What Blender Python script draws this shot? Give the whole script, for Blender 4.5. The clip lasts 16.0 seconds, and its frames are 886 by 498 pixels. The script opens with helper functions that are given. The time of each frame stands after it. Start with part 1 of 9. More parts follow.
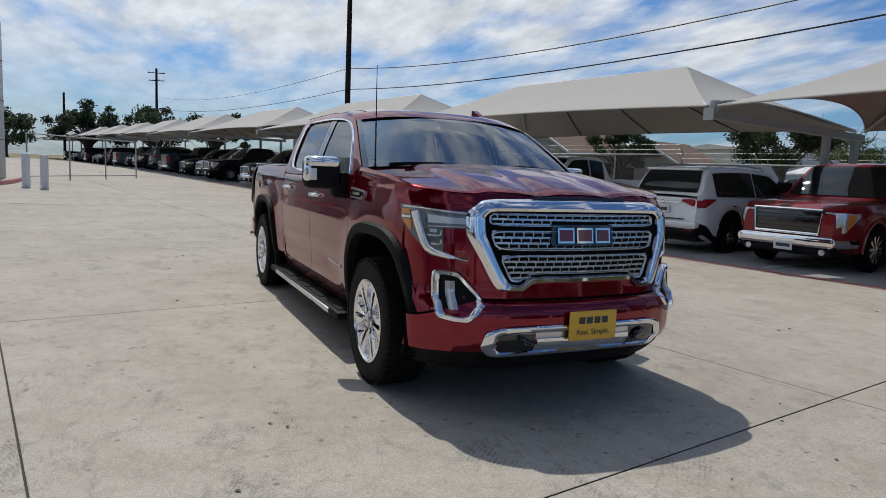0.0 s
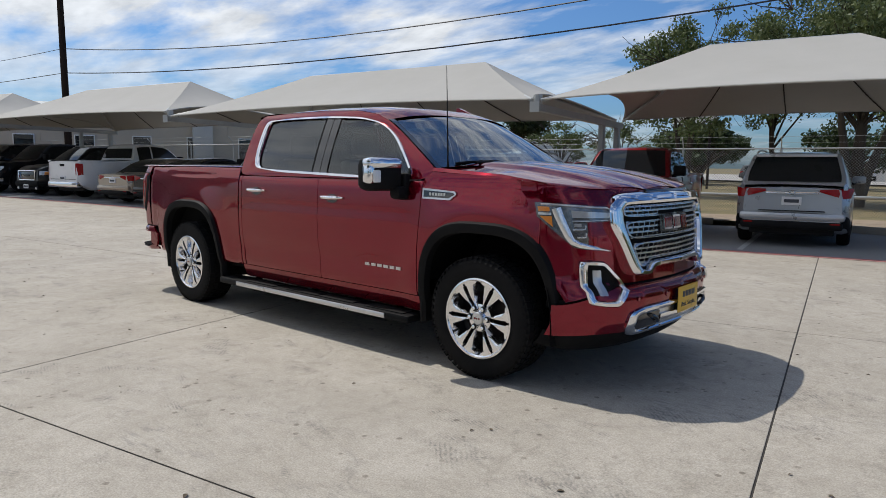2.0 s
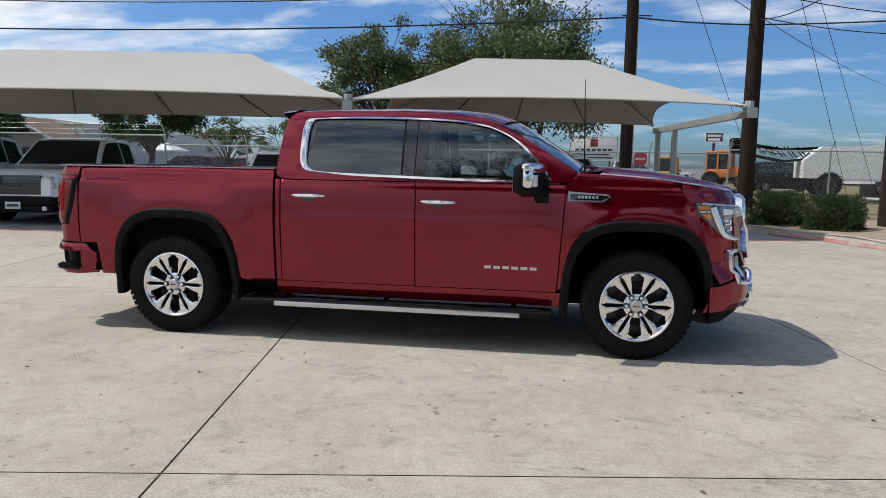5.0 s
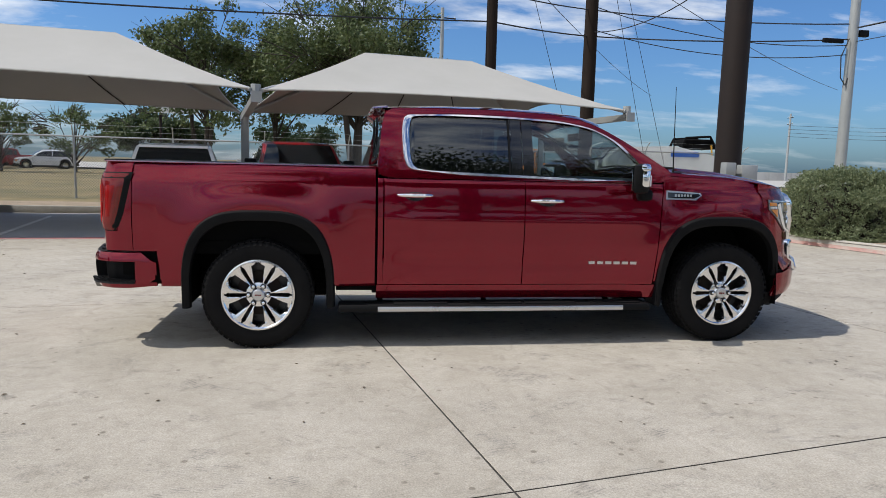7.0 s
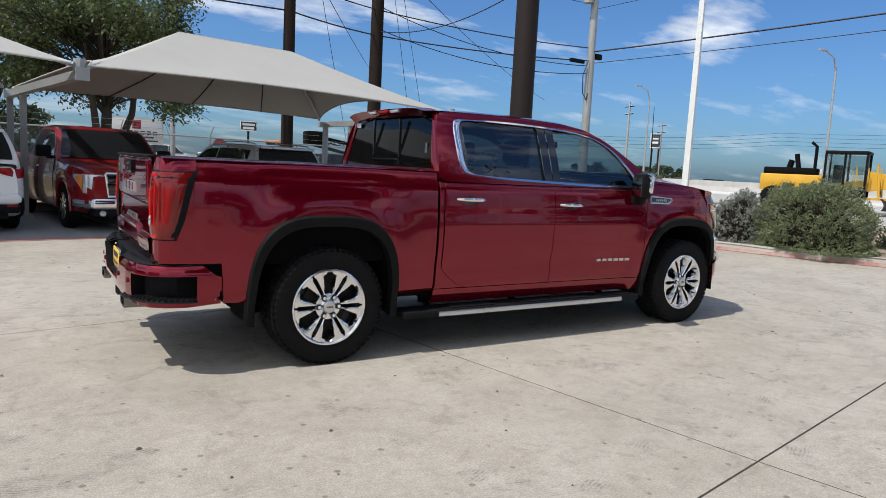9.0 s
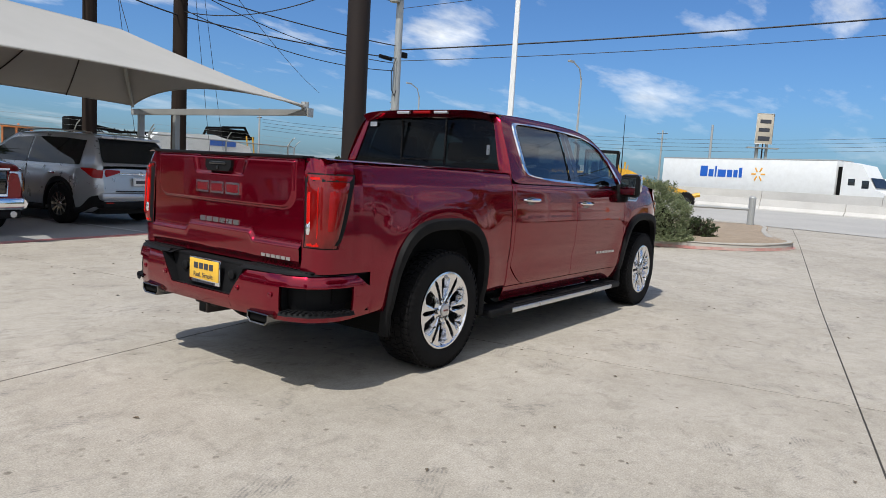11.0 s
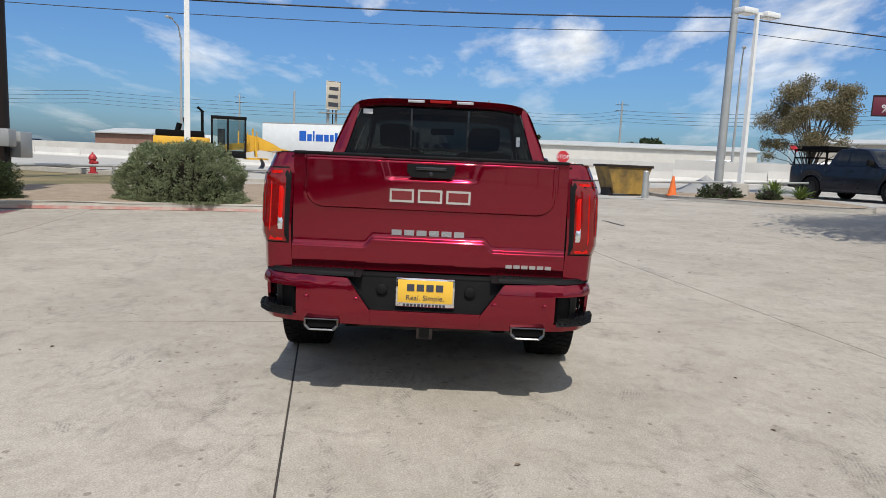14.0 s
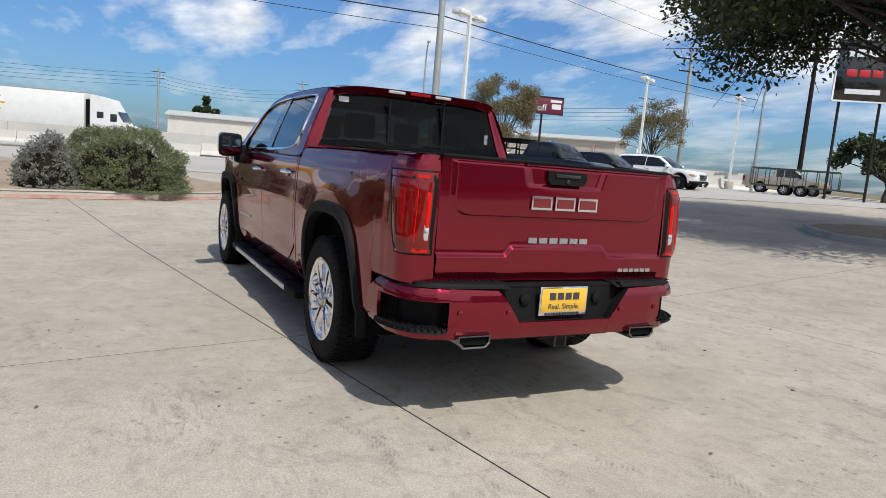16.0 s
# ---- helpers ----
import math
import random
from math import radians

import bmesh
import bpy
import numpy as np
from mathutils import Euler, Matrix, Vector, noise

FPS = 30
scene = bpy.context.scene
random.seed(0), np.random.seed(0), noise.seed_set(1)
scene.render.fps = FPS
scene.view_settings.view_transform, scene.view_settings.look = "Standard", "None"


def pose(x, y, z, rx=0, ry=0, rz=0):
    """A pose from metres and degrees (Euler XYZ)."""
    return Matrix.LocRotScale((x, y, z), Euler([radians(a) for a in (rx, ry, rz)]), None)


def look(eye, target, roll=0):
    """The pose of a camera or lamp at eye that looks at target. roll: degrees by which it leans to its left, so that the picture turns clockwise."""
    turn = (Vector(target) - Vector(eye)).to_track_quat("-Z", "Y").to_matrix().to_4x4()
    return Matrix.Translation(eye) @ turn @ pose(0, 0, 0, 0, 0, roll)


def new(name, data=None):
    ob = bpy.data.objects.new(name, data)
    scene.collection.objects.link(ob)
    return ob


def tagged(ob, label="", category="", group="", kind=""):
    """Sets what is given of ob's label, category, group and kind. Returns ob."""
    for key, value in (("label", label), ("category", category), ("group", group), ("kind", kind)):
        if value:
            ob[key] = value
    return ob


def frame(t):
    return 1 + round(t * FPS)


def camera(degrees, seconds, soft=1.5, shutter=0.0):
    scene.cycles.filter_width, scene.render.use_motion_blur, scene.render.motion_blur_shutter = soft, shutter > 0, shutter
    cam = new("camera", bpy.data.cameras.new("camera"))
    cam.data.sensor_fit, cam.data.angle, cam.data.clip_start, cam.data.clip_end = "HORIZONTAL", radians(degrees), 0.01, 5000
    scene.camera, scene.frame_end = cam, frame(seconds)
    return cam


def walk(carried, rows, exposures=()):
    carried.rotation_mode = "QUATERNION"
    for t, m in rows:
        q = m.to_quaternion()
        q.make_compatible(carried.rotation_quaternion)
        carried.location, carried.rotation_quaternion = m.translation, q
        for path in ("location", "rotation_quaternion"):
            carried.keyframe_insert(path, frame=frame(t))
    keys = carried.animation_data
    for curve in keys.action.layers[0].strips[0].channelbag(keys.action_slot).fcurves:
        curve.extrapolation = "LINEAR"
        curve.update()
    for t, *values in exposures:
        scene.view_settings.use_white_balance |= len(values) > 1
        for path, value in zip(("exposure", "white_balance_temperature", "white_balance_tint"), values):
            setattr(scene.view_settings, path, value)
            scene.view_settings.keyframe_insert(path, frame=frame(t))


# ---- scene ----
cam = camera(67.1, 16.0, soft=0.35)

PATH = [
    (0, (5.898, -2.384, 1.387), (4.103, -1.534, 1.156), 2.4),
    (0.5, (5.659, -2.965, 1.39), (3.968, -1.922, 1.159), 2.0),
    (1, (5.332, -3.477, 1.389), (3.77, -2.252, 1.147), 1.5),
    (1.5, (4.97, -3.974, 1.392), (3.537, -2.601, 1.145), 0.6),
    (2, (4.525, -4.402, 1.405), (3.223, -2.904, 1.158), 0.5),
    (2.5, (4.056, -4.83, 1.417), (2.907, -3.21, 1.182), 0.8),
    (3, (3.543, -5.176, 1.417), (2.533, -3.465, 1.192), 0.6),
    (3.5, (3.02, -5.517, 1.427), (2.177, -3.717, 1.202), 0.5),
    (4, (2.439, -5.747, 1.422), (1.763, -3.879, 1.19), 0.8),
    (4.5, (1.861, -5.964, 1.426), (1.334, -4.05, 1.186), 0.8),
    (5, (1.246, -6.059, 1.427), (0.921, -4.101, 1.18), 0.9),
    (5.2, (0.994, -6.095, 1.409), (0.723, -4.129, 1.158), 1.1),
    (7.3, (-1.639, -6.055, 1.414), (-1.224, -4.115, 1.166), 1.4),
    (7.5, (-1.897, -6.007, 1.418), (-1.402, -4.084, 1.177), 1.4),
    (8, (-2.503, -5.809, 1.406), (-1.829, -3.941, 1.168), 1.6),
    (8.5, (-3.114, -5.557, 1.397), (-2.27, -3.759, 1.159), 2.1),
    (8.7, (-3.346, -5.438, 1.408), (-2.406, -3.689, 1.169), 2.5),
    (10.8, (-5.387, -3.849, 1.369), (-3.838, -2.605, 1.143), 3.6),
    (11, (-5.553, -3.664, 1.339), (-3.953, -2.484, 1.118), 3.5),
    (11.5, (-5.918, -3.149, 1.341), (-4.206, -2.142, 1.111), 2.7),
    (12, (-6.226, -2.596, 1.341), (-4.429, -1.752, 1.094), 1.9),
    (12.5, (-6.443, -2.019, 1.355), (-4.58, -1.339, 1.104), 1.5),
    (13, (-6.624, -1.402, 1.358), (-4.699, -0.923, 1.102), 1.6),
    (13.5, (-6.694, -0.766, 1.366), (-4.728, -0.511, 1.103), 1.9),
    (14, (-6.719, -0.103, 1.376), (-4.736, -0.093, 1.114), 2.6),
    (14.5, (-6.614, 0.529, 1.372), (-4.642, 0.324, 1.109), 3.1),
    (15, (-6.489, 1.147, 1.382), (-4.56, 0.691, 1.113), 3.6),
    (15.5, (-6.262, 1.733, 1.373), (-4.404, 1.043, 1.106), 4.0),
    (16, (-5.985, 2.301, 1.364), (-4.231, 1.378, 1.1), 4.7),
]
walk(cam, [(t, look(eye, target, roll)) for t, eye, target, roll in PATH], [(0, -0.50, 6480, 8.5), (1.5, -0.33, 6480, 8.5), (3, -0.30, 6500, 8.5), (4.2, -0.20, 6500, 8.5), (5.2, -0.10, 6500, 8.5), (8.5, -0.04, 6480, 8.5), (11, -0.03, 6480, 8.5), (12.5, -0.10, 6500, 8.5), (14, -0.12, 6600, 8.5), (16, -0.06, 6680, 8.5)])

# ---- sky and sun ----
SUN_EL, SUN_AZ = radians(57), radians(184)      # the sun stands towards -x
world = bpy.data.worlds.new("sky")
scene.world = world
world.use_nodes = True


def build_sky():
    nt = world.node_tree
    nt.nodes.clear()
    out = nt.nodes.new("ShaderNodeOutputWorld")
    bg = nt.nodes.new("ShaderNodeBackground")
    sky = nt.nodes.new("ShaderNodeTexSky")
    sky.sky_type, sky.sun_disc = "NISHITA", False
    sky.sun_elevation, sky.sun_rotation = SUN_EL, radians(270)
    sky.air_density, sky.dust_density, sky.ozone_density = 1.0, 1.3, 2.2
    co = nt.nodes.new("ShaderNodeTexCoord")
    # cloud sheet: the direction is laid onto a flat layer overhead
    sep = nt.nodes.new("ShaderNodeSeparateXYZ")
    nt.links.new(co.outputs["Generated"], sep.inputs[0])
    zc = nt.nodes.new("ShaderNodeMath"); zc.operation = "MAXIMUM"; zc.inputs[1].default_value = 0.0
    nt.links.new(sep.outputs["Z"], zc.inputs[0])
    za = nt.nodes.new("ShaderNodeMath"); za.operation = "ADD"; za.inputs[1].default_value = 0.16
    nt.links.new(zc.outputs[0], za.inputs[0])
    plane = nt.nodes.new("ShaderNodeCombineXYZ")
    for i, ax in enumerate("XY"):
        d = nt.nodes.new("ShaderNodeMath"); d.operation = "DIVIDE"
        nt.links.new(sep.outputs[ax], d.inputs[0]); nt.links.new(za.outputs[0], d.inputs[1])
        nt.links.new(d.outputs[0], plane.inputs[i])
    mp = nt.nodes.new("ShaderNodeMapping")
    mp.inputs["Rotation"].default_value = (0, 0, radians(25))
    mp.inputs["Scale"].default_value = (0.75, 1.35, 1)
    mp.inputs["Location"].default_value = (3.1, 1.7, 0)
    nt.links.new(plane.outputs[0], mp.inputs["Vector"])
    n1 = nt.nodes.new("ShaderNodeTexNoise")
    n1.inputs["Scale"].default_value, n1.inputs["Detail"].default_value, n1.inputs["Roughness"].default_value = 1.55, 12, 0.57
    n1.inputs["Distortion"].default_value = 0.15
    nt.links.new(mp.outputs[0], n1.inputs["Vector"])
    # overhead the clouds break up into smaller ones
    n2 = nt.nodes.new("ShaderNodeTexNoise")
    n2.inputs["Scale"].default_value, n2.inputs["Detail"].default_value, n2.inputs["Roughness"].default_value = 5.0, 9, 0.58
    nt.links.new(mp.outputs[0], n2.inputs["Vector"])
    over = nt.nodes.new("ShaderNodeMapRange"); over.interpolation_type = "SMOOTHSTEP"
    over.inputs["From Min"].default_value, over.inputs["From Max"].default_value = 0.30, 0.62
    over.inputs["To Max"].default_value = 0.75
    nt.links.new(sep.outputs["Z"], over.inputs["Value"])
    both = nt.nodes.new("ShaderNodeMix")
    nt.links.new(over.outputs[0], both.inputs["Factor"])
    nt.links.new(n1.outputs["Fac"], both.inputs[2]); nt.links.new(n2.outputs["Fac"], both.inputs[3])
    # more cloud towards the west and the north, clear sky low down in the east
    grad = nt.nodes.new("ShaderNodeVectorMath"); grad.operation = "DOT_PRODUCT"
    grad.inputs[1].default_value = (-0.098, -0.055, -0.030)
    nt.links.new(co.outputs["Generated"], grad.inputs[0])
    add = nt.nodes.new("ShaderNodeMath"); add.operation = "ADD"
    nt.links.new(both.outputs[0], add.inputs[0]); nt.links.new(grad.outputs["Value"], add.inputs[1])
    ramp = nt.nodes.new("ShaderNodeValToRGB")
    ramp.color_ramp.elements[0].position, ramp.color_ramp.elements[1].position = 0.420, 0.602
    ramp.color_ramp.elements[0].color, ramp.color_ramp.elements[1].color = (0, 0, 0, 1), (0.9, 0.9, 0.9, 1)
    nt.links.new(add.outputs[0], ramp.inputs[0])
    # clouds thin out towards the horizon
    low = nt.nodes.new("ShaderNodeMapRange"); low.interpolation_type = "SMOOTHSTEP"
    low.inputs["From Min"].default_value, low.inputs["From Max"].default_value = 0.05, 0.20
    low.inputs["To Min"].default_value, low.inputs["To Max"].default_value = 0.32, 1.0
    nt.links.new(sep.outputs["Z"], low.inputs["Value"])
    cover = nt.nodes.new("ShaderNodeMath"); cover.operation = "MULTIPLY"
    nt.links.new(ramp.outputs[0], cover.inputs[0]); nt.links.new(low.outputs[0], cover.inputs[1])
    # clouds are brightest round the sun
    near = nt.nodes.new("ShaderNodeVectorMath"); near.operation = "DOT_PRODUCT"
    near.inputs[1].default_value = (math.cos(SUN_AZ) * math.cos(SUN_EL), math.sin(SUN_AZ) * math.cos(SUN_EL), math.sin(SUN_EL))
    nt.links.new(co.outputs["Generated"], near.inputs[0])
    pos = nt.nodes.new("ShaderNodeMath"); pos.operation = "MAXIMUM"; pos.inputs[1].default_value = 0.0
    nt.links.new(near.outputs["Value"], pos.inputs[0])
    lobe = nt.nodes.new("ShaderNodeMath"); lobe.operation = "POWER"; lobe.inputs[1].default_value = 9.0
    nt.links.new(pos.outputs[0], lobe.inputs[0])
    gain = nt.nodes.new("ShaderNodeMath"); gain.operation = "MULTIPLY_ADD"
    gain.inputs[1].default_value, gain.inputs[2].default_value = 0.45, 1.0
    nt.links.new(lobe.outputs[0], gain.inputs[0])
    # thinner and thicker streaks within the clouds
    body = nt.nodes.new("ShaderNodeMapRange")
    body.inputs["From Min"].default_value, body.inputs["From Max"].default_value = 0.36, 0.64
    body.inputs["To Min"].default_value, body.inputs["To Max"].default_value = 0.80, 1.10
    nt.links.new(n2.outputs["Fac"], body.inputs["Value"])
    thick = nt.nodes.new("ShaderNodeMath"); thick.operation = "MULTIPLY"
    nt.links.new(gain.outputs[0], thick.inputs[0]); nt.links.new(body.outputs[0], thick.inputs[1])
    cloud = nt.nodes.new("ShaderNodeVectorMath"); cloud.operation = "SCALE"
    cloud.inputs[0].default_value = (13.0, 13.2, 13.5)
    nt.links.new(thick.outputs[0], cloud.inputs["Scale"])
    tint = nt.nodes.new("ShaderNodeMix"); tint.data_type = "RGBA"; tint.blend_type = "MULTIPLY"
    tint.inputs["Factor"].default_value = 1.0
    tint.inputs[7].default_value = (0.71, 1.10, 1.60, 1)
    nt.links.new(sky.outputs[0], tint.inputs[6])
    mix = nt.nodes.new("ShaderNodeMix"); mix.data_type = "RGBA"
    nt.links.new(cloud.outputs[0], mix.inputs[7])
    nt.links.new(cover.outputs[0], mix.inputs["Factor"])
    nt.links.new(tint.outputs[2], mix.inputs[6])
    nt.links.new(mix.outputs[2], bg.inputs["Color"])
    bg.inputs["Strength"].default_value = 0.083
    nt.links.new(bg.outputs[0], out.inputs["Surface"])


build_sky()
sun = new("sun", bpy.data.lights.new("sun", "SUN"))
sun.data.energy, sun.data.angle, sun.data.color = 4.1, radians(0.55), (1.0, 0.955, 0.895)
sun_dir = Vector((math.cos(SUN_AZ) * math.cos(SUN_EL), math.sin(SUN_AZ) * math.cos(SUN_EL), math.sin(SUN_EL)))
sun.matrix_world = look(sun_dir * 80, (0, 0, 0))

from mathutils import geometry

# ---- materials ----
def material(name, color, rough=0.6, metal=0.0, color2=None, scale=6.0, amount=0.5, bump=0.0, bump_scale=60.0,
             coat=0.0, vary=0.0, spec=0.5, stretch=None, fine=0.0, rough_vary=0.1):
    """A surface with large stains (color to color2), fine grain, relief and uneven gloss. vary: difference from piece to piece."""
    m = bpy.data.materials.new(name)
    m.use_nodes = True
    nt = m.node_tree
    b = nt.nodes["Principled BSDF"]
    b.inputs["Metallic"].default_value = metal
    b.inputs["Specular IOR Level"].default_value = spec
    b.inputs["Coat Weight"].default_value, b.inputs["Coat Roughness"].default_value = coat, 0.03
    co = nt.nodes.new("ShaderNodeTexCoord")
    vec = co.outputs["Object"]
    if stretch:
        mp = nt.nodes.new("ShaderNodeMapping")
        mp.inputs["Scale"].default_value = stretch
        nt.links.new(vec, mp.inputs["Vector"])
        vec = mp.outputs[0]
    big = nt.nodes.new("ShaderNodeTexNoise")
    big.inputs["Scale"].default_value, big.inputs["Detail"].default_value, big.inputs["Roughness"].default_value = scale, 6, 0.62
    nt.links.new(vec, big.inputs["Vector"])
    ramp = nt.nodes.new("ShaderNodeValToRGB")
    ramp.color_ramp.elements[0].position, ramp.color_ramp.elements[1].position = 0.5 - 0.22, 0.5 + 0.22
    c2 = color2 or tuple(c * 0.82 for c in color)
    k = amount
    ramp.color_ramp.elements[0].color = (*[a * (1 - k) + b2 * k for a, b2 in zip(color, c2)], 1)
    ramp.color_ramp.elements[1].color = (*color, 1)
    nt.links.new(big.outputs["Fac"], ramp.inputs[0])
    col = ramp.outputs[0]
    if fine > 0:
        grain = nt.nodes.new("ShaderNodeTexNoise")
        grain.inputs["Scale"].default_value, grain.inputs["Detail"].default_value = bump_scale, 4
        nt.links.new(vec, grain.inputs["Vector"])
        mul = nt.nodes.new("ShaderNodeMix"); mul.data_type = "RGBA"; mul.blend_type = "OVERLAY"
        mul.inputs["Factor"].default_value = fine
        nt.links.new(col, mul.inputs[6]); nt.links.new(grain.outputs["Fac"], mul.inputs[7])
        col = mul.outputs[2]
    if vary > 0:
        inf = nt.nodes.new("ShaderNodeObjectInfo")
        rng = nt.nodes.new("ShaderNodeMapRange")
        rng.inputs["To Min"].default_value, rng.inputs["To Max"].default_value = 1 - vary, 1 + vary
        nt.links.new(inf.outputs["Random"], rng.inputs["Value"])
        hs = nt.nodes.new("ShaderNodeHueSaturation")
        nt.links.new(rng.outputs[0], hs.inputs["Value"])
        nt.links.new(col, hs.inputs["Color"])
        col = hs.outputs[0]
    nt.links.new(col, b.inputs["Base Color"])
    rr = nt.nodes.new("ShaderNodeMapRange")
    rr.inputs["To Min"].default_value = max(0.01, rough * (1 - rough_vary))
    rr.inputs["To Max"].default_value = min(1.0, rough * (1 + rough_vary))
    nt.links.new(big.outputs["Fac"], rr.inputs["Value"])
    nt.links.new(rr.outputs[0], b.inputs["Roughness"])
    if bump > 0:
        g = nt.nodes.new("ShaderNodeTexNoise")
        g.inputs["Scale"].default_value, g.inputs["Detail"].default_value = bump_scale, 5
        nt.links.new(vec, g.inputs["Vector"])
        bp = nt.nodes.new("ShaderNodeBump")
        bp.inputs["Strength"].default_value, bp.inputs["Distance"].default_value = bump, 0.01
        nt.links.new(g.outputs["Fac"], bp.inputs["Height"])
        nt.links.new(bp.outputs[0], b.inputs["Normal"])
    return m


def paint_material(name, color, flake=0.25, rough=0.28):
    """Car paint: a base with some metal flake under a clear coat."""
    m = material(name, color, rough=rough, metal=flake, color2=tuple(c * 0.93 for c in color), scale=3, amount=0.6, coat=1.0)
    m.node_tree.nodes["Principled BSDF"].inputs["Coat IOR"].default_value = 1.45
    m.node_tree.nodes["Principled BSDF"].inputs["Coat Weight"].default_value = 0.75
    m.node_tree.nodes["Principled BSDF"].inputs["Specular IOR Level"].default_value = 0.2
    return m


def glass_material(name, color=(0.02, 0.022, 0.025), clear=0.25, rough=0.02, coat=0.0, ior=1.52):
    """Tinted glass: a mirror-like gloss over a dark body that lets some light through."""
    m = bpy.data.materials.new(name)
    m.use_nodes = True
    nt = m.node_tree
    out = nt.nodes["Material Output"]
    b = nt.nodes["Principled BSDF"]
    b.inputs["Base Color"].default_value = (*color, 1)
    b.inputs["Roughness"].default_value = 0.6
    b.inputs["Specular IOR Level"].default_value = 0.0
    tr = nt.nodes.new("ShaderNodeBsdfTransparent")
    tr.inputs["Color"].default_value = (0.72, 0.80, 0.79, 1)
    body = nt.nodes.new("ShaderNodeMixShader")
    body.inputs[0].default_value = clear
    nt.links.new(b.outputs[0], body.inputs[1]); nt.links.new(tr.outputs[0], body.inputs[2])
    gl = nt.nodes.new("ShaderNodeBsdfGlossy")
    gl.inputs["Roughness"].default_value = rough
    gl.inputs["Color"].default_value = (0.95, 0.98, 1.0, 1)
    # gloss rises towards grazing angles, alike from both sides of the pane
    f0 = ((ior - 1) / (ior + 1)) ** 2
    lw = nt.nodes.new("ShaderNodeLayerWeight")
    lw.inputs["Blend"].default_value = 0.5
    pw = nt.nodes.new("ShaderNodeMath"); pw.operation = "POWER"; pw.inputs[1].default_value = 5.0
    nt.links.new(lw.outputs["Facing"], pw.inputs[0])
    fr = nt.nodes.new("ShaderNodeMath"); fr.operation = "MULTIPLY_ADD"
    fr.inputs[1].default_value, fr.inputs[2].default_value = 1 - f0, f0
    nt.links.new(pw.outputs[0], fr.inputs[0])
    mx = nt.nodes.new("ShaderNodeMixShader")
    nt.links.new(fr.outputs[0], mx.inputs[0])
    nt.links.new(body.outputs[0], mx.inputs[1]); nt.links.new(gl.outputs[0], mx.inputs[2])
    nt.links.new(mx.outputs[0], out.inputs["Surface"])
    return m


M = {}
M["asphalt"] = material("asphalt", (0.33, 0.325, 0.315), 0.9, color2=(0.25, 0.245, 0.235), scale=0.6, amount=0.8, bump=0.35, bump_scale=90, fine=0.5)
M["road"] = material("road_concrete", (0.42, 0.40, 0.365), 0.9, color2=(0.33, 0.315, 0.29), scale=0.2, amount=0.8, bump=0.2, bump_scale=50, fine=0.3)
M["drygrass"] = material("dry_grass_ground", (0.27, 0.20, 0.10), 0.95, color2=(0.085, 0.085, 0.032), scale=0.45, amount=1.0, bump=0.8, bump_scale=14, fine=0.6)
M["mulch"] = material("gravel_mulch", (0.36, 0.28, 0.2), 0.95, color2=(0.2, 0.15, 0.1), scale=3, amount=0.8, bump=1.0, bump_scale=35, fine=0.8)
M["kerb"] = material("kerb_concrete", (0.45, 0.42, 0.37), 0.85, color2=(0.28, 0.26, 0.23), scale=2.5, amount=0.8, bump=0.25, bump_scale=50, fine=0.3)
M["redpaint"] = material("worn_red_paint", (0.46, 0.11, 0.11), 0.75, color2=(0.46, 0.33, 0.29), scale=6, amount=0.75, bump=0.2, bump_scale=60, fine=0.3)
M["kerbred"] = material("faded_red_kerb_paint", (0.40, 0.15, 0.13), 0.8, color2=(0.45, 0.40, 0.35), scale=4, amount=1.0, bump=0.2, bump_scale=60, fine=0.4)
M["whitepaint"] = material("worn_white_paint", (0.62, 0.62, 0.6), 0.75, color2=(0.3, 0.29, 0.28), scale=6, amount=0.7, fine=0.3)
M["canvas"] = material("shade_fabric", (0.40, 0.385, 0.355), 0.9, color2=(0.345, 0.33, 0.30), scale=0.8, amount=0.7, bump=0.12, bump_scale=120)
M["galv"] = material("painted_steel", (0.42, 0.43, 0.42), 0.45, 0.35, color2=(0.3, 0.31, 0.31), scale=2, amount=0.7)
M["darksteel"] = material("dark_steel", (0.026, 0.021, 0.020), 0.6, 0.1, spec=0.15, color2=(0.032, 0.023, 0.019), scale=2.5, amount=0.7, bump=0.2, bump_scale=20)
M["polewood"] = material("tarred_wood", (0.034, 0.024, 0.019), 0.9, spec=0.1, color2=(0.016, 0.012, 0.010), scale=5, amount=0.8, bump=0.5, bump_scale=20, stretch=(1, 1, 0.08))
M["wire"] = material("black_cable", (0.02, 0.02, 0.022), 0.6)
M["white"] = material("white_enamel", (0.78, 0.79, 0.78), 0.4, color2=(0.66, 0.66, 0.64), scale=2, amount=0.6)
M["wallconc"] = material("barrier_concrete", (0.62, 0.60, 0.56), 0.85, color2=(0.45, 0.43, 0.40), scale=0.35, amount=0.8, bump=0.15, bump_scale=30, fine=0.25)
M["tyre"] = material("tyre_rubber", (0.006, 0.006, 0.0065), 0.75, color2=(0.011, 0.010, 0.010), scale=8, amount=0.6, bump=0.1, bump_scale=80, spec=0.14)
M["blackplastic"] = material("black_plastic", (0.007, 0.007, 0.008), 0.6, color2=(0.014, 0.014, 0.014), scale=6, amount=0.6, bump=0.08, bump_scale=260, spec=0.10)
M["gloss_black"] = material("gloss_black", (0.008, 0.008, 0.009), 0.12, coat=0.8)
M["chrome"] = material("chrome", (0.82, 0.83, 0.85), 0.06, 1.0, color2=(0.75, 0.76, 0.78), scale=3)
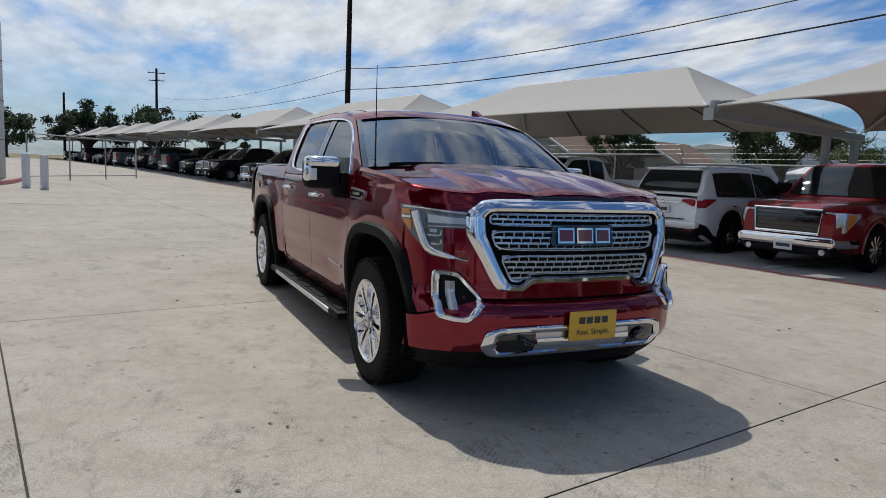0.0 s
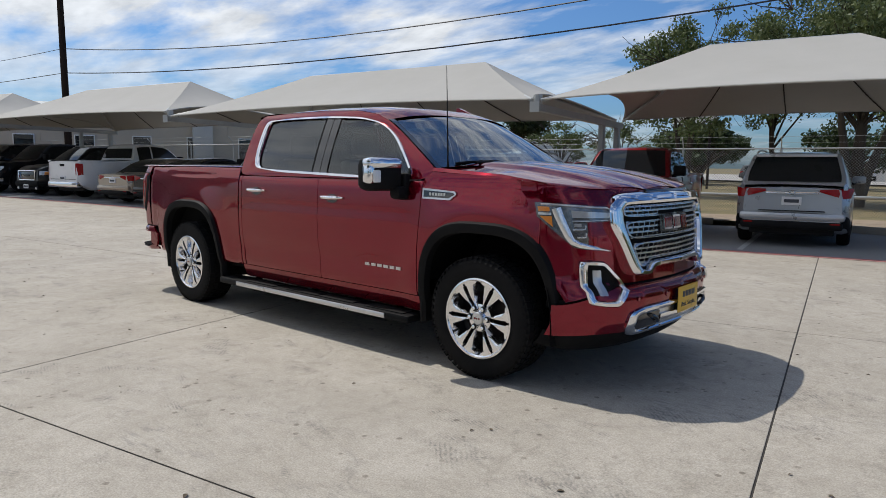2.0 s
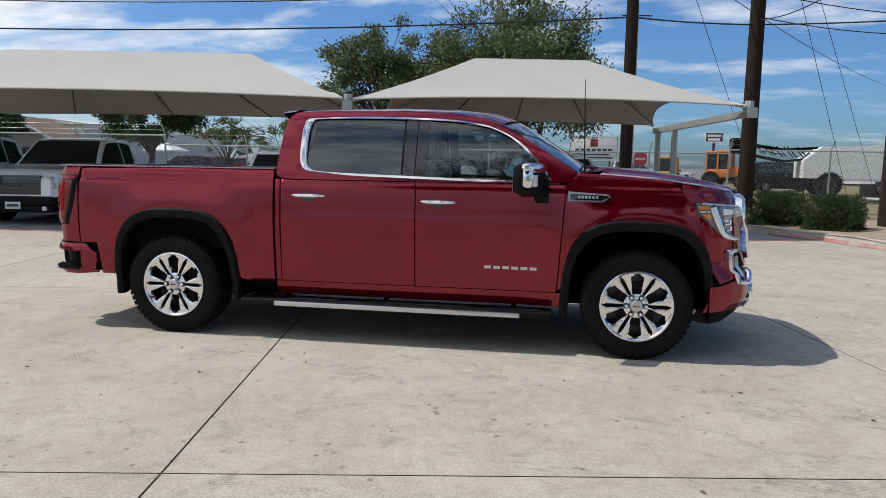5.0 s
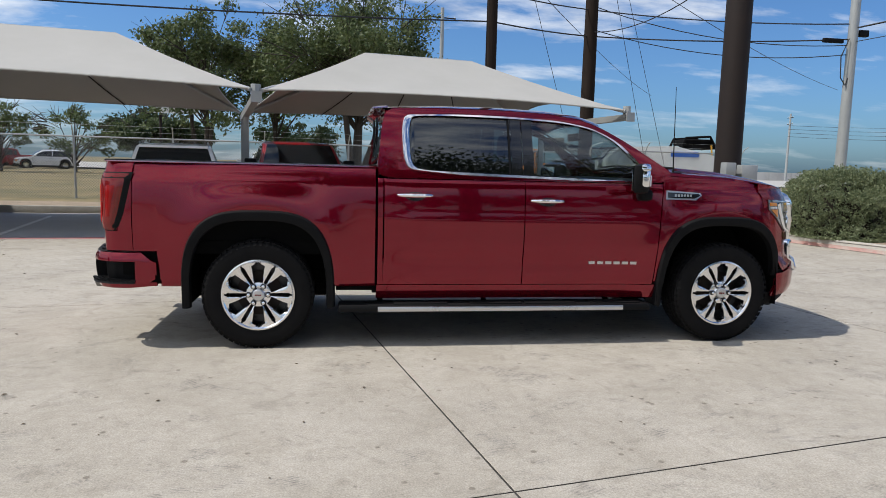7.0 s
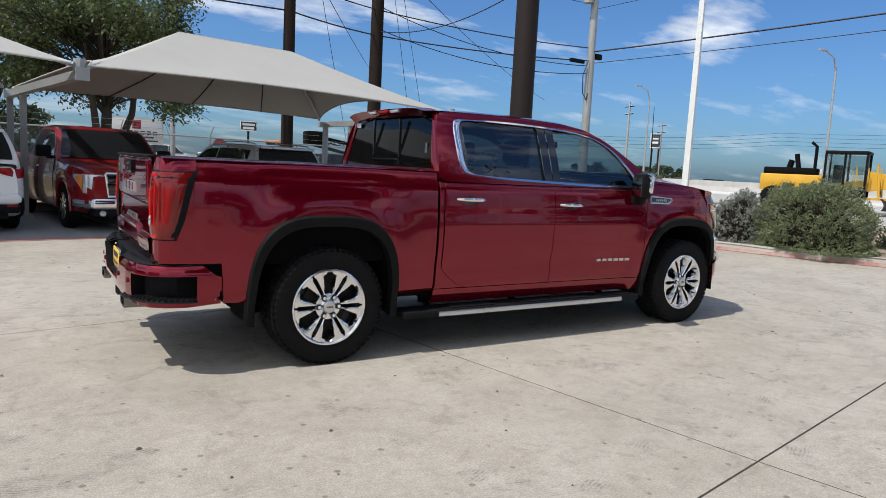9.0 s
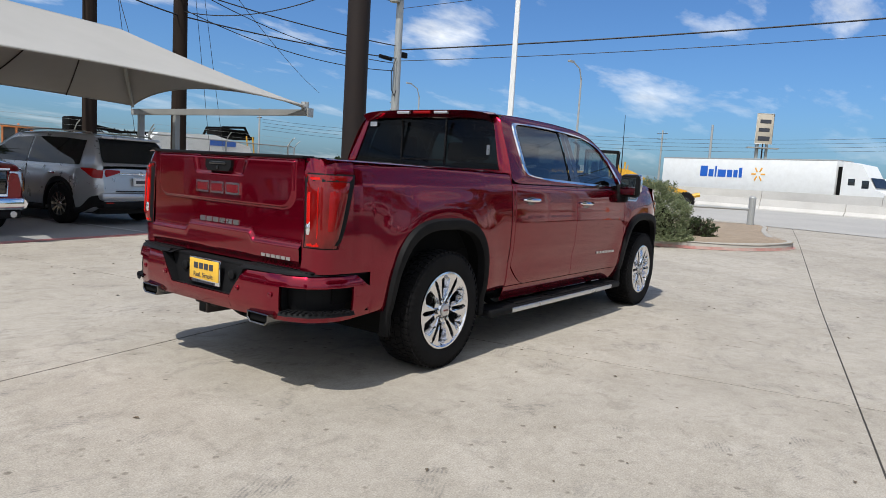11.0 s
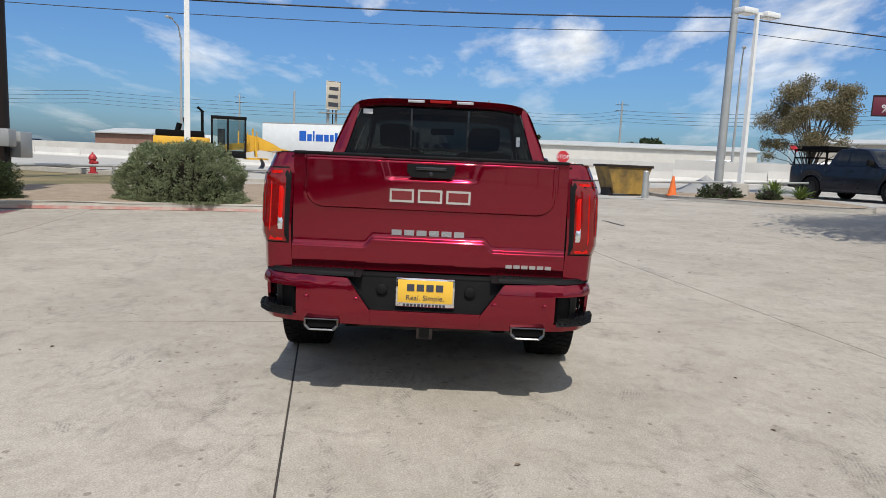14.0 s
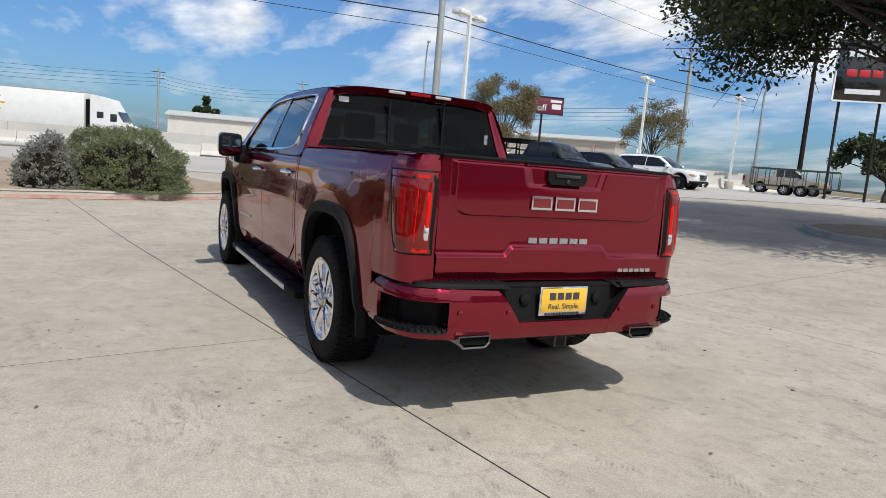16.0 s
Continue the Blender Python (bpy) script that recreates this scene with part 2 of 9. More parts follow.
M["rim"] = material("bright_alloy", (0.84, 0.84, 0.85), 0.16, 1.0, color2=(0.74, 0.74, 0.75), scale=4)
M["darkalloy"] = material("dark_alloy", (0.05, 0.05, 0.052), 0.35, 0.7)
M["carglass"] = glass_material("car_glass", (0.012, 0.014, 0.016), 0.05)
M["lamp_red"] = material("red_lens", (0.30, 0.006, 0.006), 0.10, coat=0.15, color2=(0.16, 0.003, 0.003), scale=8, spec=0.2)
M["lamp_clear"] = material("clear_lens", (0.62, 0.63, 0.64), 0.12, 0.5, coat=1.0, color2=(0.3, 0.3, 0.31), scale=14)
M["lamp_amber"] = material("amber_lens", (0.75, 0.25, 0.03), 0.15, coat=1.0)
M["plate_white"] = material("plate_white", (0.72, 0.73, 0.74), 0.4)
M["ink"] = material("dark_ink", (0.04, 0.045, 0.06), 0.5)
M["bark"] = material("bark", (0.07, 0.056, 0.045), 0.95, color2=(0.03, 0.024, 0.019), scale=5, amount=0.8, bump=0.8, bump_scale=16, stretch=(1, 1, 0.25))
# near-black of the shrub cores: shade between the leaves put into the colour
M["twigs"] = material("shrub_inner_shade", (0.022, 0.018, 0.013), 0.95, color2=(0.012, 0.010, 0.008), scale=18, amount=0.8, bump=0.8, bump_scale=30, spec=0.1)
M["yellow"] = material("machine_yellow", (0.72, 0.40, 0.03), 0.45, color2=(0.5, 0.27, 0.03), scale=2, amount=0.6)
M["darkgrey"] = material("dark_grey_rubber", (0.06, 0.06, 0.062), 0.85, color2=(0.03, 0.03, 0.03), scale=4)
M["orange"] = material("machine_orange", (0.72, 0.22, 0.04), 0.5, color2=(0.4, 0.12, 0.03), scale=3, amount=0.6)


def leaf_material(name, color, color2):
    m = bpy.data.materials.new(name)
    m.use_nodes = True
    nt = m.node_tree
    b = nt.nodes["Principled BSDF"]
    g = nt.nodes.new("ShaderNodeNewGeometry")
    ramp = nt.nodes.new("ShaderNodeValToRGB")
    ramp.color_ramp.elements[0].color, ramp.color_ramp.elements[1].color = (*color, 1), (*color2, 1)
    nt.links.new(g.outputs["Random Per Island"], ramp.inputs[0])
    nt.links.new(ramp.outputs[0], b.inputs["Base Color"])
    b.inputs["Roughness"].default_value = 0.6
    tl = nt.nodes.new("ShaderNodeBsdfTranslucent")
    nt.links.new(ramp.outputs[0], tl.inputs["Color"])
    mx = nt.nodes.new("ShaderNodeMixShader")
    mx.inputs[0].default_value = 0.3
    nt.links.new(b.outputs[0], mx.inputs[1]); nt.links.new(tl.outputs[0], mx.inputs[2])
    nt.links.new(mx.outputs[0], nt.nodes["Material Output"].inputs["Surface"])
    return m


M["leaf"] = leaf_material("oak_leaves", (0.055, 0.088, 0.028), (0.16, 0.19, 0.075))
M["leaf_dark"] = leaf_material("dark_leaves", (0.022, 0.04, 0.014), (0.06, 0.085, 0.03))
M["leaf_sage"] = leaf_material("sage_leaves", (0.10, 0.13, 0.06), (0.27, 0.30, 0.16))
M["leaf_grey"] = leaf_material("grey_sage_leaves", (0.16, 0.17, 0.14), (0.33, 0.34, 0.30))
M["leaf_brown"] = leaf_material("thinning_leaves", (0.12, 0.115, 0.05), (0.26, 0.20, 0.11))
M["leaf_lime"] = leaf_material("lime_leaves", (0.09, 0.14, 0.03), (0.2, 0.26, 0.06))
M["leaf_box"] = leaf_material("box_hedge_leaves", (0.018, 0.032, 0.010), (0.06, 0.085, 0.026))


# ---- mesh tools ----
class G:
    """Gathers vertices and faces of one mesh."""

    def __init__(self):
        self.v, self.f = [], []

    def add(self, vs, fs):
        n = len(self.v)
        self.v += [tuple(p) for p in vs]
        self.f += [tuple(i + n for i in f) for f in fs]
        return self

    def box(self, x0, x1, y0, y1, z0, z1, ch=0.0, m=None):
        """A box with its edges cut off by ch."""
        if ch <= 0:
            vs = [(x, y, z) for x in (x0, x1) for y in (y0, y1) for z in (z0, z1)]
            fs = [(0, 1, 3, 2), (4, 6, 7, 5), (0, 4, 5, 1), (2, 3, 7, 6), (0, 2, 6, 4), (1, 5, 7, 3)]
        else:
            bm = bmesh.new()
            bmesh.ops.create_cube(bm, size=1)
            for v in bm.verts:
                v.co = Vector(((x0 + x1) / 2 + v.co.x * (x1 - x0), (y0 + y1) / 2 + v.co.y * (y1 - y0), (z0 + z1) / 2 + v.co.z * (z1 - z0)))
            bmesh.ops.bevel(bm, geom=bm.edges[:], offset=ch, segments=2, profile=0.5, affect="EDGES")
            vs, fs = [v.co.copy() for v in bm.verts], [[v.index for v in f.verts] for f in bm.faces]
            bm.verts.index_update()
            fs = [[v.index for v in f.verts] for f in bm.faces]
            bm.free()
        if m is not None:
            vs = [m @ Vector(p) for p in vs]
        return self.add(vs, fs)

    def tube(self, pts, rs, n=10, caps=True, sq=False):
        """A round (or square) bar along points, with a radius for each."""
        pts = [Vector(p) for p in pts]
        if not hasattr(rs, "__len__"):
            rs = [rs] * len(pts)
        vs, fs = [], []
        for i, p in enumerate(pts):
            d = (pts[min(i + 1, len(pts) - 1)] - pts[max(i - 1, 0)]).normalized()
            a = d.cross(Vector((0, 0, 1)) if abs(d.z) < 0.95 else Vector((0, 1, 0))).normalized()
            b = d.cross(a)
            for k in range(n):
                t = 2 * math.pi * (k + (0.5 if sq else 0)) / n
                vs.append(p + (a * math.cos(t) + b * math.sin(t)) * rs[i] * (1.414 if sq else 1))
        for i in range(len(pts) - 1):
            for k in range(n):
                fs.append((i * n + k, i * n + (k + 1) % n, (i + 1) * n + (k + 1) % n, (i + 1) * n + k))
        if caps:
            fs.append(tuple(range(n))[::-1]); fs.append(tuple((len(pts) - 1) * n + k for k in range(n)))
        return self.add(vs, fs)

    def grid(self, fn, nu, nv, close_u=False):
        """A surface fn(u, v), u and v from 0 to 1."""
        vs = [fn(i / nu, j / nv) for i in range(nu + 1) for j in range(nv + 1)]
        w = nv + 1
        fs = [(i * w + j, i * w + j + 1, (i + 1) * w + j + 1, (i + 1) * w + j) for i in range(nu) for j in range(nv)]
        return self.add(vs, fs)

    def ring(self, prof, n=32, axis="y", c=(0, 0, 0)):
        """A profile of (radius, height along the axis) turned round the axis."""
        vs, fs = [], []
        for k in range(n):
            t = 2 * math.pi * k / n
            for r, h in prof:
                a, b = r * math.cos(t), r * math.sin(t)
                p = {"y": (a, h, b), "z": (a, b, h), "x": (h, a, b)}[axis]
                vs.append((p[0] + c[0], p[1] + c[1], p[2] + c[2]))
        w = len(prof)
        for k in range(n):
            for j in range(w - 1):
                a, b = k * w + j, ((k + 1) % n) * w + j
                fs.append((a, b, b + 1, a + 1))
        return self.add(vs, fs)

    def prism(self, poly, a, b, axis="y"):
        """A flat outline pushed from a to b along the axis (the outline lies in the two other axes)."""
        put = {"y": lambda p, h: (p[0], h, p[1]), "x": lambda p, h: (h, p[0], p[1]), "z": lambda p, h: (p[0], p[1], h)}[axis]
        n = len(poly)
        vs = [put(p, a) for p in poly] + [put(p, b) for p in poly]
        fs = [tuple(range(n)), tuple(range(2 * n - 1, n - 1, -1))] + [(i, n + i, n + (i + 1) % n, (i + 1) % n) for i in range(n)]
        return self.add(vs, fs)

    def moved(self, m):
        self.v = [tuple(m @ Vector(p)) for p in self.v]
        return self

    def mirror_y(self):
        n = len(self.v)
        self.v += [(x, -y, z) for x, y, z in self.v]
        self.f += [tuple(i + n for i in f[::-1]) for f in self.f]
        return self


def mesh_of(name, g, mat, smooth=35, fix=True):
    me = bpy.data.meshes.new(name)
    me.from_pydata([tuple(p) for p in g.v], [], g.f)
    if fix and len(g.f) < 60000:
        bm = bmesh.new()
        bm.from_mesh(me)
        bmesh.ops.recalc_face_normals(bm, faces=bm.faces)
        bm.to_mesh(me)
        bm.free()
    me.materials.append(mat)
    if smooth:
        me.shade_smooth()
        me.set_sharp_from_angle(angle=radians(smooth))
    return me


def thing(name, label, category, group="", m=None, kind=""):
    ob = new(name)
    ob.empty_display_size = 0.2
    if m is not None:
        ob.matrix_world = m
    return tagged(ob, label, category, group, kind)


def part(name, g, mat, parent, label="", smooth=35, fix=True):
    ob = new(name, mesh_of(name, g, mat, smooth, fix))
    ob.parent = parent
    return tagged(ob, label)


def solid(name, g, mat, label, category="", kind="", group="", smooth=35, m=None, fix=True):
    ob = new(name, mesh_of(name, g, mat, smooth, fix))
    if m is not None:
        ob.matrix_world = m
    return tagged(ob, label, category, group, kind)


def lerp(a, b, t):
    return a + (b - a) * t


def ease(t):
    t = min(1, max(0, t))
    return t * t * (3 - 2 * t)


def table(x, rows):
    """Smooth reading of rows (x, value)."""
    if x <= rows[0][0]:
        return rows[0][1]
    for (a, p), (b, q) in zip(rows, rows[1:]):
        if x <= b:
            return lerp(p, q, (x - a) / (b - a))
    return rows[-1][1]


# ---- the lie of the land ----
LOT = radians(10.3)                 # the slab joints and the parking row are turned by this
LU, LV = Vector((math.cos(LOT), math.sin(LOT))), Vector((-math.sin(LOT), math.cos(LOT)))
ORG = Vector((-0.5, -3.38))


def lot(u, v):
    """World x, y of a place u along and v across the slab joints."""
    p = ORG + LU * u + LV * v
    return p.x, p.y


def swept(g, k=.48, y0=.97):
    """Leans a mirror housing back towards its outer end."""
    g.v = [(p[0] - k * (abs(p[1]) - y0), p[1], p[2]) for p in g.v]
    return g


def gz(x, y):
    """Height of the ground: flat round the truck, rising gently on all sides but the north."""
    e = 0.03 * max(0.0, -y - 4)
    w = 0.012 * max(0.0, -x - 6)
    return min(e, 0.7) + min(w, 0.6) + 0.019 * min(max(0.0, x - 3.5), 10.0)

# ---- ground ----
def build_ground():
    g = G()
    xs = [-1800, -700, -300, -150, -90] + list(range(-70, 91, 4)) + [120, 180, 320, 700, 1800]
    ys = [-1800, -700, -300, -150, -100] + list(range(-80, 81, 4)) + [110, 180, 320, 700, 1800]
    vs = [(x, y, gz(x, y) - 0.07) for x in xs for y in ys]
    w = len(ys)
    fs = [(i * w + j, (i + 1) * w + j, (i + 1) * w + j + 1, i * w + j + 1) for i in range(len(xs) - 1) for j in range(w - 1)]
    g.add(vs, fs)
    solid("ground", g, M["drygrass"], "dry grass and dirt round the lot", kind="structure", smooth=60, fix=False)


def sheet(name, quad, mat, label, lift=0.0, nu=20, nv=6, kind="structure"):
    """A sheet laid on the ground between four corners."""
    a, b, c, d = [Vector(p) for p in quad]

    def fn(u, v):
        p = a.lerp(b, u).lerp(d.lerp(c, u), v)
        return (p.x, p.y, gz(p.x, p.y) + lift)

    return solid(name, G().grid(fn, nu, nv), mat, label, kind=kind, smooth=60)


build_ground()
RED_V = 10.35                        # the red line, across the joints
sheet("parking", [lot(-110, RED_V), lot(11, RED_V), lot(11, RED_V + 5.6), lot(-110, RED_V + 5.6)], M["asphalt"], "dark grey asphalt parking bays under the canopies", -0.012, 60, 6)
sheet("paint_red_line", [lot(-30, RED_V - 0.12), lot(8.6, RED_V - 0.12), lot(8.6, RED_V + 0.10), lot(-30, RED_V + 0.10)], M["redpaint"], "worn red fire-lane line painted on concrete", 0.006, 60, 1)
for i, u in enumerate((-30, -27.2, -24.4, -21.6, -18.8, -16, -13.2, -10.4, -7.6, -4.8, -2.2, 0.55, 3.3, 6.1)):
    sheet("paint_bay_line", [lot(u - 0.05, RED_V + 0.35), lot(u + 0.05, RED_V + 0.35), lot(u + 0.05, RED_V + 4.6), lot(u - 0.05, RED_V + 4.6)], M["whitepaint"], "worn white parking bay line", 0.0, 1, 8)

# ---- canopies ----
def text_mesh(body, size, mat, parent, m, name="lettering", depth=0.004):
    """Raised letters in the built-in font, centred on m's origin and standing in its x-y plane."""
    cu = bpy.data.curves.new(name, "FONT")
    cu.body, cu.size, cu.align_x, cu.align_y, cu.extrude = body, size, "CENTER", "CENTER", depth
    tmp = bpy.data.objects.new(name, cu)
    scene.collection.objects.link(tmp)
    bpy.context.view_layer.update()
    me = bpy.data.meshes.new_from_object(tmp.evaluated_get(bpy.context.evaluated_depsgraph_get()))
    bpy.data.objects.remove(tmp)
    me.materials.clear()
    me.materials.append(mat)
    ob = new(name, me)
    ob.parent = parent
    ob.matrix_local = m
    return ob


def canopy(u0, u1, lift=0.0, group="shade canopies over the parking row"):
    """One hipped fabric canopy between two cantilever beams."""
    v0, v1, zf, zr, zt = 10.42, 16.1, 2.70 + lift, 2.66 + lift, 3.98 + lift
    inset = 2.65
    c = thing("shade_canopy", "taut beige fabric hip canopy over parked cars", "canopy", group)
    vm = (v0 + v1) / 2 + 0.1

    def P(u, v, z):
        x, y = lot(u, v)
        return Vector((x, y, z))

    A, B, C, D = P(u0 + .1, v0, zf), P(u1 - .1, v0, zf), P(u1 - .1, v1, zr), P(u0 + .1, v1, zr)
    R0, R1 = P(u0 + inset, vm, zt), P(u1 - inset, vm, zt)

    def face(a, b, r0, r1, bow, inward):
        n = (r0 + r1) / 2 - (a + b) / 2
        n = Vector((n.x, n.y, 0)).normalized()

        def fn(s, t):
            e = a.lerp(b, s)
            k = 4 * s * (1 - s)
            e = e + Vector((0, 0, bow * k)) + n * inward * k
            p = e.lerp(r0.lerp(r1, s), t)
            sag = 0.10 * math.sin(math.pi * t) * (0.4 + 0.6 * k)
            return p - Vector((0, 0, sag))
        return fn

    for a, b, r0, r1, bow, inw in ((A, B, R0, R1, 0.10, 0.12), (D, C, R0, R1, 0.05, 0.15), (A, D, R0, R0, 0.34, 0.55), (B, C, R1, R1, 0.34, 0.55)):
        fn = face(a, b, r0, r1, bow, inw)
        part("fabric_panel", G().grid(fn, 20, 10), M["canvas"], c, smooth=50)
        part("hem", G().tube([fn(i / 16, 0) for i in range(17)], 0.018, 6), M["canvas"], c)
    fr, rr = face(A, B, R0, R1, .1, .12), face(D, C, R0, R1, .05, .15)
    for s in (0.25, 0.5, 0.75):
        part("seam", G().tube([rr(s, t / 6) - Vector((0, 0, 0.02)) for t in range(7)], 0.014, 5), M["darksteel"], c)
    for a, r in ((A, R0), (B, R1), (C, R1), (D, R0)):
        part("hip_tube", G().tube([a - Vector((0, 0, .02)), a.lerp(r, .5) - Vector((0, 0, .16)), r - Vector((0, 0, .06))], 0.04, 8), M["galv"], c)
    part("ridge_tube", G().tube([R0 - Vector((0, 0, .05)), R1 - Vector((0, 0, .05))], 0.05, 8), M["galv"], c)
    return c


def cantilever(u, lift=0.0):
    c = thing("canopy_support", "grey steel cantilever beam on two square columns", "support", "canopy supports")

    def P(v, z):
        x, y = lot(u, v)
        return (x, y, z + lift)
    base = gz(*lot(u, 15)) - lift
    part("beam", G().tube([P(10.35, 2.56), P(16.2, 2.50)], [0.066, 0.075], 4, sq=True), M["galv"], c)
    part("end_plate", G().tube([P(10.33, 2.56), P(10.36, 2.56)], 0.10, 4, sq=True), M["galv"], c)
    part("cap_block", G().tube([P(10.5, 2.62), P(10.5, 2.80)], 0.09, 8), M["galv"], c)
    for v in (14.6, 15.9):
        part("column", G().tube([P(v, base - 0.05), P(v, 2.5)], 0.064, 4, sq=True), M["galv"], c)
        part("base_plate", G().tube([P(v, base - 0.05), P(v, base + 0.03)], 0.16, 4, sq=True), M["galv"], c)


US = [7.49, -0.47, -11.5, -22.6, -33.7, -44.8, -56, -67, -78, -89, -100, -111, -122, -133]
for i, u in enumerate(US):
    cantilever(u, 0.012 * max(0, -u - 5))
for a, b in zip(US[1:], US):
    canopy(a, b, 0.012 * max(0, -(a + b) / 2 - 5))


# ---- vehicles of the background ----
def wheel_parts(c, x, y, r, w, out, rim="rim", spokes=10):
    """A wheel with its axle along y; out: +1 or -1, the side on which it shows."""
    t = G().ring([(r * .62, -w / 2), (r * .9, -w / 2), (r, -w * .36), (r, w * .36), (r * .9, w / 2), (r * .62, w / 2)], 28, "y", (x, y, r))
    ty = part("tyre", t, M["tyre"], c)
    g = G().ring([(r * .64, out * w * .45), (r * .60, out * w * .47), (r * .56, out * w * .3), (r * .1, out * w * .12)], 28, "y", (x, y, r))
    rm = part("rim_barrel", g, M["darkalloy"], ty)
    s = G()
    for k in range(spokes):
        a = 2 * math.pi * k / spokes
        s.add([(x + math.cos(a + d) * rr, y + out * yy, r + math.sin(a + d) * rr) for rr, yy, d in
               ((r * .14, w * .44, -.35), (r * .6, w * .47, -.11), (r * .6, w * .47, .11), (r * .14, w * .44, .35))], [(0, 1, 2, 3)])
    s.ring([(r * .17, out * w * .40), (r * .16, out * w * .48), (0.002, out * w * .49)], 14, "y", (x, y, r))
    part("spokes", s, M[rim], ty)


# black standing for shade beneath the parked cars and in their gaps
M["shade_black"] = material("shadow_black", (0.01, 0.01, 0.01), 0.85)
M["satin_rail"] = material("satin_rail", (0.45, 0.46, 0.47), 0.35, 0.9)


def vehicle(name, label, m, L, W, H, kind, paint, front=True, rear=True, rim="rim", wr=0.36, chrome=True, bumper="blackplastic", group="cars parked under the canopies", category="car"):
    """A parked vehicle, nose towards +x. kind: suv, sedan, pickup or van."""
    c = thing(name, label, category, group, m)
    h = L / 2
    hood = {"suv": .615, "sedan": .64, "pickup": .62, "van": .62}[kind] * H
    belt = {"suv": .635, "sedan": .64, "pickup": .655, "van": .60}[kind] * H
    clear = {"suv": .24, "sedan": .18, "pickup": .30, "van": .2}[kind]
    # x of: windscreen foot, roof front, roof rear, rear window foot
    A, Bf, Br, Cf = {"suv": (.235, .055, -.415, -.487), "sedan": (.22, .05, -.17, -.37), "pickup": (.215, .10, -.125, -.155), "van": (.31, .12, -.43, -.485)}[kind]
    A, Bf, Br, Cf = A * L, Bf * L, Br * L, Cf * L
    deck = belt * (1.03 if kind == "pickup" else 1.0)
    fx, rx = h - .19 * L + .02, -h + .215 * L
    R = wr * 1.17

    def top(x):
        f = lambda q: table(q, [(-h, deck * .97), (-h + .10, deck), (Cf, deck if kind == "pickup" else belt), (Cf + .02, belt), (A, belt), (A + .15, hood * 1.03), (h - .40, hood * .97), (h - .12, hood * .91), (h, hood * .80)])
        return (f(x - .06) + f(x) + f(x + .06)) / 3

    def half(x):
        f = lambda q: table(q, [(-h, .80), (-h + .06, .89), (-h + .18, .955), (-h + .6, 1), (h - .8, 1), (h - .35, .95), (h - .12, .87), (h, .74)])
        return W / 2 * (f(x - .04) + f(x) + f(x + .04)) / 3

    def low(x):
        z = clear + .16 * ease((abs(x) - h + .55) / .5)
        for q in (fx, rx):
            if abs(x - q) < R:
                z = max(z, wr + math.sqrt(R * R - (x - q) ** 2))
        return z

    PROF = [(0, 0, 0), (.86, 0, 0), (.955, .04, 0), (.985, .0, .15), (.998, 0, .35), (1.0, 0, .55), (.992, 0, .72), (.975, 0, .80), (.972, 0, .86), (.955, -.02, .985), (.88, 0, 1.0), (.5, .015, 1.0)]
    ring = PROF + [(0, .02, 1.0)] + [(-a, b, k) for a, b, k in PROF[:0:-1]]
    nr = len(ring)
    us = sorted(set([-h, -h + .03, h - .03, h] + [lerp(-h, h, i / 60) for i in range(61)] + [q + d * R for q in (fx, rx) for d in (-1.0, -.99, -.95, -.85, -.7, .7, .85, .95, .99, 1.0)]))

    def shift(x, z):
        """The tail leans in upwards and downwards, the nose likewise."""
        k = (z - clear) / (deck - clear)
        e = ease(1 - (x + h) / .5)
        f = ease(1 - (h - x) / .6)
        if kind in ("suv", "van"):
            return e * (.10 * max(0, k - .45) ** 1.5 * 2 + .05 * max(0, .35 - k)) - f * (.16 * max(0, k - .5) ** 1.5 * 2 + .12 * max(0, .3 - k))
        return e * (.06 * max(0, .3 - k)) - f * (.10 * max(0, k - .6) * 2 + .12 * max(0, .3 - k))

    def sec(x, j, grow=0.0, k0=0.0, k1=1.0):
        a, b, k = ring[j % nr]
        zl, zt = low(x), top(x)
        kk = lerp(k0, k1, k)
        z = lerp(zl, zt, kk) + b * (zt - zl)
        return (x + shift(x, z), a * (half(x) + grow), z)

    g = G()
    for x in us:
        g.v += [sec(x, j) for j in range(nr)]
    g.f += [(i * nr + j, i * nr + (j + 1) % nr, (i + 1) * nr + (j + 1) % nr, (i + 1) * nr + j) for i in range(len(us) - 1) for j in range(nr)]
    g.f += [tuple(range(nr)), tuple(range((len(us) - 1) * nr, len(us) * nr))]
    body = part("body", g, paint, c, smooth=38)
    # plain block as underbody, the shade under the car put into its black
    part("underbody", G().box(-h + .25, h - .25, -W * .36, W * .36, clear - .02, hood * .8, .02), M["shade_black"], c)

    def ribbon(nm, pts, mat, off=.012, parent=None):
        """A bent lens: rows of (x, y, z low, z high) for the +y side; built on both sides."""
        for s in (1, -1):
            gg = G()
            for i, (x, y, za, zb) in enumerate(pts):
                p, q = pts[max(0, i - 1)], pts[min(len(pts) - 1, i + 1)]
                t = Vector((q[0] - p[0], q[1] - p[1])).normalized()
                n2 = Vector((t.y, -t.x))
                if n2.dot(Vector((x, y)) - Vector((x * .5, 0))) < 0:
                    n2 = -n2
                for z, o in ((za, -.03), (za + .008, off), ((za + zb) / 2, off + .006), (zb - .008, off), (zb, -.03)):
                    gg.v.append((x + n2.x * o + shift(x, z), s * (y + n2.y * o), z))
            gg.f += [(i * 5 + j, i * 5 + j + 1, i * 5 + j + 6, i * 5 + j + 5) for i in range(len(pts) - 1) for j in range(4)]
            part(nm, gg, M[mat], parent or c, smooth=50)

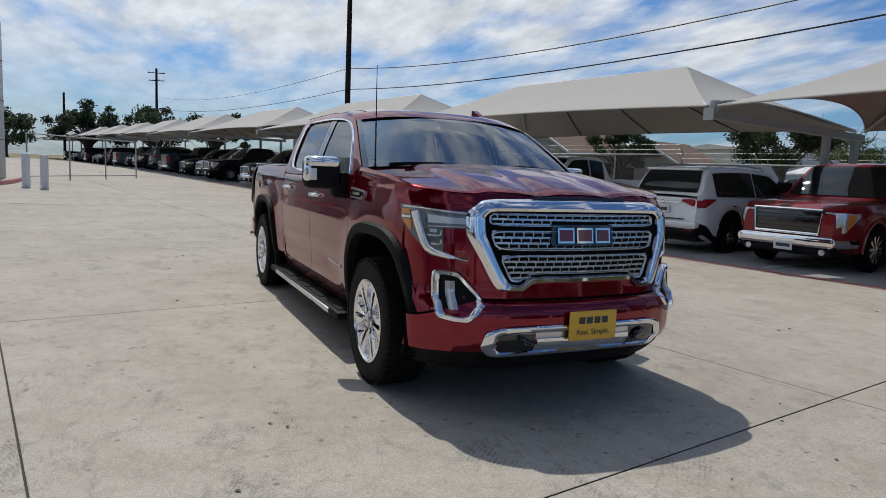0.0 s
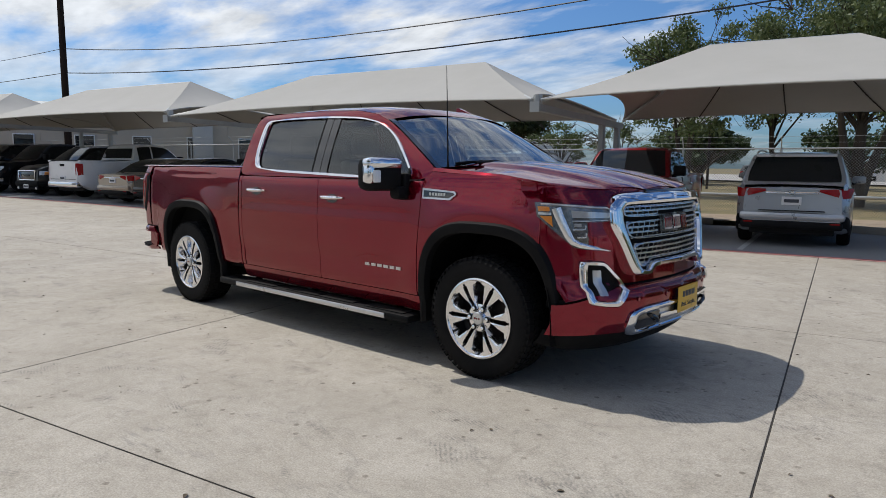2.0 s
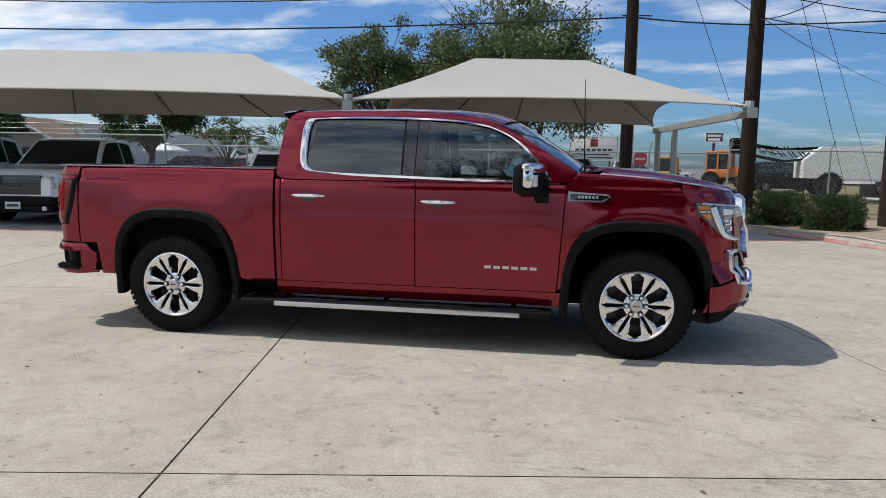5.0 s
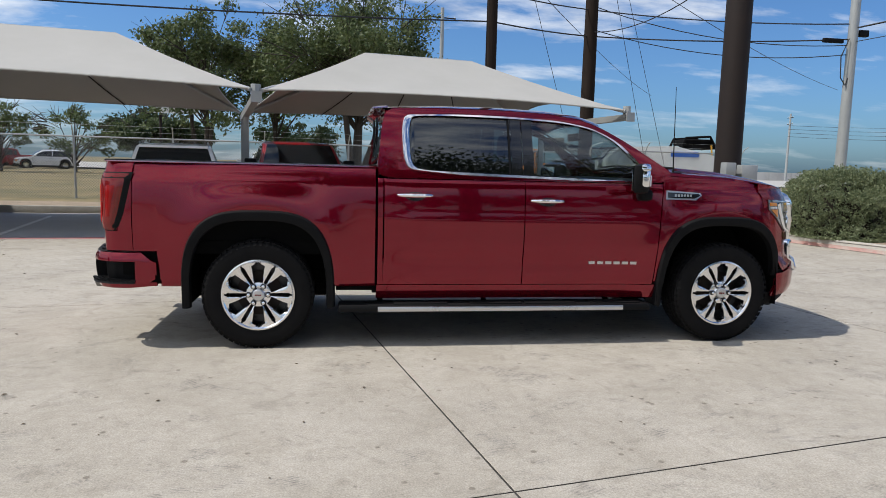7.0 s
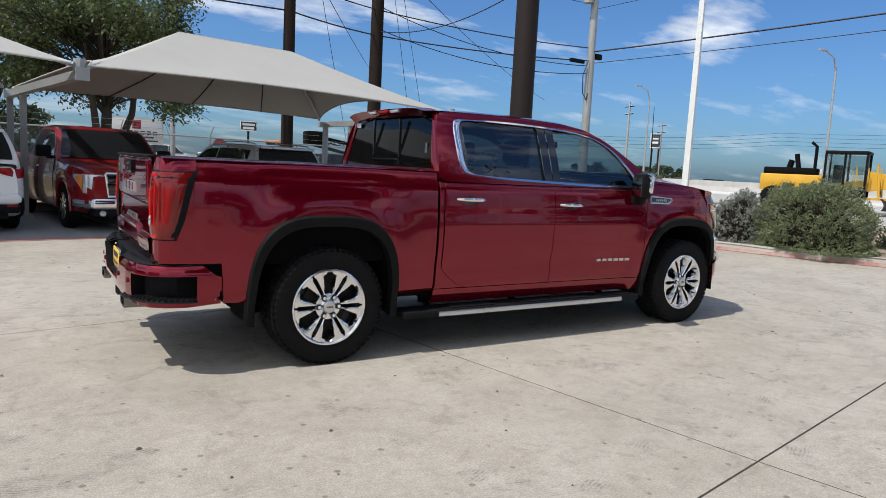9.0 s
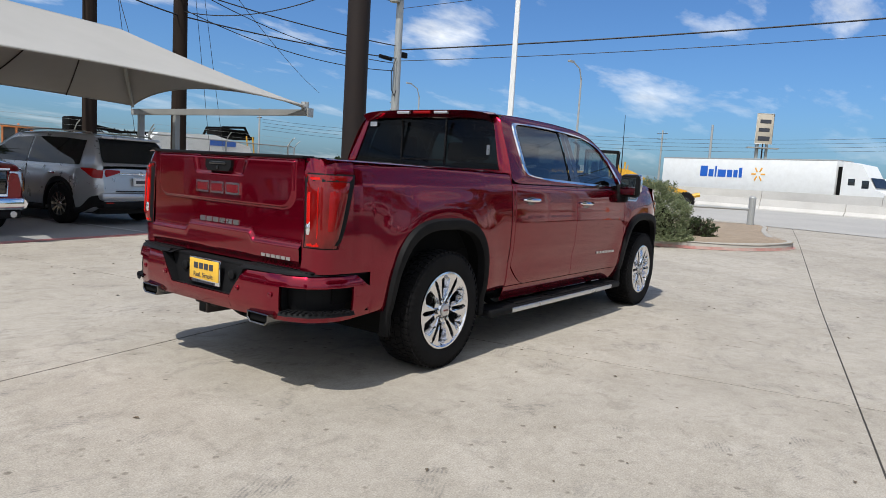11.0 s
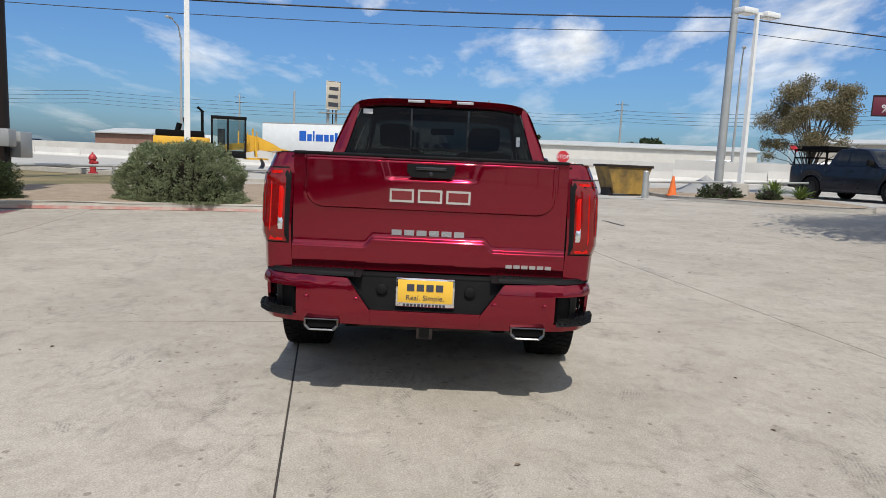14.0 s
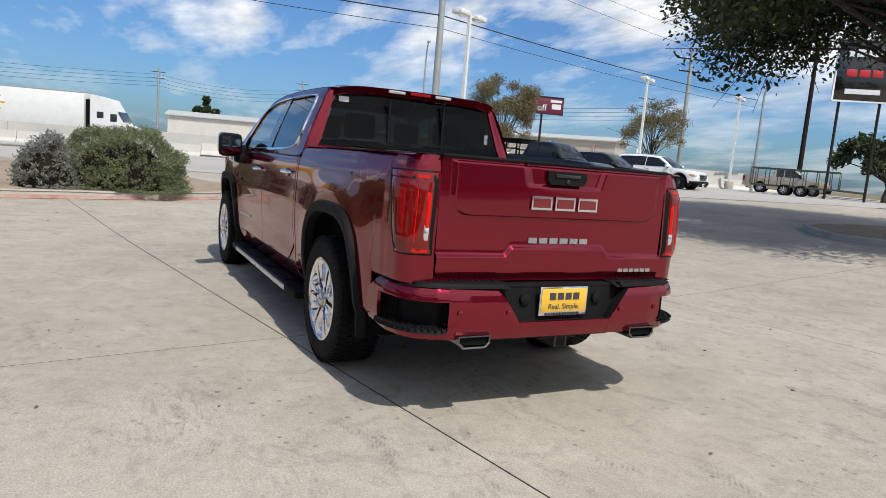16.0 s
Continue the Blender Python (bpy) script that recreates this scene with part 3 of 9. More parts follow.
    if kind in ("suv", "van"):
        for s in (1, -1):
            gg = G()
            for x in us:
                zl = low(x)
                for k, dz in ((.0, -.01), (.012, .02), (.014, .07), (.002, .10)):
                    gg.v.append((x + shift(x, zl + dz), s * (half(x) * (.965 if dz < .01 else .988) + k), zl + dz + (.10 * ease((-x - h + .5) / .3) if dz > .05 else 0)))
            gg.f += [(i * 4 + j, i * 4 + j + 1, i * 4 + j + 5, i * 4 + j + 4) for i in range(len(us) - 1) for j in range(3)]
            part("lower_cladding", gg, M["blackplastic"], c, smooth=50)
    # cabin: a painted shell with panes let into it
    zr = H

    def roofz(x):
        f = lambda q: table(q, [(Cf, belt - .02), (lerp(Cf, Br, .6), lerp(belt, zr, .66)), (Br, zr - .05), (lerp(Br, Bf, .3), zr - .008), (lerp(Br, Bf, .65), zr), (Bf, zr - .045), (lerp(Bf, A, .5), lerp(zr, belt, .50)), (A, belt - .03)])
        return sum(f(x + d) for d in (-.10, -.05, 0, .05, .10)) / 5

    def yk(x, z):
        k = min(1.05, max(0, (z - belt) / (zr - belt)))
        return half(x) * (.955 - (.23 if kind == "suv" else .18) * k ** 1.1)

    def cab(x, v):
        z = max(belt - .02, roofz(x))
        ze = max(belt - .03, z - .06 * min(1, max(0, (z - belt) / .2)))
        pts = [(yk(x, belt - .05), belt - .05)] + [(yk(x, lerp(belt, ze, k)), lerp(belt, ze, k)) for k in (.2, .45, .7, .9, 1.0)]
        y1 = yk(x, ze)
        pts += [(y1 * .97, lerp(ze, z, .6)), (y1 * .90, z), (y1 * .5, z + .012), (0, z + .016)]
        pts = pts + [(-a, b) for a, b in pts[-2::-1]]
        a, b = pts[v]
        return (x, a, b)

    xs = [lerp(Cf - .02, A + .03, i / 50) for i in range(51)]
    g = G()
    for x in xs:
        g.v += [cab(x, j) for j in range(19)]
    g.f += [(i * 19 + j, i * 19 + j + 1, (i + 1) * 19 + j + 1, (i + 1) * 19 + j) for i in range(50) for j in range(18)]
    part("cab_shell", g, paint, c, smooth=40)

    def side_pane(x0, x1, s, lean0=0.0, lean1=0.0):
        gg = G()
        n = 16
        for i in range(n + 1):
            for j in range(7):
                x = lerp(x0, x1, i / n)
                zt = max(belt + .045, min(roofz(x), zr) - .085 - (.02 if kind == "suv" else 0))
                z = lerp(belt + .03, zt, j / 6)
                xx = x + lerp(lean0, lean1, i / n) * (z - belt)
                gg.v.append((xx, s * (yk(xx, z) + .007), z))
        gg.f += [(i * 7 + j, i * 7 + j + 1, i * 7 + j + 8, i * 7 + j + 7) for i in range(n) for j in range(6)]
        part("side_window", gg, M["carglass"], c, smooth=60)
    xf = lerp(A, Bf, .10)
    mid = lerp(A, Bf, .5) - (1.12 if kind != "pickup" else 1.0)
    ends = {"suv": [(mid + .02, xf - .1), (Br + .10, mid - .02)], "van": [(mid + .02, xf - .1), (Br, mid - .02)],
            "sedan": [(mid + .02, xf - .1), (lerp(Cf, Br, .45), mid - .02)], "pickup": [(mid + .03, xf - .1), (Br + .08, mid - .03)]}[kind]
    for s in (1, -1):
        for a, b in ends:
            if b - a > .15:
                side_pane(a, b, s)
    g = G()
    for i in range(11):
        x = lerp(A - .02, Bf + .03, i / 10)
        for j in range(13):
            t = lerp(-1, 1, j / 12)
            z = roofz(x)
            g.v.append((x + .05 * (1 - t * t) + .006, t * (yk(x, z) - .085), z + .018 - .012 * t * t))
    g.f += [(i * 13 + j, i * 13 + j + 1, i * 13 + j + 14, i * 13 + j + 13) for i in range(10) for j in range(12)]
    part("windscreen", g, M["carglass"], c, smooth=60)
    g = G()
    ra, rb = (.10, .90) if kind != "sedan" else (.12, .95)
    for i in range(9):
        x = lerp(Cf, Br, lerp(ra, rb, i / 8))
        for j in range(13):
            t = lerp(-1, 1, j / 12)
            z = roofz(x)
            g.v.append((x - .014 - .02 * (1 - t * t), t * (yk(x, z) - .07), z + .008))
    g.f += [(i * 13 + j, i * 13 + j + 1, i * 13 + j + 14, i * 13 + j + 13) for i in range(8) for j in range(12)]
    part("rear_window", g, M["carglass"], c, smooth=60)
    if kind in ("suv", "van"):
        zs = roofz(Br)
        part("roof_spoiler", G().box(Br - .16, Br + .06, -yk(Br, zs) * .92, yk(Br, zs) * .92, zs - .015, zs + .035, .015), paint, c)
        for s in (1, -1):
            part("roof_rail", G().tube([(lerp(Br, Bf, k), s * yk(0, zr) * .93, roofz(lerp(Br, Bf, k)) + (.045 if 0.02 < k < .98 else 0)) for k in (.02, .06, .3, .6, .92, .98)], .014, 6), M["satin_rail"] if chrome else M["blackplastic"], c)
    if kind == "pickup":
        part("bed_liner", G().box(-h + .10, Cf - .06, -W * .41, W * .41, deck - .05, deck + .024, .01), M["blackplastic"], c)
        for s in (1, -1):
            part("bed_rail", G().box(-h + .05, Cf - .02, *sorted((s * W * .415, s * W * .47)), deck - .03, deck + .022, .01), paint, c)
    for s in (1, -1):
        mx, my = A - .30, half(A) * s
        mir = part("wing_mirror", G().box(mx - .06, mx + .09, *sorted((my * .98, my + s * .23)), belt + .02, belt + (.24 if kind == "pickup" else .17), .035), M["blackplastic"] if not (kind == "suv" and chrome) else paint, c)
        part("mirror_arm", G().box(mx - .01, mx + .05, *sorted((my * .90, my + s * .05)), belt - .01, belt + .05, .01), M["blackplastic"], mir)
        for xx in (mid + .16, mid - .84):
            part("door_handle", G().box(xx - .1, xx + .1, *sorted((my * .985, my * 1.02 + s * .012)), belt * .85, belt * .85 + .035, .01), M["chrome"] if chrome else paint, c)
        for xx in (mid, mid - (1.0 if kind != "pickup" else .92), xf - .02):
            part("door_gap", G().tube([(xx + d, s * (sec(xx, 5)[1] + .0) * q, z) for d, q, z in ((0, .985, clear + .14), (0, 1.001, lerp(clear, belt, .45)), (0, 1.001, lerp(clear, belt, .6)), (0, .983, lerp(clear, belt, .82)), (0, .958, belt - .02))], .0055, 4), M["shade_black"], c)
    # wheels
    for x in (fx, rx):
        for s in (1, -1):
            w = half(x)
            lip = G()
            n = 24
            for i in range(n + 1):
                a = lerp(-.12, math.pi + .12, i / n)
                for rr, o in ((R * .97, -.06), (R * .985, .010), (R * 1.06, .012), (R * 1.08, -.012)):
                    lip.v.append((x + rr * math.cos(a), s * (w * .985 + o), wr + rr * math.sin(a)))
            lip.f += [(i * 4 + j, i * 4 + j + 1, i * 4 + j + 5, i * 4 + j + 4) for i in range(n) for j in range(3)]
            part("wheel_arch", lip, M["blackplastic"] if kind == "suv" else paint, c, smooth=50)
            wheel_parts(c, x, s * (w - .12), wr, .22, s, rim)
    # face
    wf = half(h - .10)
    if front:
        gz0, gz1 = hood * (.54 if kind == "pickup" else .50), hood * (.88 if kind == "pickup" else .80)
        part("grille", G().box(h - .22, h + .004, -wf * .66, wf * .66, gz0, gz1, .02), M["gloss_black"], c)
        for k in range(6):
            z = lerp(gz0 + .03, gz1 - .03, k / 5)
            part("grille_bar", G().box(h - .002, h + .012, -wf * .62, wf * .62, z - .006, z + .006), M["darkalloy"], c)
        if chrome:
            part("grille_frame", G().tube([(h + .008, -wf * .68, gz1), (h + .012, wf * .68, gz1), (h + .012, wf * .63, gz0), (h + .012, -wf * .63, gz0), (h + .008, -wf * .68, gz1)], .024, 6), M["chrome"], c)
        part("badge", G().box(h + .012, h + .02, -.16, .16, (gz0 + gz1) / 2 - .04, (gz0 + gz1) / 2 + .04, .003), M["darkalloy"], c)
        hz0, hz1 = (gz0 + .02, gz1 - .02) if kind == "pickup" else (hood * .64, hood * .80)
        ribbon("headlight", [(h - .03, wf * .70, hz0, hz1), (h - .05, wf * .92, hz0, hz1), (h - .15, half(h - .15) * .99, hz0 + .02, hz1), (h - .42, half(h - .42), hz1 - .08, hz1 - .005)], "lamp_clear", .012)
        ribbon("indicator", [(h - .16, half(h - .16) * .995, hz0 + .03, hz1 - .02), (h - .30, half(h - .30), hz1 - .13, hz1 - .02)], "lamp_amber", .018)
        bz1 = gz0 - .03
        part("front_bumper", G().box(h - .25, h + .06, -wf * .94, wf * .94, bz1 - .20, bz1, .05), M[bumper] if bumper != "white" else paint, c)
        for s in (1, -1):
            part("bumper_corner", G().tube([(h + .01, s * wf * .90, bz1 - .10), (h - .12, s * (half(h - .12) * .99), bz1 - .10), (h - .38, s * half(h - .38) * .985, bz1 - .10)], .085, 8), M[bumper] if bumper != "white" else paint, c)
            part("fog_light", G().ring([(.055, h - .02), (.05, h + .035), (.002, h + .038)], 14, "x", (0, s * wf * .74, bz1 - .26)), M["lamp_clear"], c)
        part("lower_valance", G().box(h - .25, h + .02, -wf * .90, wf * .90, clear - .03, bz1 - .19, .04), M["blackplastic"], c)
        part("number_plate", G().box(h + .058, h + .066, -.16, .16, bz1 - .27, bz1 - .12, .003), M["plate_white"], c)
        part("plate_mark", G().box(h + .066, h + .068, -.12, .12, bz1 - .22, bz1 - .165), M["ink"], c)
    wb = half(-h + .08)
    if rear:
        if kind == "pickup":
            ribbon("tail_light", [(-h + .0, wb * .86, deck * .62, deck * .94), (-h + .04, half(-h + .04) * .99, deck * .62, deck * .94), (-h + .16, half(-h + .16), deck * .64, deck * .93)], "lamp_red", .012)
            part("tailgate_gap", G().box(-h - .004, -h + .02, -wb * .82, wb * .82, deck * .52, deck * .53), M["shade_black"], c)
            part("tailgate_handle", G().box(-h - .012, -h + .02, -.13, .13, deck * .86, deck * .92, .01), M["blackplastic"], c)
        else:
            zt = deck * (.965 if kind != "sedan" else .95)
            ribbon("tail_light", [(-h - .002, wb * .50, zt - .055, zt), (-h + .002, wb * .74, zt - .12, zt + .01), (-h + .03, half(-h + .03) * .98, zt - .17, zt + .015), (-h + .14, half(-h + .14), zt - .16, zt + .02), (-h + .42, half(-h + .42), zt - .005, zt + .025)], "lamp_red", .014)
            part("tailgate_trim", G().box(-h - .018 + shift(-h, zt), -h + .05, -wb * .5, wb * .5, zt - .085, zt - .055, .006), M["chrome"] if chrome else paint, c)
            part("tailgate_ledge", G().box(-h - .02, -h + .05, -wb * .62, wb * .62, deck * .60, deck * .615, .004), M["shade_black"], c)
        part("rear_bumper", G().box(-h - .05, -h + .2, -wb * .96, wb * .96, clear + .10, clear + (.30 if kind == "pickup" else .24), .05), M["chrome"] if kind == "pickup" and chrome else M["blackplastic"], c)
        if kind != "pickup":
            part("bumper_skin", G().box(-h - .045, -h + .2, -wb * .99, wb * .99, clear + .25, clear + .40, .06), paint, c)
            for s in (1, -1):
                part("reflector", G().box(-h - .055, -h - .03, *sorted((s * wb * .72, s * wb * .90)), clear + .20, clear + .225, .004), M["lamp_red"], c)
        pz = deck * .70 if kind != "pickup" else clear + .34
        px = -h - .012 + (shift(-h, pz) if kind != "pickup" else 0)
        part("number_plate", G().box(px - .008, px + .03, -.16, .16, pz, pz + .15, .003), M["plate_white"], c)
        part("plate_mark", G().box(px - .011, px - .008, -.12, .12, pz + .045, pz + .105), M["ink"], c)
        if kind != "pickup":
            part("badge", G().ring([(.05, px - .002), (.04, px - .012), (.03, px - .002)], 16, "x", (0, 0, deck * .90)), M["chrome"], c)
    return c


P_WHITE = paint_material("white_car_paint", (0.82, 0.83, 0.83), 0.0)
P_BLACK = paint_material("black_car_paint", (0.006, 0.0065, 0.008), 0.0)
P_RED = paint_material("bright_red_car_paint", (0.23, 0.008, 0.012), 0.1)
P_SILVER = paint_material("silver_car_paint", (0.47, 0.49, 0.51), 0.6)
P_GOLD = paint_material("champagne_car_paint", (0.42, 0.36, 0.29), 0.5)
P_NAVY = paint_material("navy_car_paint", (0.006, 0.009, 0.018), 0.0)
for _m in (P_BLACK, P_NAVY):
    _m.node_tree.nodes["Principled BSDF"].inputs["Coat Weight"].default_value = 0.45
P_GREY = paint_material("grey_car_paint", (0.10, 0.105, 0.11), 0.5)


def bay(u, v, nose_out):
    """The pose of a car in a parking bay: v is the place of its middle."""
    x, y = lot(u, v)
    return pose(x, y, gz(x, y) - 0.01, 0, 0, math.degrees(LOT) + (-90 if nose_out else 90))


vehicle("suv", "silver-grey crossover parked under the canopy", bay(4.0, 14.1, False), 4.95, 1.93, 1.73, "suv", P_SILVER, front=False, wr=.37)
vehicle("pickup_truck", "bright red older pickup with a chrome bumper", bay(0.65, 14.0, True), 5.7, 2.0, 1.87, "pickup", P_RED, rear=True, wr=.39, bumper="chrome")
vehicle("suv", "white crossover with red tail lights", bay(-1.95, 13.6, False), 4.65, 1.84, 1.72, "suv", P_WHITE, wr=.36)
vehicle("pickup_truck", "white newer pickup with a black grille", bay(-7.6, 14.2, True), 5.85, 2.05, 1.92, "pickup", P_WHITE, wr=.41, chrome=False)
vehicle("pickup_truck", "silver-white pickup with a chrome grille", bay(-10.4, 14.0, True), 5.8, 2.03, 1.9, "pickup", P_WHITE, wr=.41, bumper="white")
vehicle("sedan", "black saloon car with red tail lights", bay(-13.2, 13.4, False), 4.85, 1.85, 1.47, "sedan", P_BLACK, wr=.34)
vehicle("sedan", "champagne saloon car under the canopy", bay(-15.0, 13.4, False), 4.9, 1.82, 1.45, "sedan", P_GOLD, wr=.34)
vehicle("pickup_truck", "white work pickup with a plain tailgate", bay(-18.0, 14.0, False), 5.8, 2.02, 1.92, "pickup", P_WHITE, wr=.40)
vehicle("suv", "black off-roader with a light grille", bay(-20.9, 13.8, True), 4.7, 1.9, 1.82, "suv", P_BLACK, wr=.39)
vehicle("pickup_truck", "black pickup with a chrome bumper", bay(-23.6, 14.0, True), 5.8, 2.02, 1.92, "pickup", P_BLACK, wr=.40, bumper="chrome")
vehicle("suv", "black full-size off-roader with chrome bumper", bay(-26.6, 13.8, True), 5.2, 2.0, 1.9, "suv", P_BLACK, wr=.41, bumper="chrome")
vehicle("pickup_truck", "black pickup with alloy wheels", bay(-32.2, 13.8, True), 5.8, 2.02, 1.92, "pickup", P_BLACK, wr=.41)
vehicle("suv", "white off-roader beside black pickup", bay(-35.0, 13.8, True), 5.0, 2.0, 1.85, "suv", P_WHITE, wr=.4)
for i in range(20):
    vehicle(("suv", "pickup_truck", "sedan")[i % 3], "dark vehicle in the far parking row", bay(-39 - i * 3.1, 13.8, i % 2 == 0), (4.9, 5.8, 4.8)[i % 3], 1.95, (1.8, 1.9, 1.48)[i % 3],
            ("suv", "pickup", "sedan")[i % 3], (P_BLACK, P_NAVY, P_BLACK, P_GREY, P_BLACK, P_WHITE, P_BLACK, P_GREY, P_BLACK)[i % 9], wr=.38)


def on(x, y, turn):
    return pose(x, y, gz(x, y), 0, 0, turn)


E_ = "vehicles beyond the east kerb"
vehicle("pickup_truck", "black lifted pickup with a bed rack", on(19.0, -16.0, -162), 5.85, 2.05, 1.98, "pickup", P_NAVY, wr=.43, chrome=False, group=E_, rim="darkalloy")
vehicle("suv", "black crossover with alloy wheels", on(20.2, -20.3, -160), 4.6, 1.8, 1.66, "suv", P_BLACK, wr=.35, group=E_)
vehicle("suv", "white crossover with black wheels", on(21.6, -25.2, -158), 4.95, 1.93, 1.73, "suv", P_WHITE, wr=.37, group=E_)
vehicle("pickup_truck", "champagne pickup towing a trailer", on(25.5, -41.5, -150), 5.6, 1.95, 1.8, "pickup", P_GOLD, wr=.38, group=E_)

# ---- the red truck ----
PAINT = paint_material("deep_red_tintcoat", (0.215, 0.0020, 0.0155), 0.74, 0.15)
M["tint"] = glass_material("privacy_glass", (0.002, 0.0022, 0.0025), 0.11, 0.005, 0.5, 1.95)
M["tint_rear"] = glass_material("rear_privacy_glass", (0.002, 0.0022, 0.0025), 0.05, 0.005, 0.0, 1.22)
M["clearglass"] = glass_material("front_glass", (0.006, 0.008, 0.008), 0.88, 0.005, 1.0, 1.85)
M["screenglass"] = glass_material("windscreen_glass", (0.006, 0.009, 0.010), 0.75, 0.005, 1.0, 2.8)
M["satin"] = material("satin_silver", (0.62, 0.63, 0.65), 0.28, 1.0)
M["grille_chrome"] = material("grille_chrome", (0.62, 0.63, 0.65), 0.26, 1.0)
M["lamp_inner"] = material("headlamp_inner", (0.26, 0.26, 0.265), 0.18, 0.8, color2=(0.03, 0.03, 0.032), scale=22, amount=0.9, coat=1.0)
M["lamp_silver"] = material("reflector_silver", (0.85, 0.86, 0.87), 0.18, 0.9, coat=0.6)
M["lens_dark"] = material("smoked_red_lens", (0.20, 0.004, 0.004), 0.06, coat=0.4, color2=(0.05, 0.002, 0.002), scale=14, spec=0.4)
M["mirror_dark"] = material("mirror_glass", (0.35, 0.38, 0.38), 0.03, 1.0)
M["tip"] = material("exhaust_steel", (0.20, 0.195, 0.19), 0.2, 1.0)
M["gold"] = material("yellow_plate", (0.80, 0.48, 0.05), 0.42, color2=(0.72, 0.42, 0.05), scale=5)
M["led"] = material("white_lens", (0.80, 0.82, 0.84), 0.18, coat=1.0)
M["badge_red"] = material("red_badge_enamel", (0.15, 0.004, 0.008), 0.2, coat=1.0)
M["under"] = material("underbody_black", (0.006, 0.006, 0.006), 0.9, spec=0.1)
M["tonneau"] = material("black_vinyl_cover", (0.02, 0.02, 0.021), 0.5, color2=(0.035, 0.035, 0.035), scale=4, bump=0.2, bump_scale=150)
M["seat"] = material("dark_leather", (0.035, 0.032, 0.03), 0.55, color2=(0.06, 0.055, 0.05), scale=7)
M["lens_bright"] = material("bright_red_lens", (0.60, 0.008, 0.005), 0.10, coat=0.1, spec=0.2)

_pb = PAINT.node_tree.nodes["Principled BSDF"]
_pb.inputs["Specular Tint"].default_value = (0.45, 0.06, 0.08, 1)
_pb.inputs["Coat Weight"].default_value = 1.0
_pb.inputs["Coat IOR"].default_value = 1.47

truck = thing("pickup_truck", "deep red crew-cab pickup with chrome grille and wheels", "pickup truck")
AX, WR = 1.8725, 0.41


def T(name, g, mat, label="", parent=None, smooth=35):
    return part(name, g, M[mat] if isinstance(mat, str) else mat, parent or truck, label, smooth)


def bump_at(z, c, w):
    return math.exp(-((z - c) / w) ** 2)


def side_y(x, z):
    """Half width of the body skin."""
    w = table(x, [(-3.0, .90), (-2.9, .935), (-2.7, .955), (-2.2, .965), (1.85, .967), (2.0, .964), (2.1, .959), (2.2, .950), (2.30, .934), (2.4, .912), (2.65, .86)])
    d = table(z, [(.30, -.10), (.42, -.055), (.52, -.028), (.64, -.016), (.78, -.004), (.95, 0), (1.10, -.004), (1.20, -.010), (1.27, -.016), (1.285, -.026), (1.33, -.036), (1.375, -.052), (1.40, -.085)])
    d += .006 * bump_at(z, .985, .035) * ease((1.25 - abs(x - .15)) / .4)
    d -= .012 * bump_at(z, .66, .07) * ease((1.2 - abs(x)) / .5)
    for c in (AX, -AX):
        r = math.hypot((x - c) / .62, (z - .42) / .66)
        d += .017 * bump_at(r, 1.0, .26) * (1 if z < 1.15 else ease((1.27 - z) / .12))
    return w + d


def arch(x, half=.56, h=.74, p=3.2):
    """Height of the wheel opening's edge over x, or nothing."""
    best = 0
    for c in (AX, -AX):
        k = abs(x - c) / half
        if k < 1:
            best = max(best, .30 + h * (1 - k ** p) ** (1 / p))
    return best


def side_panel(name, x0, x1, lo, hi, nv=22, step=.02, lean=(0, 0), label="", sink=0.0):
    """Body panels of both sides between two lines of height, with edges turned in."""
    for s in (-1, 1):
        n = max(4, int((x1 - x0) / step))
        xs = [x0, x0 + .003] + [lerp(x0, x1, i / n) for i in range(1, n)] + [x1 - .003, x1]
        vs = [0, .003] + [j / nv for j in range(1, nv)] + [.997, 1]
        g = G()
        pts = []
        for i, x in enumerate(xs):
            for j, v in enumerate(vs):
                za, zb = lo(x), hi(x)
                za = min(za, zb - .01)
                z = lerp(za, zb, v)
                xx = x + lerp(lean[0], lean[1], (x - x0) / (x1 - x0)) * (z - .9)
                edge = i in (0, len(xs) - 1) or j in (0, len(vs) - 1)
                pts.append((xx, s * (side_y(xx, z) - sink - (.005 if edge else 0)), z))
        w = len(vs)
        g.add(pts, [(i * w + j, i * w + j + 1, (i + 1) * w + j + 1, (i + 1) * w + j) for i in range(len(xs) - 1) for j in range(w - 1)])
        yield s, T(name, g, PAINT, label, smooth=50)


def arch_mid(x):
    return arch(x, .53, .705)


doors = {}
list(side_panel("bed_side", -2.80, -1.0, lambda x: max(.465 if x > -2.58 else .73, arch_mid(x)), lambda x: 1.385))
for s, o in side_panel("rear_door", -.9365, .1715, lambda x: .475 + .16 * max(0, (-.66 - x) / .27) ** 2, lambda x: 1.30, lean=(0, 0)):
    doors["rear", s] = o
for s, o in side_panel("front_door", .1745, 1.304, lambda x: .475, lambda x: 1.30, lean=(0, .06)):
    doors["front", s] = o
list(side_panel("front_fender", 1.307, 2.30, lambda x: max(.50, arch_mid(x)), lambda x: table(x, [(1.3, 1.378), (1.9, 1.345), (2.30, 1.292)]), lean=(.06, 0)))
list(side_panel("rocker", -.99, 1.33, lambda x: .36, lambda x: .472, nv=6))
list(side_panel("cab_corner", -.985, -.942, lambda x: .475, lambda x: 1.30, nv=20, step=.012))

list(side_panel("sill_corner", -.985, -.60, lambda x: .47, lambda x: .68, nv=8, sink=.007))

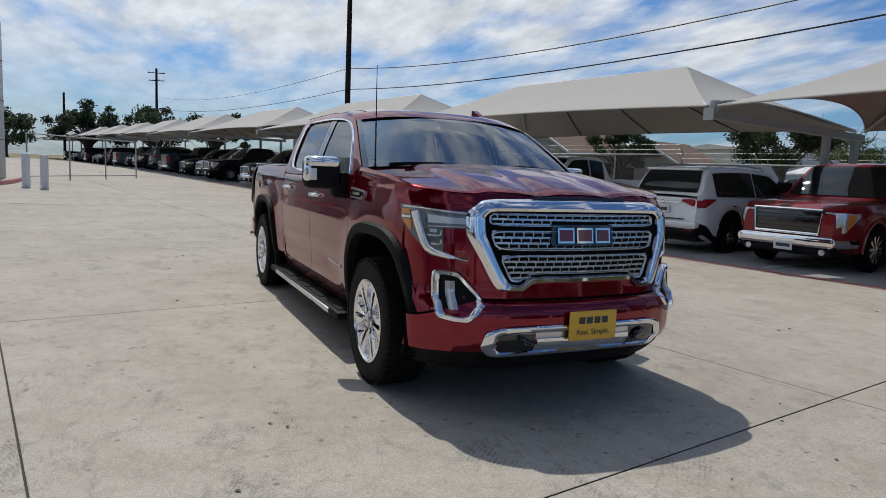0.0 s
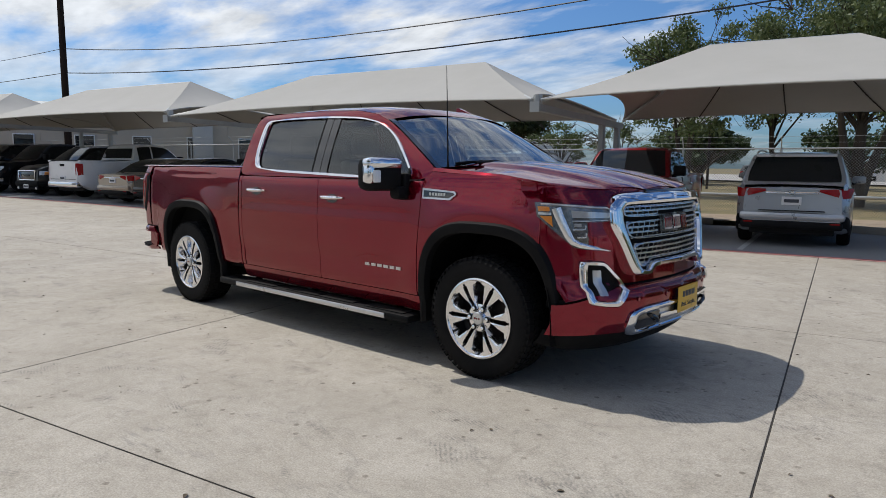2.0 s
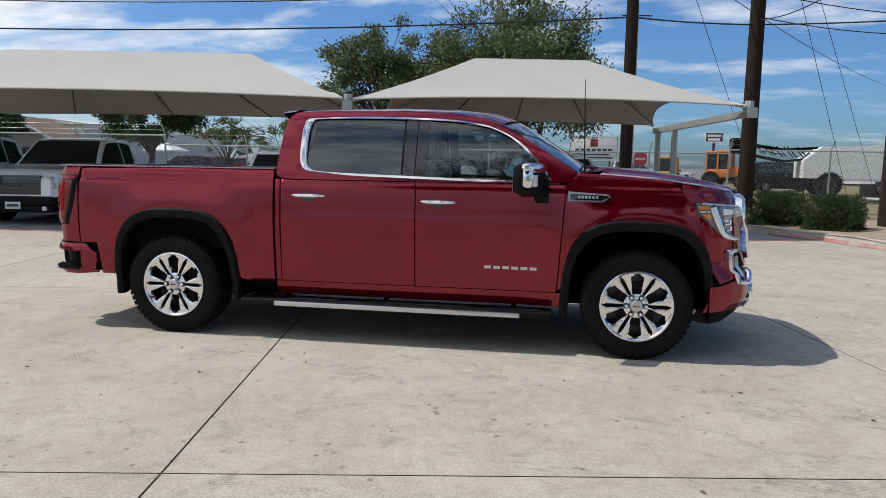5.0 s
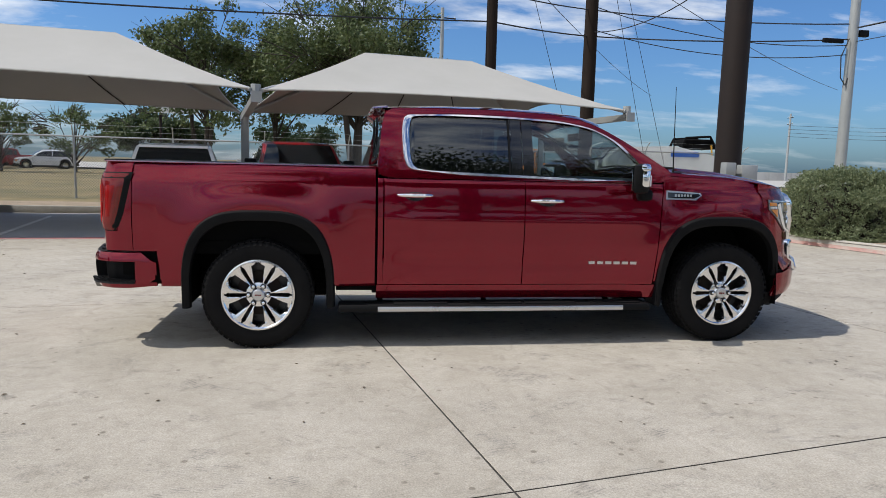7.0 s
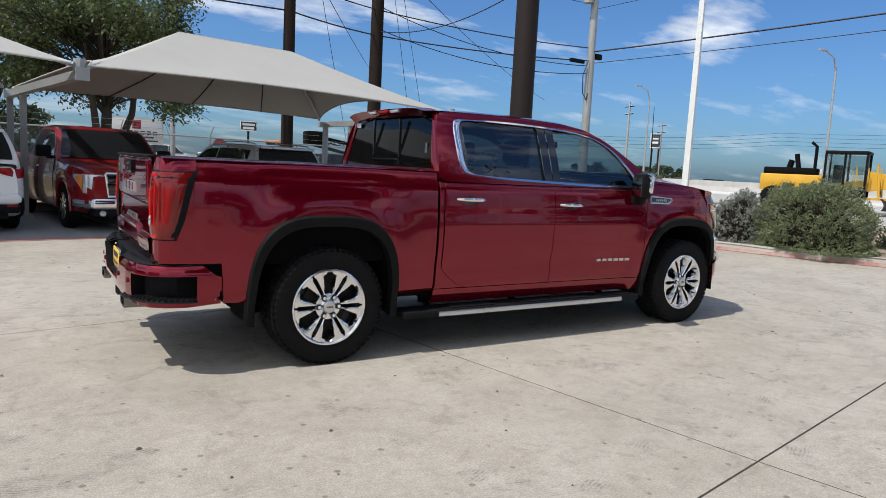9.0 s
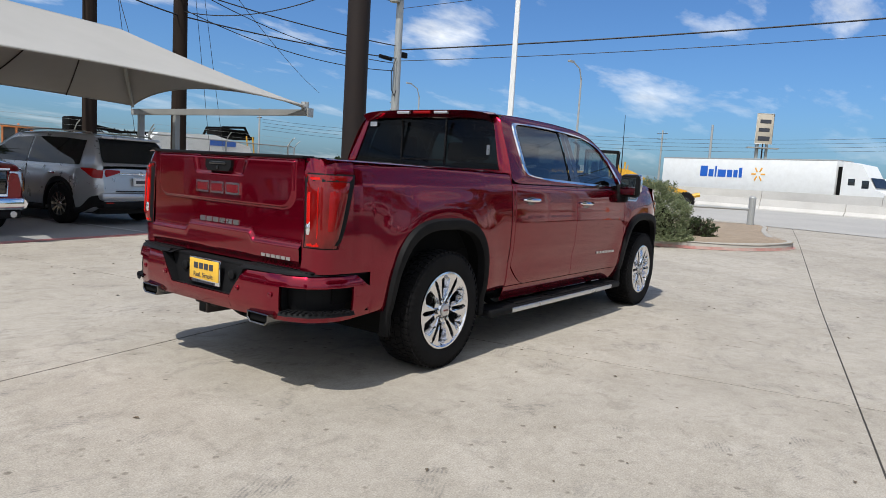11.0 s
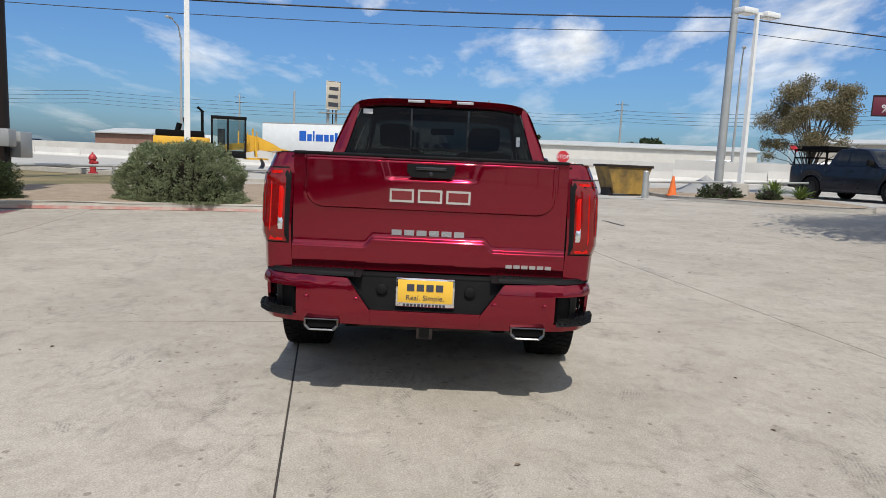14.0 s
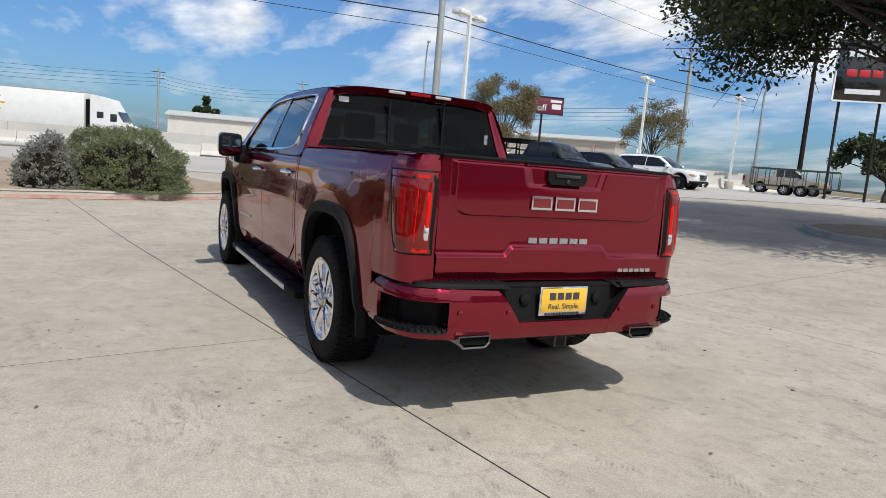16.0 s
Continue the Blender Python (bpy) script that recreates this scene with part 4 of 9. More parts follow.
# black wheel-arch mouldings
for s in (-1, 1):
    for c in (AX, -AX):
        g = G()
        prof = ((.50, .665, -.03), (.505, .67, .026), (.52, .69, .034), (.555, .733, .030), (.565, .745, .004), (.568, .748, -.02))
        n = 44
        for i in range(n + 1):
            t = math.pi * (1 - i / n) if c < 0 else lerp(math.pi, .20, i / n)
            for hw, hh, off in prof:
                ct, st = math.cos(t), math.sin(t)
                q = 2 / 3.2
                x = c + hw * math.copysign(abs(ct) ** q, ct)
                z = .30 + hh * abs(st) ** q
                g.v.append((x, s * (side_y(x, max(z, .42)) + off), z))
        w = len(prof)
        g.f += [(i * w + j, i * w + j + 1, (i + 1) * w + j + 1, (i + 1) * w + j) for i in range(n) for j in range(w - 1)]
        T("arch_moulding", g, "blackplastic", smooth=50)
        # liner
        g = G()
        g.grid(lambda u, v: (c + .53 * math.copysign(abs(math.cos(math.pi * u)) ** .7, math.cos(math.pi * u)), s * lerp(.45, .955, v), .30 + .70 * abs(math.sin(math.pi * u)) ** .7), 24, 2)
        g.box(c - .53, c + .53, *sorted((s * .44, s * .45)), .3, 1.0)
        T("wheel_liner", g, "under")
        xm = c - .535
        if c < 0:
            continue
        T("mud_flap", G().box(xm - .012, xm + .012, *sorted((s * .74, s * .965)), .29, .48, .006), "blackplastic")

# dark shell behind the shut lines, floor and frame
g = G()
for s in (-1, 1):
    g.box(-1.02, 1.36, *sorted((s * .84, s * .905)), .50, 1.26)
    g.box(-1.02, 1.34, *sorted((s * .80, s * .865)), .40, .52)
    g.box(-2.85, -2.42, *sorted((s * .80, s * .90)), .55, 1.36)
    g.box(-1.33, -1.0, *sorted((s * .84, s * .895)), .5, 1.30)
    g.box(1.28, 1.36, *sorted((s * .80, s * .91)), .5, 1.35)
    g.box(-2.42, -1.3, *sorted((s * .80, s * .90)), 1.08, 1.36)
    g.box(1.36, 2.3, *sorted((s * .78, s * .88)), 1.03, 1.22)
g.box(-1.3, 1.33, -.86, .86, .42, .50)
g.box(-2.9, 2.5, -.44, .44, .42, .72)
g.box(-2.9, -1.0, -.84, .84, .70, .80)
for s in (-1, 1):
    g.box(-.98, 1.27, *sorted((s * .68, s * .72)), .33, .46)
T("inner_shell", g, "under")
g = G()
for y in (-.42, .42):
    g.box(-2.95, 2.55, y - .045, y + .045, .40, .52, .01)
for x in (-2.4, -1.0, .2, 1.2):
    g.box(x - .05, x + .05, -.42, .42, .42, .5, .01)
T("chassis_frame", g, "under")
g = G().tube([(-AX, -.8, .41), (-AX, .8, .41)], .06, 10)
g.ring([(.02, -.14), (.15, -.08), (.17, 0), (.15, .08), (.02, .14)], 16, "y", (-AX, 0, .41))
T("rear_axle", g, "darksteel")
T("front_axle", G().tube([(AX, -.8, .41), (AX, .8, .41)], .05, 8), "darksteel")

# ---- wheels ----
def hero_wheel(x, s):
    y, r, w = s * .862, WR, .275
    prof = [(.262, -w * .44), (.275, -w * .5), (.33, -w * .54), (.385, -w * .5), (.402, -w * .42), (.404, 0), (.402, w * .42), (.385, w * .5), (.33, w * .54), (.275, w * .5), (.262, w * .44)]
    wheel = T("wheel", G().ring(prof, 64, "y", (x, y, r)), "tyre", "all-terrain tyre on polished alloy")
    g = G()
    n = 54
    for k in range(n):
        a0 = 2 * math.pi * k / n
        for row, (ya, yb, sh) in enumerate(((-.49, -.30, 0), (-.27, -.10, .5), (-.07, .10, .1), (.13, .28, .6), (.31, .49, .2))):
            a = a0 + sh * 2 * math.pi / n
            da = 2 * math.pi / n * .38
            sk = .02 if row % 2 else -.02
            pts = []
            for rr in (.400, .4115 if row in (1, 2, 3) else .409):
                for yy, aa in ((ya, a - da), (yb, a - da + sk), (yb, a + da + sk), (ya, a + da)):
                    pts.append((x + rr * math.cos(aa), y + yy * w, r + rr * math.sin(aa)))
            g.add(pts, [(4, 5, 6, 7), (0, 1, 5, 4), (1, 2, 6, 5), (2, 3, 7, 6), (3, 0, 4, 7)])
        for side in (-1, 1):
            pts = [(x + rr * math.cos(a0 + d), y + side * w * yy, r + rr * math.sin(a0 + d)) for rr, yy, d in ((.404, .47, -.03), (.372, .535, -.02), (.372, .535, .02), (.404, .47, .03))]
            g.add(pts, [(0, 1, 2, 3)])
    part("tread", g, M["tyre"], wheel, smooth=0)
    f = s * w / 2
    g = G().ring([(.268, f * .98), (.262, f * 1.02), (.252, f * .98), (.240, f * .80), (.225, f * .15), (.10, f * .1)], 56, "y", (x, y, r))
    part("rim_barrel", g, M["darkalloy"], wheel)
    part("rim_lip", G().ring([(.270, f * .90), (.269, f * 1.03), (.258, f * 1.05), (.248, f * .98), (.246, f * .85)], 56, "y", (x, y, r)), M["rim"], wheel)
    part("brake_disc", G().ring([(.17, f * .2), (.17, f * .28), (.06, f * .3)], 32, "y", (x, y, r)), M["darksteel"], wheel)
    for k in range(6):
        for d in (-1, 1):
            g = G()
            pts = []
            for rr in (.060, .105, .125, .155, .195, .224, .234, .257):
                a0 = math.asin(min(.99, .0115 / rr))
                a1 = math.radians(30) - math.asin(min(.99, (.029 + .05 * (rr - .1)) / rr))
                if rr < .08:
                    a0, a1 = math.radians(6), math.radians(26)
                elif rr > .23:
                    a0, a1 = 0.0, math.radians(30)
                h = table(rr, [(.06, .86), (.13, .95), (.20, .985), (.256, .98)])
                for e, dz in ((0, -.40), (.06, -.01), (.45, .02), (.80, -.04), (1, -.42)):
                    t = 2 * math.pi * k / 6 + d * lerp(a0, a1, e)
                    pts.append((x + rr * math.cos(t), y + f * (h + (dz if rr < .25 else max(dz, -.03))), r + rr * math.sin(t)))
            g.add(pts, [(i * 5 + j, i * 5 + j + 1, i * 5 + j + 6, i * 5 + j + 5) for i in range(7) for j in range(4)])
            part("spoke", g, M["rim"], wheel, smooth=40)
        b = 2 * math.pi * k / 6
        part("lug_nut", G().ring([(.014, f * .86), (.013, f * 1.0), (.002, f * 1.02)], 8, "y", (x + .072 * math.cos(b), y, r + .072 * math.sin(b))), M["chrome"], wheel)
        part("lug_pocket", G().ring([(.022, f * .91), (.019, f * .935), (.012, f * .90)], 10, "y", (x + .072 * math.cos(b), y, r + .072 * math.sin(b))), M["gloss_black"], wheel)
    part("hub_plate", G().ring([(.098, f * .45), (.092, f * .80), (.070, f * .84), (.055, f * .84), (.045, f * .93)], 36, "y", (x, y, r)), M["rim"], wheel)
    part("centre_cap", G().ring([(.044, f * .90), (.043, f * 1.0), (.036, f * 1.04), (.002, f * 1.05)], 24, "y", (x, y, r)), M["satin"], wheel)
    bars = G()
    for i in range(3):
        bars.box(x - .024 + i * .017, x - .011 + i * .017, *sorted((y + f * 1.04, y + f * 1.06)), r - .006, r + .006)
    part("cap_mark", bars, M["badge_red"], wheel)


for wx in (AX, -AX):
    for s in (-1, 1):
        hero_wheel(wx, s)

# ---- cab ----
def cab_y(z):
    return table(z, [(1.26, .947), (1.30, .940), (1.36, .922), (1.45, .893), (1.55, .858), (1.65, .818), (1.75, .775), (1.80, .750), (1.84, .722), (1.87, .690)])


OUT = [(-.985, 1.305), (-.40, 1.305), (.2, 1.305), (.8, 1.305), (1.325, 1.305), (1.42, 1.385), (1.22, 1.515), (1.02, 1.640), (.84, 1.738), (.66, 1.806), (.42, 1.843), (.0, 1.862), (-.45, 1.862), (-.86, 1.852), (-.925, 1.81), (-.955, 1.70), (-.975, 1.50)]
INN = [(-.70, 1.372), (-.40, 1.358), (.2, 1.342), (.8, 1.325), (1.06, 1.318), (1.215, 1.325), (1.12, 1.445), (.985, 1.585), (.88, 1.665), (.74, 1.730), (.50, 1.775), (.05, 1.795), (-.40, 1.798), (-.69, 1.793), (-.735, 1.77), (-.752, 1.70), (-.748, 1.45)]


def dense(loop, k=6):
    """A closed loop through the points, with k steps between them."""
    n = len(loop)
    res = []
    for i in range(n):
        p1, p2 = Vector(loop[i]), Vector(loop[(i + 1) % n])
        for j in range(k):
            q = p1.lerp(p2, j / k)
            res.append((q.x, q.y))
    return res


def soft(loop, rounds=2):
    for _ in range(rounds):
        n = len(loop)
        loop = [tuple(Vector(loop[i - 1]) * .25 + Vector(loop[i]) * .5 + Vector(loop[(i + 1) % n]) * .25) for i in range(n)]
    return loop


DO, DI = soft(dense(OUT), 2), soft(dense(INN), 5)
for s in (-1, 1):
    g = G()
    n = len(DO)
    for i in range(n):
        for t, off in ((0, 0), (.5, .004), (.94, .002), (1, -.02)):
            x, z = lerp(DO[i][0], DI[i][0], t), lerp(DO[i][1], DI[i][1], t)
            g.v.append((x, s * (cab_y(z) + off), z))
    g.f += [(i * 4 + j, i * 4 + j + 1, ((i + 1) % n) * 4 + j + 1, ((i + 1) % n) * 4 + j) for i in range(n) for j in range(3)]
    T("cab_side", g, PAINT, smooth=50)
    # chrome round the windows, broader at the rear
    g = G()
    for i in range(n):
        x, z = DI[i]
        cx, cz = x - .2, z - 1.56
        wd = .020 + .030 * ease((-.62 - x) / .12)
        nx, nz = Vector((DO[i][0] - x, DO[i][1] - z)).normalized()
        for t, off in ((-.2, .000), (0, .010), (.9, .011), (1, .0)):
            xx, zz = x + nx * wd * t, z + nz * wd * t
            g.v.append((xx, s * (cab_y(zz) + off + .002), zz))
    g.f += [(i * 4 + j, i * 4 + j + 1, ((i + 1) % n) * 4 + j + 1, ((i + 1) % n) * 4 + j) for i in range(n) for j in range(3)]
    T("window_trim", g, "chrome", "bright chrome window surround", smooth=50)

    def span(x):
        zs = []
        for i in range(n):
            (xa, za), (xb, zb) = DI[i], DI[(i + 1) % n]
            if (xa - x) * (xb - x) <= 0 and xa != xb:
                zs.append(lerp(za, zb, (x - xa) / (xb - xa)))
        return (min(zs), max(zs)) if zs else (1.4, 1.4)

    def pane(name, x0, x1, mat, off, label=""):
        def fn(u, v):
            x = lerp(x0, x1, u)
            a, b = span(x)
            z = lerp(a - .004, b + .004, v)
            return (x, s * (cab_y(z) + off), z)
        return T(name, G().grid(fn, 30, 10), mat, label, smooth=60)
    pane("rear_door_glass", -.752, .07, "tint", -.010, "dark privacy glass")
    pane("quarter_glass_bar", .045, .062, "blackplastic", -.006)
    pane("front_door_glass", .245, 1.205, "clearglass", -.010)
    pane("b_pillar", .07, .155, "gloss_black", -.003)
    pane("b_pillar", .162, .245, "gloss_black", -.003)

EDGE = [(1.42, 1.385), (1.22, 1.515), (1.02, 1.640), (.84, 1.738), (.66, 1.803)]


def edge_at(u):
    k = u * 4
    i = min(3, int(k))
    a, b = EDGE[i], EDGE[i + 1]
    return lerp(a[0], b[0], k - i), lerp(a[1], b[1], k - i)


def screen(u, v, off=0.0, inset=0.0):
    x, z = edge_at(u)
    y = cab_y(z) - .006 - inset
    t = 2 * v - 1
    c = 1 - abs(t) ** 2.2
    return (x + .115 * c + off, y * t, z + (.030 + .032 * u) * c + off * .7)


T("windscreen", G().grid(lambda u, v: screen(u * .80, v, .004, .03), 14, 24), "screenglass", smooth=60)
for s in (-1, 1):
    T("windscreen_seal", G().grid(lambda u, v: screen(u * .80, (0.0 if s < 0 else 1.0) - s * v * .022, .006), 14, 2), "gloss_black", smooth=60)
T("windscreen_band", G().grid(lambda u, v: screen(lerp(.785, .80, u), v, .006), 2, 24), "gloss_black", smooth=60)


def roof(u, v):
    x = lerp(.815, -.93, u)
    ze = table(x, [(-.93, 1.846), (-.86, 1.852), (-.45, 1.862), (0, 1.862), (.42, 1.843), (.66, 1.806), (.80, 1.755), (.82, 1.746)])
    t = 2 * v - 1
    ye = cab_y(ze) + .004
    c = 1 - abs(t) ** 3.6
    fx = .115 * (1 - abs(t) ** 2.2) * ease(1 - u * 3.5)
    crown = table(x, [(-.93, .026), (-.5, .042), (.2, .050), (.66, .062), (.80, .060)])
    return (x + fx, ye * t, ze + crown * c - .012 * (bump_at(t, .42, .03) + bump_at(t, -.42, .03)) * ease(u * 4) * ease((1 - u) * 5))


T("roof", G().grid(roof, 44, 40), PAINT, smooth=50)
# rear of the cab
def back_x(z):
    return table(z, [(1.30, -.99), (1.42, -.985), (1.80, -.925), (1.90, -.91)])


RO = [(-.93, 1.30), (0, 1.30), (.93, 1.30), (.885, 1.47), (.82, 1.64), (.748, 1.80), (.675, 1.862), (0, 1.876), (-.675, 1.862), (-.748, 1.80), (-.82, 1.64), (-.885, 1.47)]
RI = [(-.80, 1.405), (0, 1.405), (.80, 1.405), (.775, 1.47), (.725, 1.64), (.684, 1.79), (.64, 1.815), (0, 1.822), (-.64, 1.815), (-.684, 1.79), (-.725, 1.64), (-.775, 1.47)]
ro, ri = dense(RO, 4), dense(RI, 4)
g = G()
n = len(ro)
for i in range(n):
    for t, off in ((0, .012), (.35, -.004), (.95, -.002), (1, .02)):
        y, z = lerp(ro[i][0], ri[i][0], t), lerp(ro[i][1], ri[i][1], t)
        g.v.append((back_x(z) + off, y, z))
g.f += [(i * 4 + j, i * 4 + j + 1, ((i + 1) % n) * 4 + j + 1, ((i + 1) % n) * 4 + j) for i in range(n) for j in range(3)]
T("cab_back", g, PAINT, smooth=50)
T("rear_window", G().grid(lambda u, v: (back_x(lerp(1.40, 1.82, v)) + .008, lerp(-1, 1, u) * table(lerp(1.40, 1.82, v), [(1.40, .805), (1.47, .775), (1.64, .725), (1.82, .665)]), lerp(1.40, 1.82, v)), 16, 8), "tint_rear", "dark tinted rear window")
for y in (-.24, .24):
    T("slider_frame", G().box(-.975, -.955, y - .008, y + .008, 1.41, 1.80).moved(Matrix.Identity(4)), "gloss_black")
T("slider_rail", G().box(-.982, -.965, -.24, .24, 1.455, 1.468), "gloss_black")
T("window_sticker", G().box(-.945, -.941, .575, .655, 1.745, 1.785), "plate_white", "small white paper sticker")
T("window_sticker", G().box(-.962, -.957, -.685, -.655, 1.52, 1.60), "satin", "narrow grey sticker on glass")
# roof lip with brake lamp
g = G().grid(lambda u, v: (lerp(-.90, -1.015, u), lerp(-.705, .705, v) * (1 - .02 * u), 1.880 - .012 * u + .012 * (1 - (2 * v - 1) ** 2) - .028 * abs(2 * v - 1) ** 8), 4, 24)
g.grid(lambda u, v: (lerp(-1.015, -.95, u), lerp(-.686, .686, v), 1.868 - .055 * u + .012 * (1 - (2 * v - 1) ** 2) - .028 * abs(2 * v - 1) ** 8), 3, 24)
T("roof_spoiler", g, PAINT, smooth=50)
T("high_brake_light", G().box(-1.018, -.99, -.09, .09, 1.848, 1.872, .004), "lamp_red")
for y in (-.2, .2):
    T("cargo_light", G().box(-1.020, -.99, y - .065 if y > 0 else y - .075, y + .075 if y > 0 else y + .065, 1.846, 1.870, .004), "lamp_clear")
T("shark_fin", G().prism([(-.10, 1.86), (.10, 1.84), (.0, 1.885), (-.07, 1.915), (-.10, 1.915)], -.022, .022).moved(Matrix.Translation((.60, .42, .015))), PAINT)

# cabin inside
for y in (-.40, .40):
    for x in (.42, -.45):
        T("seat", G().box(x - .27, x + .25, y - .25, y + .25, .75, .98, .06).box(x - .36, x - .20, y - .25, y + .25, .95, 1.46, .06).box(x - .34, x - .24, y - .13, y + .13, 1.48, 1.68, .04), "seat")
T("dashboard", G().box(.98, 1.36, -.82, .82, 1.0, 1.33, .05), "seat")
wheel_m = pose(.80, .40, 1.24, 0, 65, 0)
T("steering_wheel", G().ring([(.185, -.012), (.197, 0), (.185, .012), (.173, 0), (.185, -.012)], 28, "z").box(-.02, .02, -.17, .17, -.01, .01).moved(wheel_m), "seat")
T("rear_view_mirror", G().box(.86, .89, -.13, .13, 1.66, 1.73, .012), "blackplastic")
T("cab_floor", G().box(-.95, 1.3, -.84, .84, .52, .72), "seat")

# ---- bonnet and cowl ----
def plan(y):
    """How far the nose falls back at y."""
    return table(abs(y), [(0, 0), (.3, .018), (.5, .05), (.65, .10), (.77, .17), (.86, .27), (.92, .38), (.95, .50)])


def hood_z(x, y):
    e = table(x, [(1.38, 1.392), (1.7, 1.372), (2.0, 1.350), (2.3, 1.308), (2.45, 1.280), (2.58, 1.252), (2.68, 1.222), (2.74, 1.19)])
    k = abs(y) / .93
    return e + .046 * (1 - k * k) + .026 * ease((.64 - abs(y)) / .10) * ease((x - 1.40) / .25) * (1 - .35 * ease((x - 2.2) / .5)) - .014 * bump_at(abs(y), .25, .10) * ease((x - 1.5) / .4)


def hood(u, v):
    y = lerp(-.905, .905, v)
    xa = 1.535 - .13 * (abs(y) / .9) ** 2
    xb = 2.672 - plan(y)
    x = lerp(xa, xb, u)
    z = hood_z(x, y)
    if u > .985:
        z -= .006 * ((u - .985) / .015) ** 2
    return (x, y, z)


T("bonnet", G().grid(hood, 40, 60), PAINT, smooth=50)
# shoulders of the wings beside the bonnet
for s in (-1, 1):
    T("wing_top", G().grid(lambda u, v: (lerp(1.40, 2.32, u), s * lerp(.910, side_y(lerp(1.40, 2.32, u), 1.33) - .004, v), lerp(hood_z(lerp(1.40, 2.32, u), .91), table(lerp(1.40, 2.32, u), [(1.3, 1.374), (1.9, 1.341), (2.32, 1.288)]), v)), 30, 5), PAINT, smooth=60)
T("cowl", G().grid(lambda u, v: (lerp(1.40, 1.56, u) + .10 * (1 - (2 * v - 1) ** 2), lerp(-.88, .88, v), lerp(1.392, 1.40, u) + .022 * (1 - (2 * v - 1) ** 2)), 4, 20), "blackplastic")
for y0, y1 in ((-.72, .05), (.0, .70)):
    pts = [(1.50 - .08 * abs(lerp(y0, y1, t / 8)), lerp(y0, y1, t / 8), 1.425 + .035 * math.sin(math.pi * t / 8) * .5) for t in range(9)]
    T("wiper", G().tube(pts, .009, 6).tube([pts[4], (1.56, lerp(y0, y1, .1), 1.43)], .011, 6), "blackplastic")
T("aerial", G().tube([(1.46, -.83, 1.39), (1.46, -.83, 1.42), (1.44, -.83, 2.09)], [.014, .006, .0022], 6), "blackplastic")

# ---- nose ----
PL = [(0, 0), (.3, .018), (.5, .05), (.65, .10), (.77, .17), (.86, .27), (.92, .38), (.95, .50)]
ARC = [0.0]
for (ya, da), (yb, db) in zip(PL, PL[1:]):
    ARC.append(ARC[-1] + math.hypot(yb - ya, db - da))


def plan_at(a):
    """y and drop at arc length a from the middle."""
    k = abs(a)
    for i in range(len(ARC) - 1):
        if k <= ARC[i + 1] or i == len(ARC) - 2:
            t = (k - ARC[i]) / (ARC[i + 1] - ARC[i])
            return math.copysign(lerp(PL[i][0], PL[i + 1][0], t), a), lerp(PL[i][1], PL[i + 1][1], t)


def arc_of(y):
    k = abs(y)
    for i in range(len(PL) - 1):
        if k <= PL[i + 1][0] or i == len(PL) - 2:
            return math.copysign(ARC[i] + (ARC[i + 1] - ARC[i]) * (k - PL[i][0]) / (PL[i + 1][0] - PL[i][0]), y)


def F(a, z, off=0.0, low=False):
    """A point on the nose: a along the bend from the middle, z up, off outwards."""
    y, d = plan_at(a)
    y2, d2 = plan_at(a + .03)
    y1, d1 = plan_at(a - .03)
    tx, ty = -(d2 - d1), (y2 - y1)
    ln = math.hypot(tx, ty)
    nx, ny = ty / ln, -tx / ln
    xf = table(z, [(.26, 2.68), (.34, 2.77), (.45, 2.825), (.60, 2.835), (.665, 2.815), (.69, 2.775), (.8, 2.762), (1.0, 2.745), (1.16, 2.722), (1.22, 2.700), (1.26, 2.66)])
    return (xf - d + nx * off, y + ny * off, z)


def nose_patch(name, a0, a1, lo, hi, off, mat, na=24, nz=8, label="", both=False, skirt=.02, smooth=50):
    """A piece lying on the nose between two lines, with a turned-in edge."""
    for s in ((1, -1) if both else (1,)):
        g = G()
        al = [lerp(a0, a1, i / na) for i in range(na + 1)]
        al = [al[0]] + al + [al[-1]]
        pts = []
        for i, a in enumerate(al):
            vs = [0] + [j / nz for j in range(nz + 1)] + [1]
            for j, v in enumerate(vs):
                e = i in (0, len(al) - 1) or j in (0, len(vs) - 1)
                pts.append(F(s * a, lerp(lo(a), hi(a), v), off - (skirt if e else 0)))
        w = nz + 3
        g.add(pts, [(i * w + j, i * w + j + 1, (i + 1) * w + j + 1, (i + 1) * w + j) for i in range(len(al) - 1) for j in range(w - 1)])
        T(name, g, mat, label, smooth=smooth)


def nose_ring(name, outer, inner, off, mat, depth=.03, label="", both=False, bulge=.008, k=5, parent=None):
    """A frame on the nose between two outlines given as (y, z)."""
    o, i_ = soft(dense(outer, 10), 5), soft(dense(inner, 10), 5)
    for s in ((1, -1) if both else (1,)):
        g = G()
        n = len(o)
        for p, q in zip(o, i_):
            for t, d in ((0, -depth), (0, 0), (.25, bulge), (.75, bulge), (1, 0), (1, -depth)):
                y, z = lerp(p[0], q[0], t), lerp(p[1], q[1], t)
                g.v.append(F(s * arc_of(y), z, off + d))
        g.f += [(i * 6 + j, i * 6 + j + 1, ((i + 1) % n) * 6 + j + 1, ((i + 1) % n) * 6 + j) for i in range(n) for j in range(5)]
        T(name, g, mat, label, smooth=45)


END = ARC[-1]


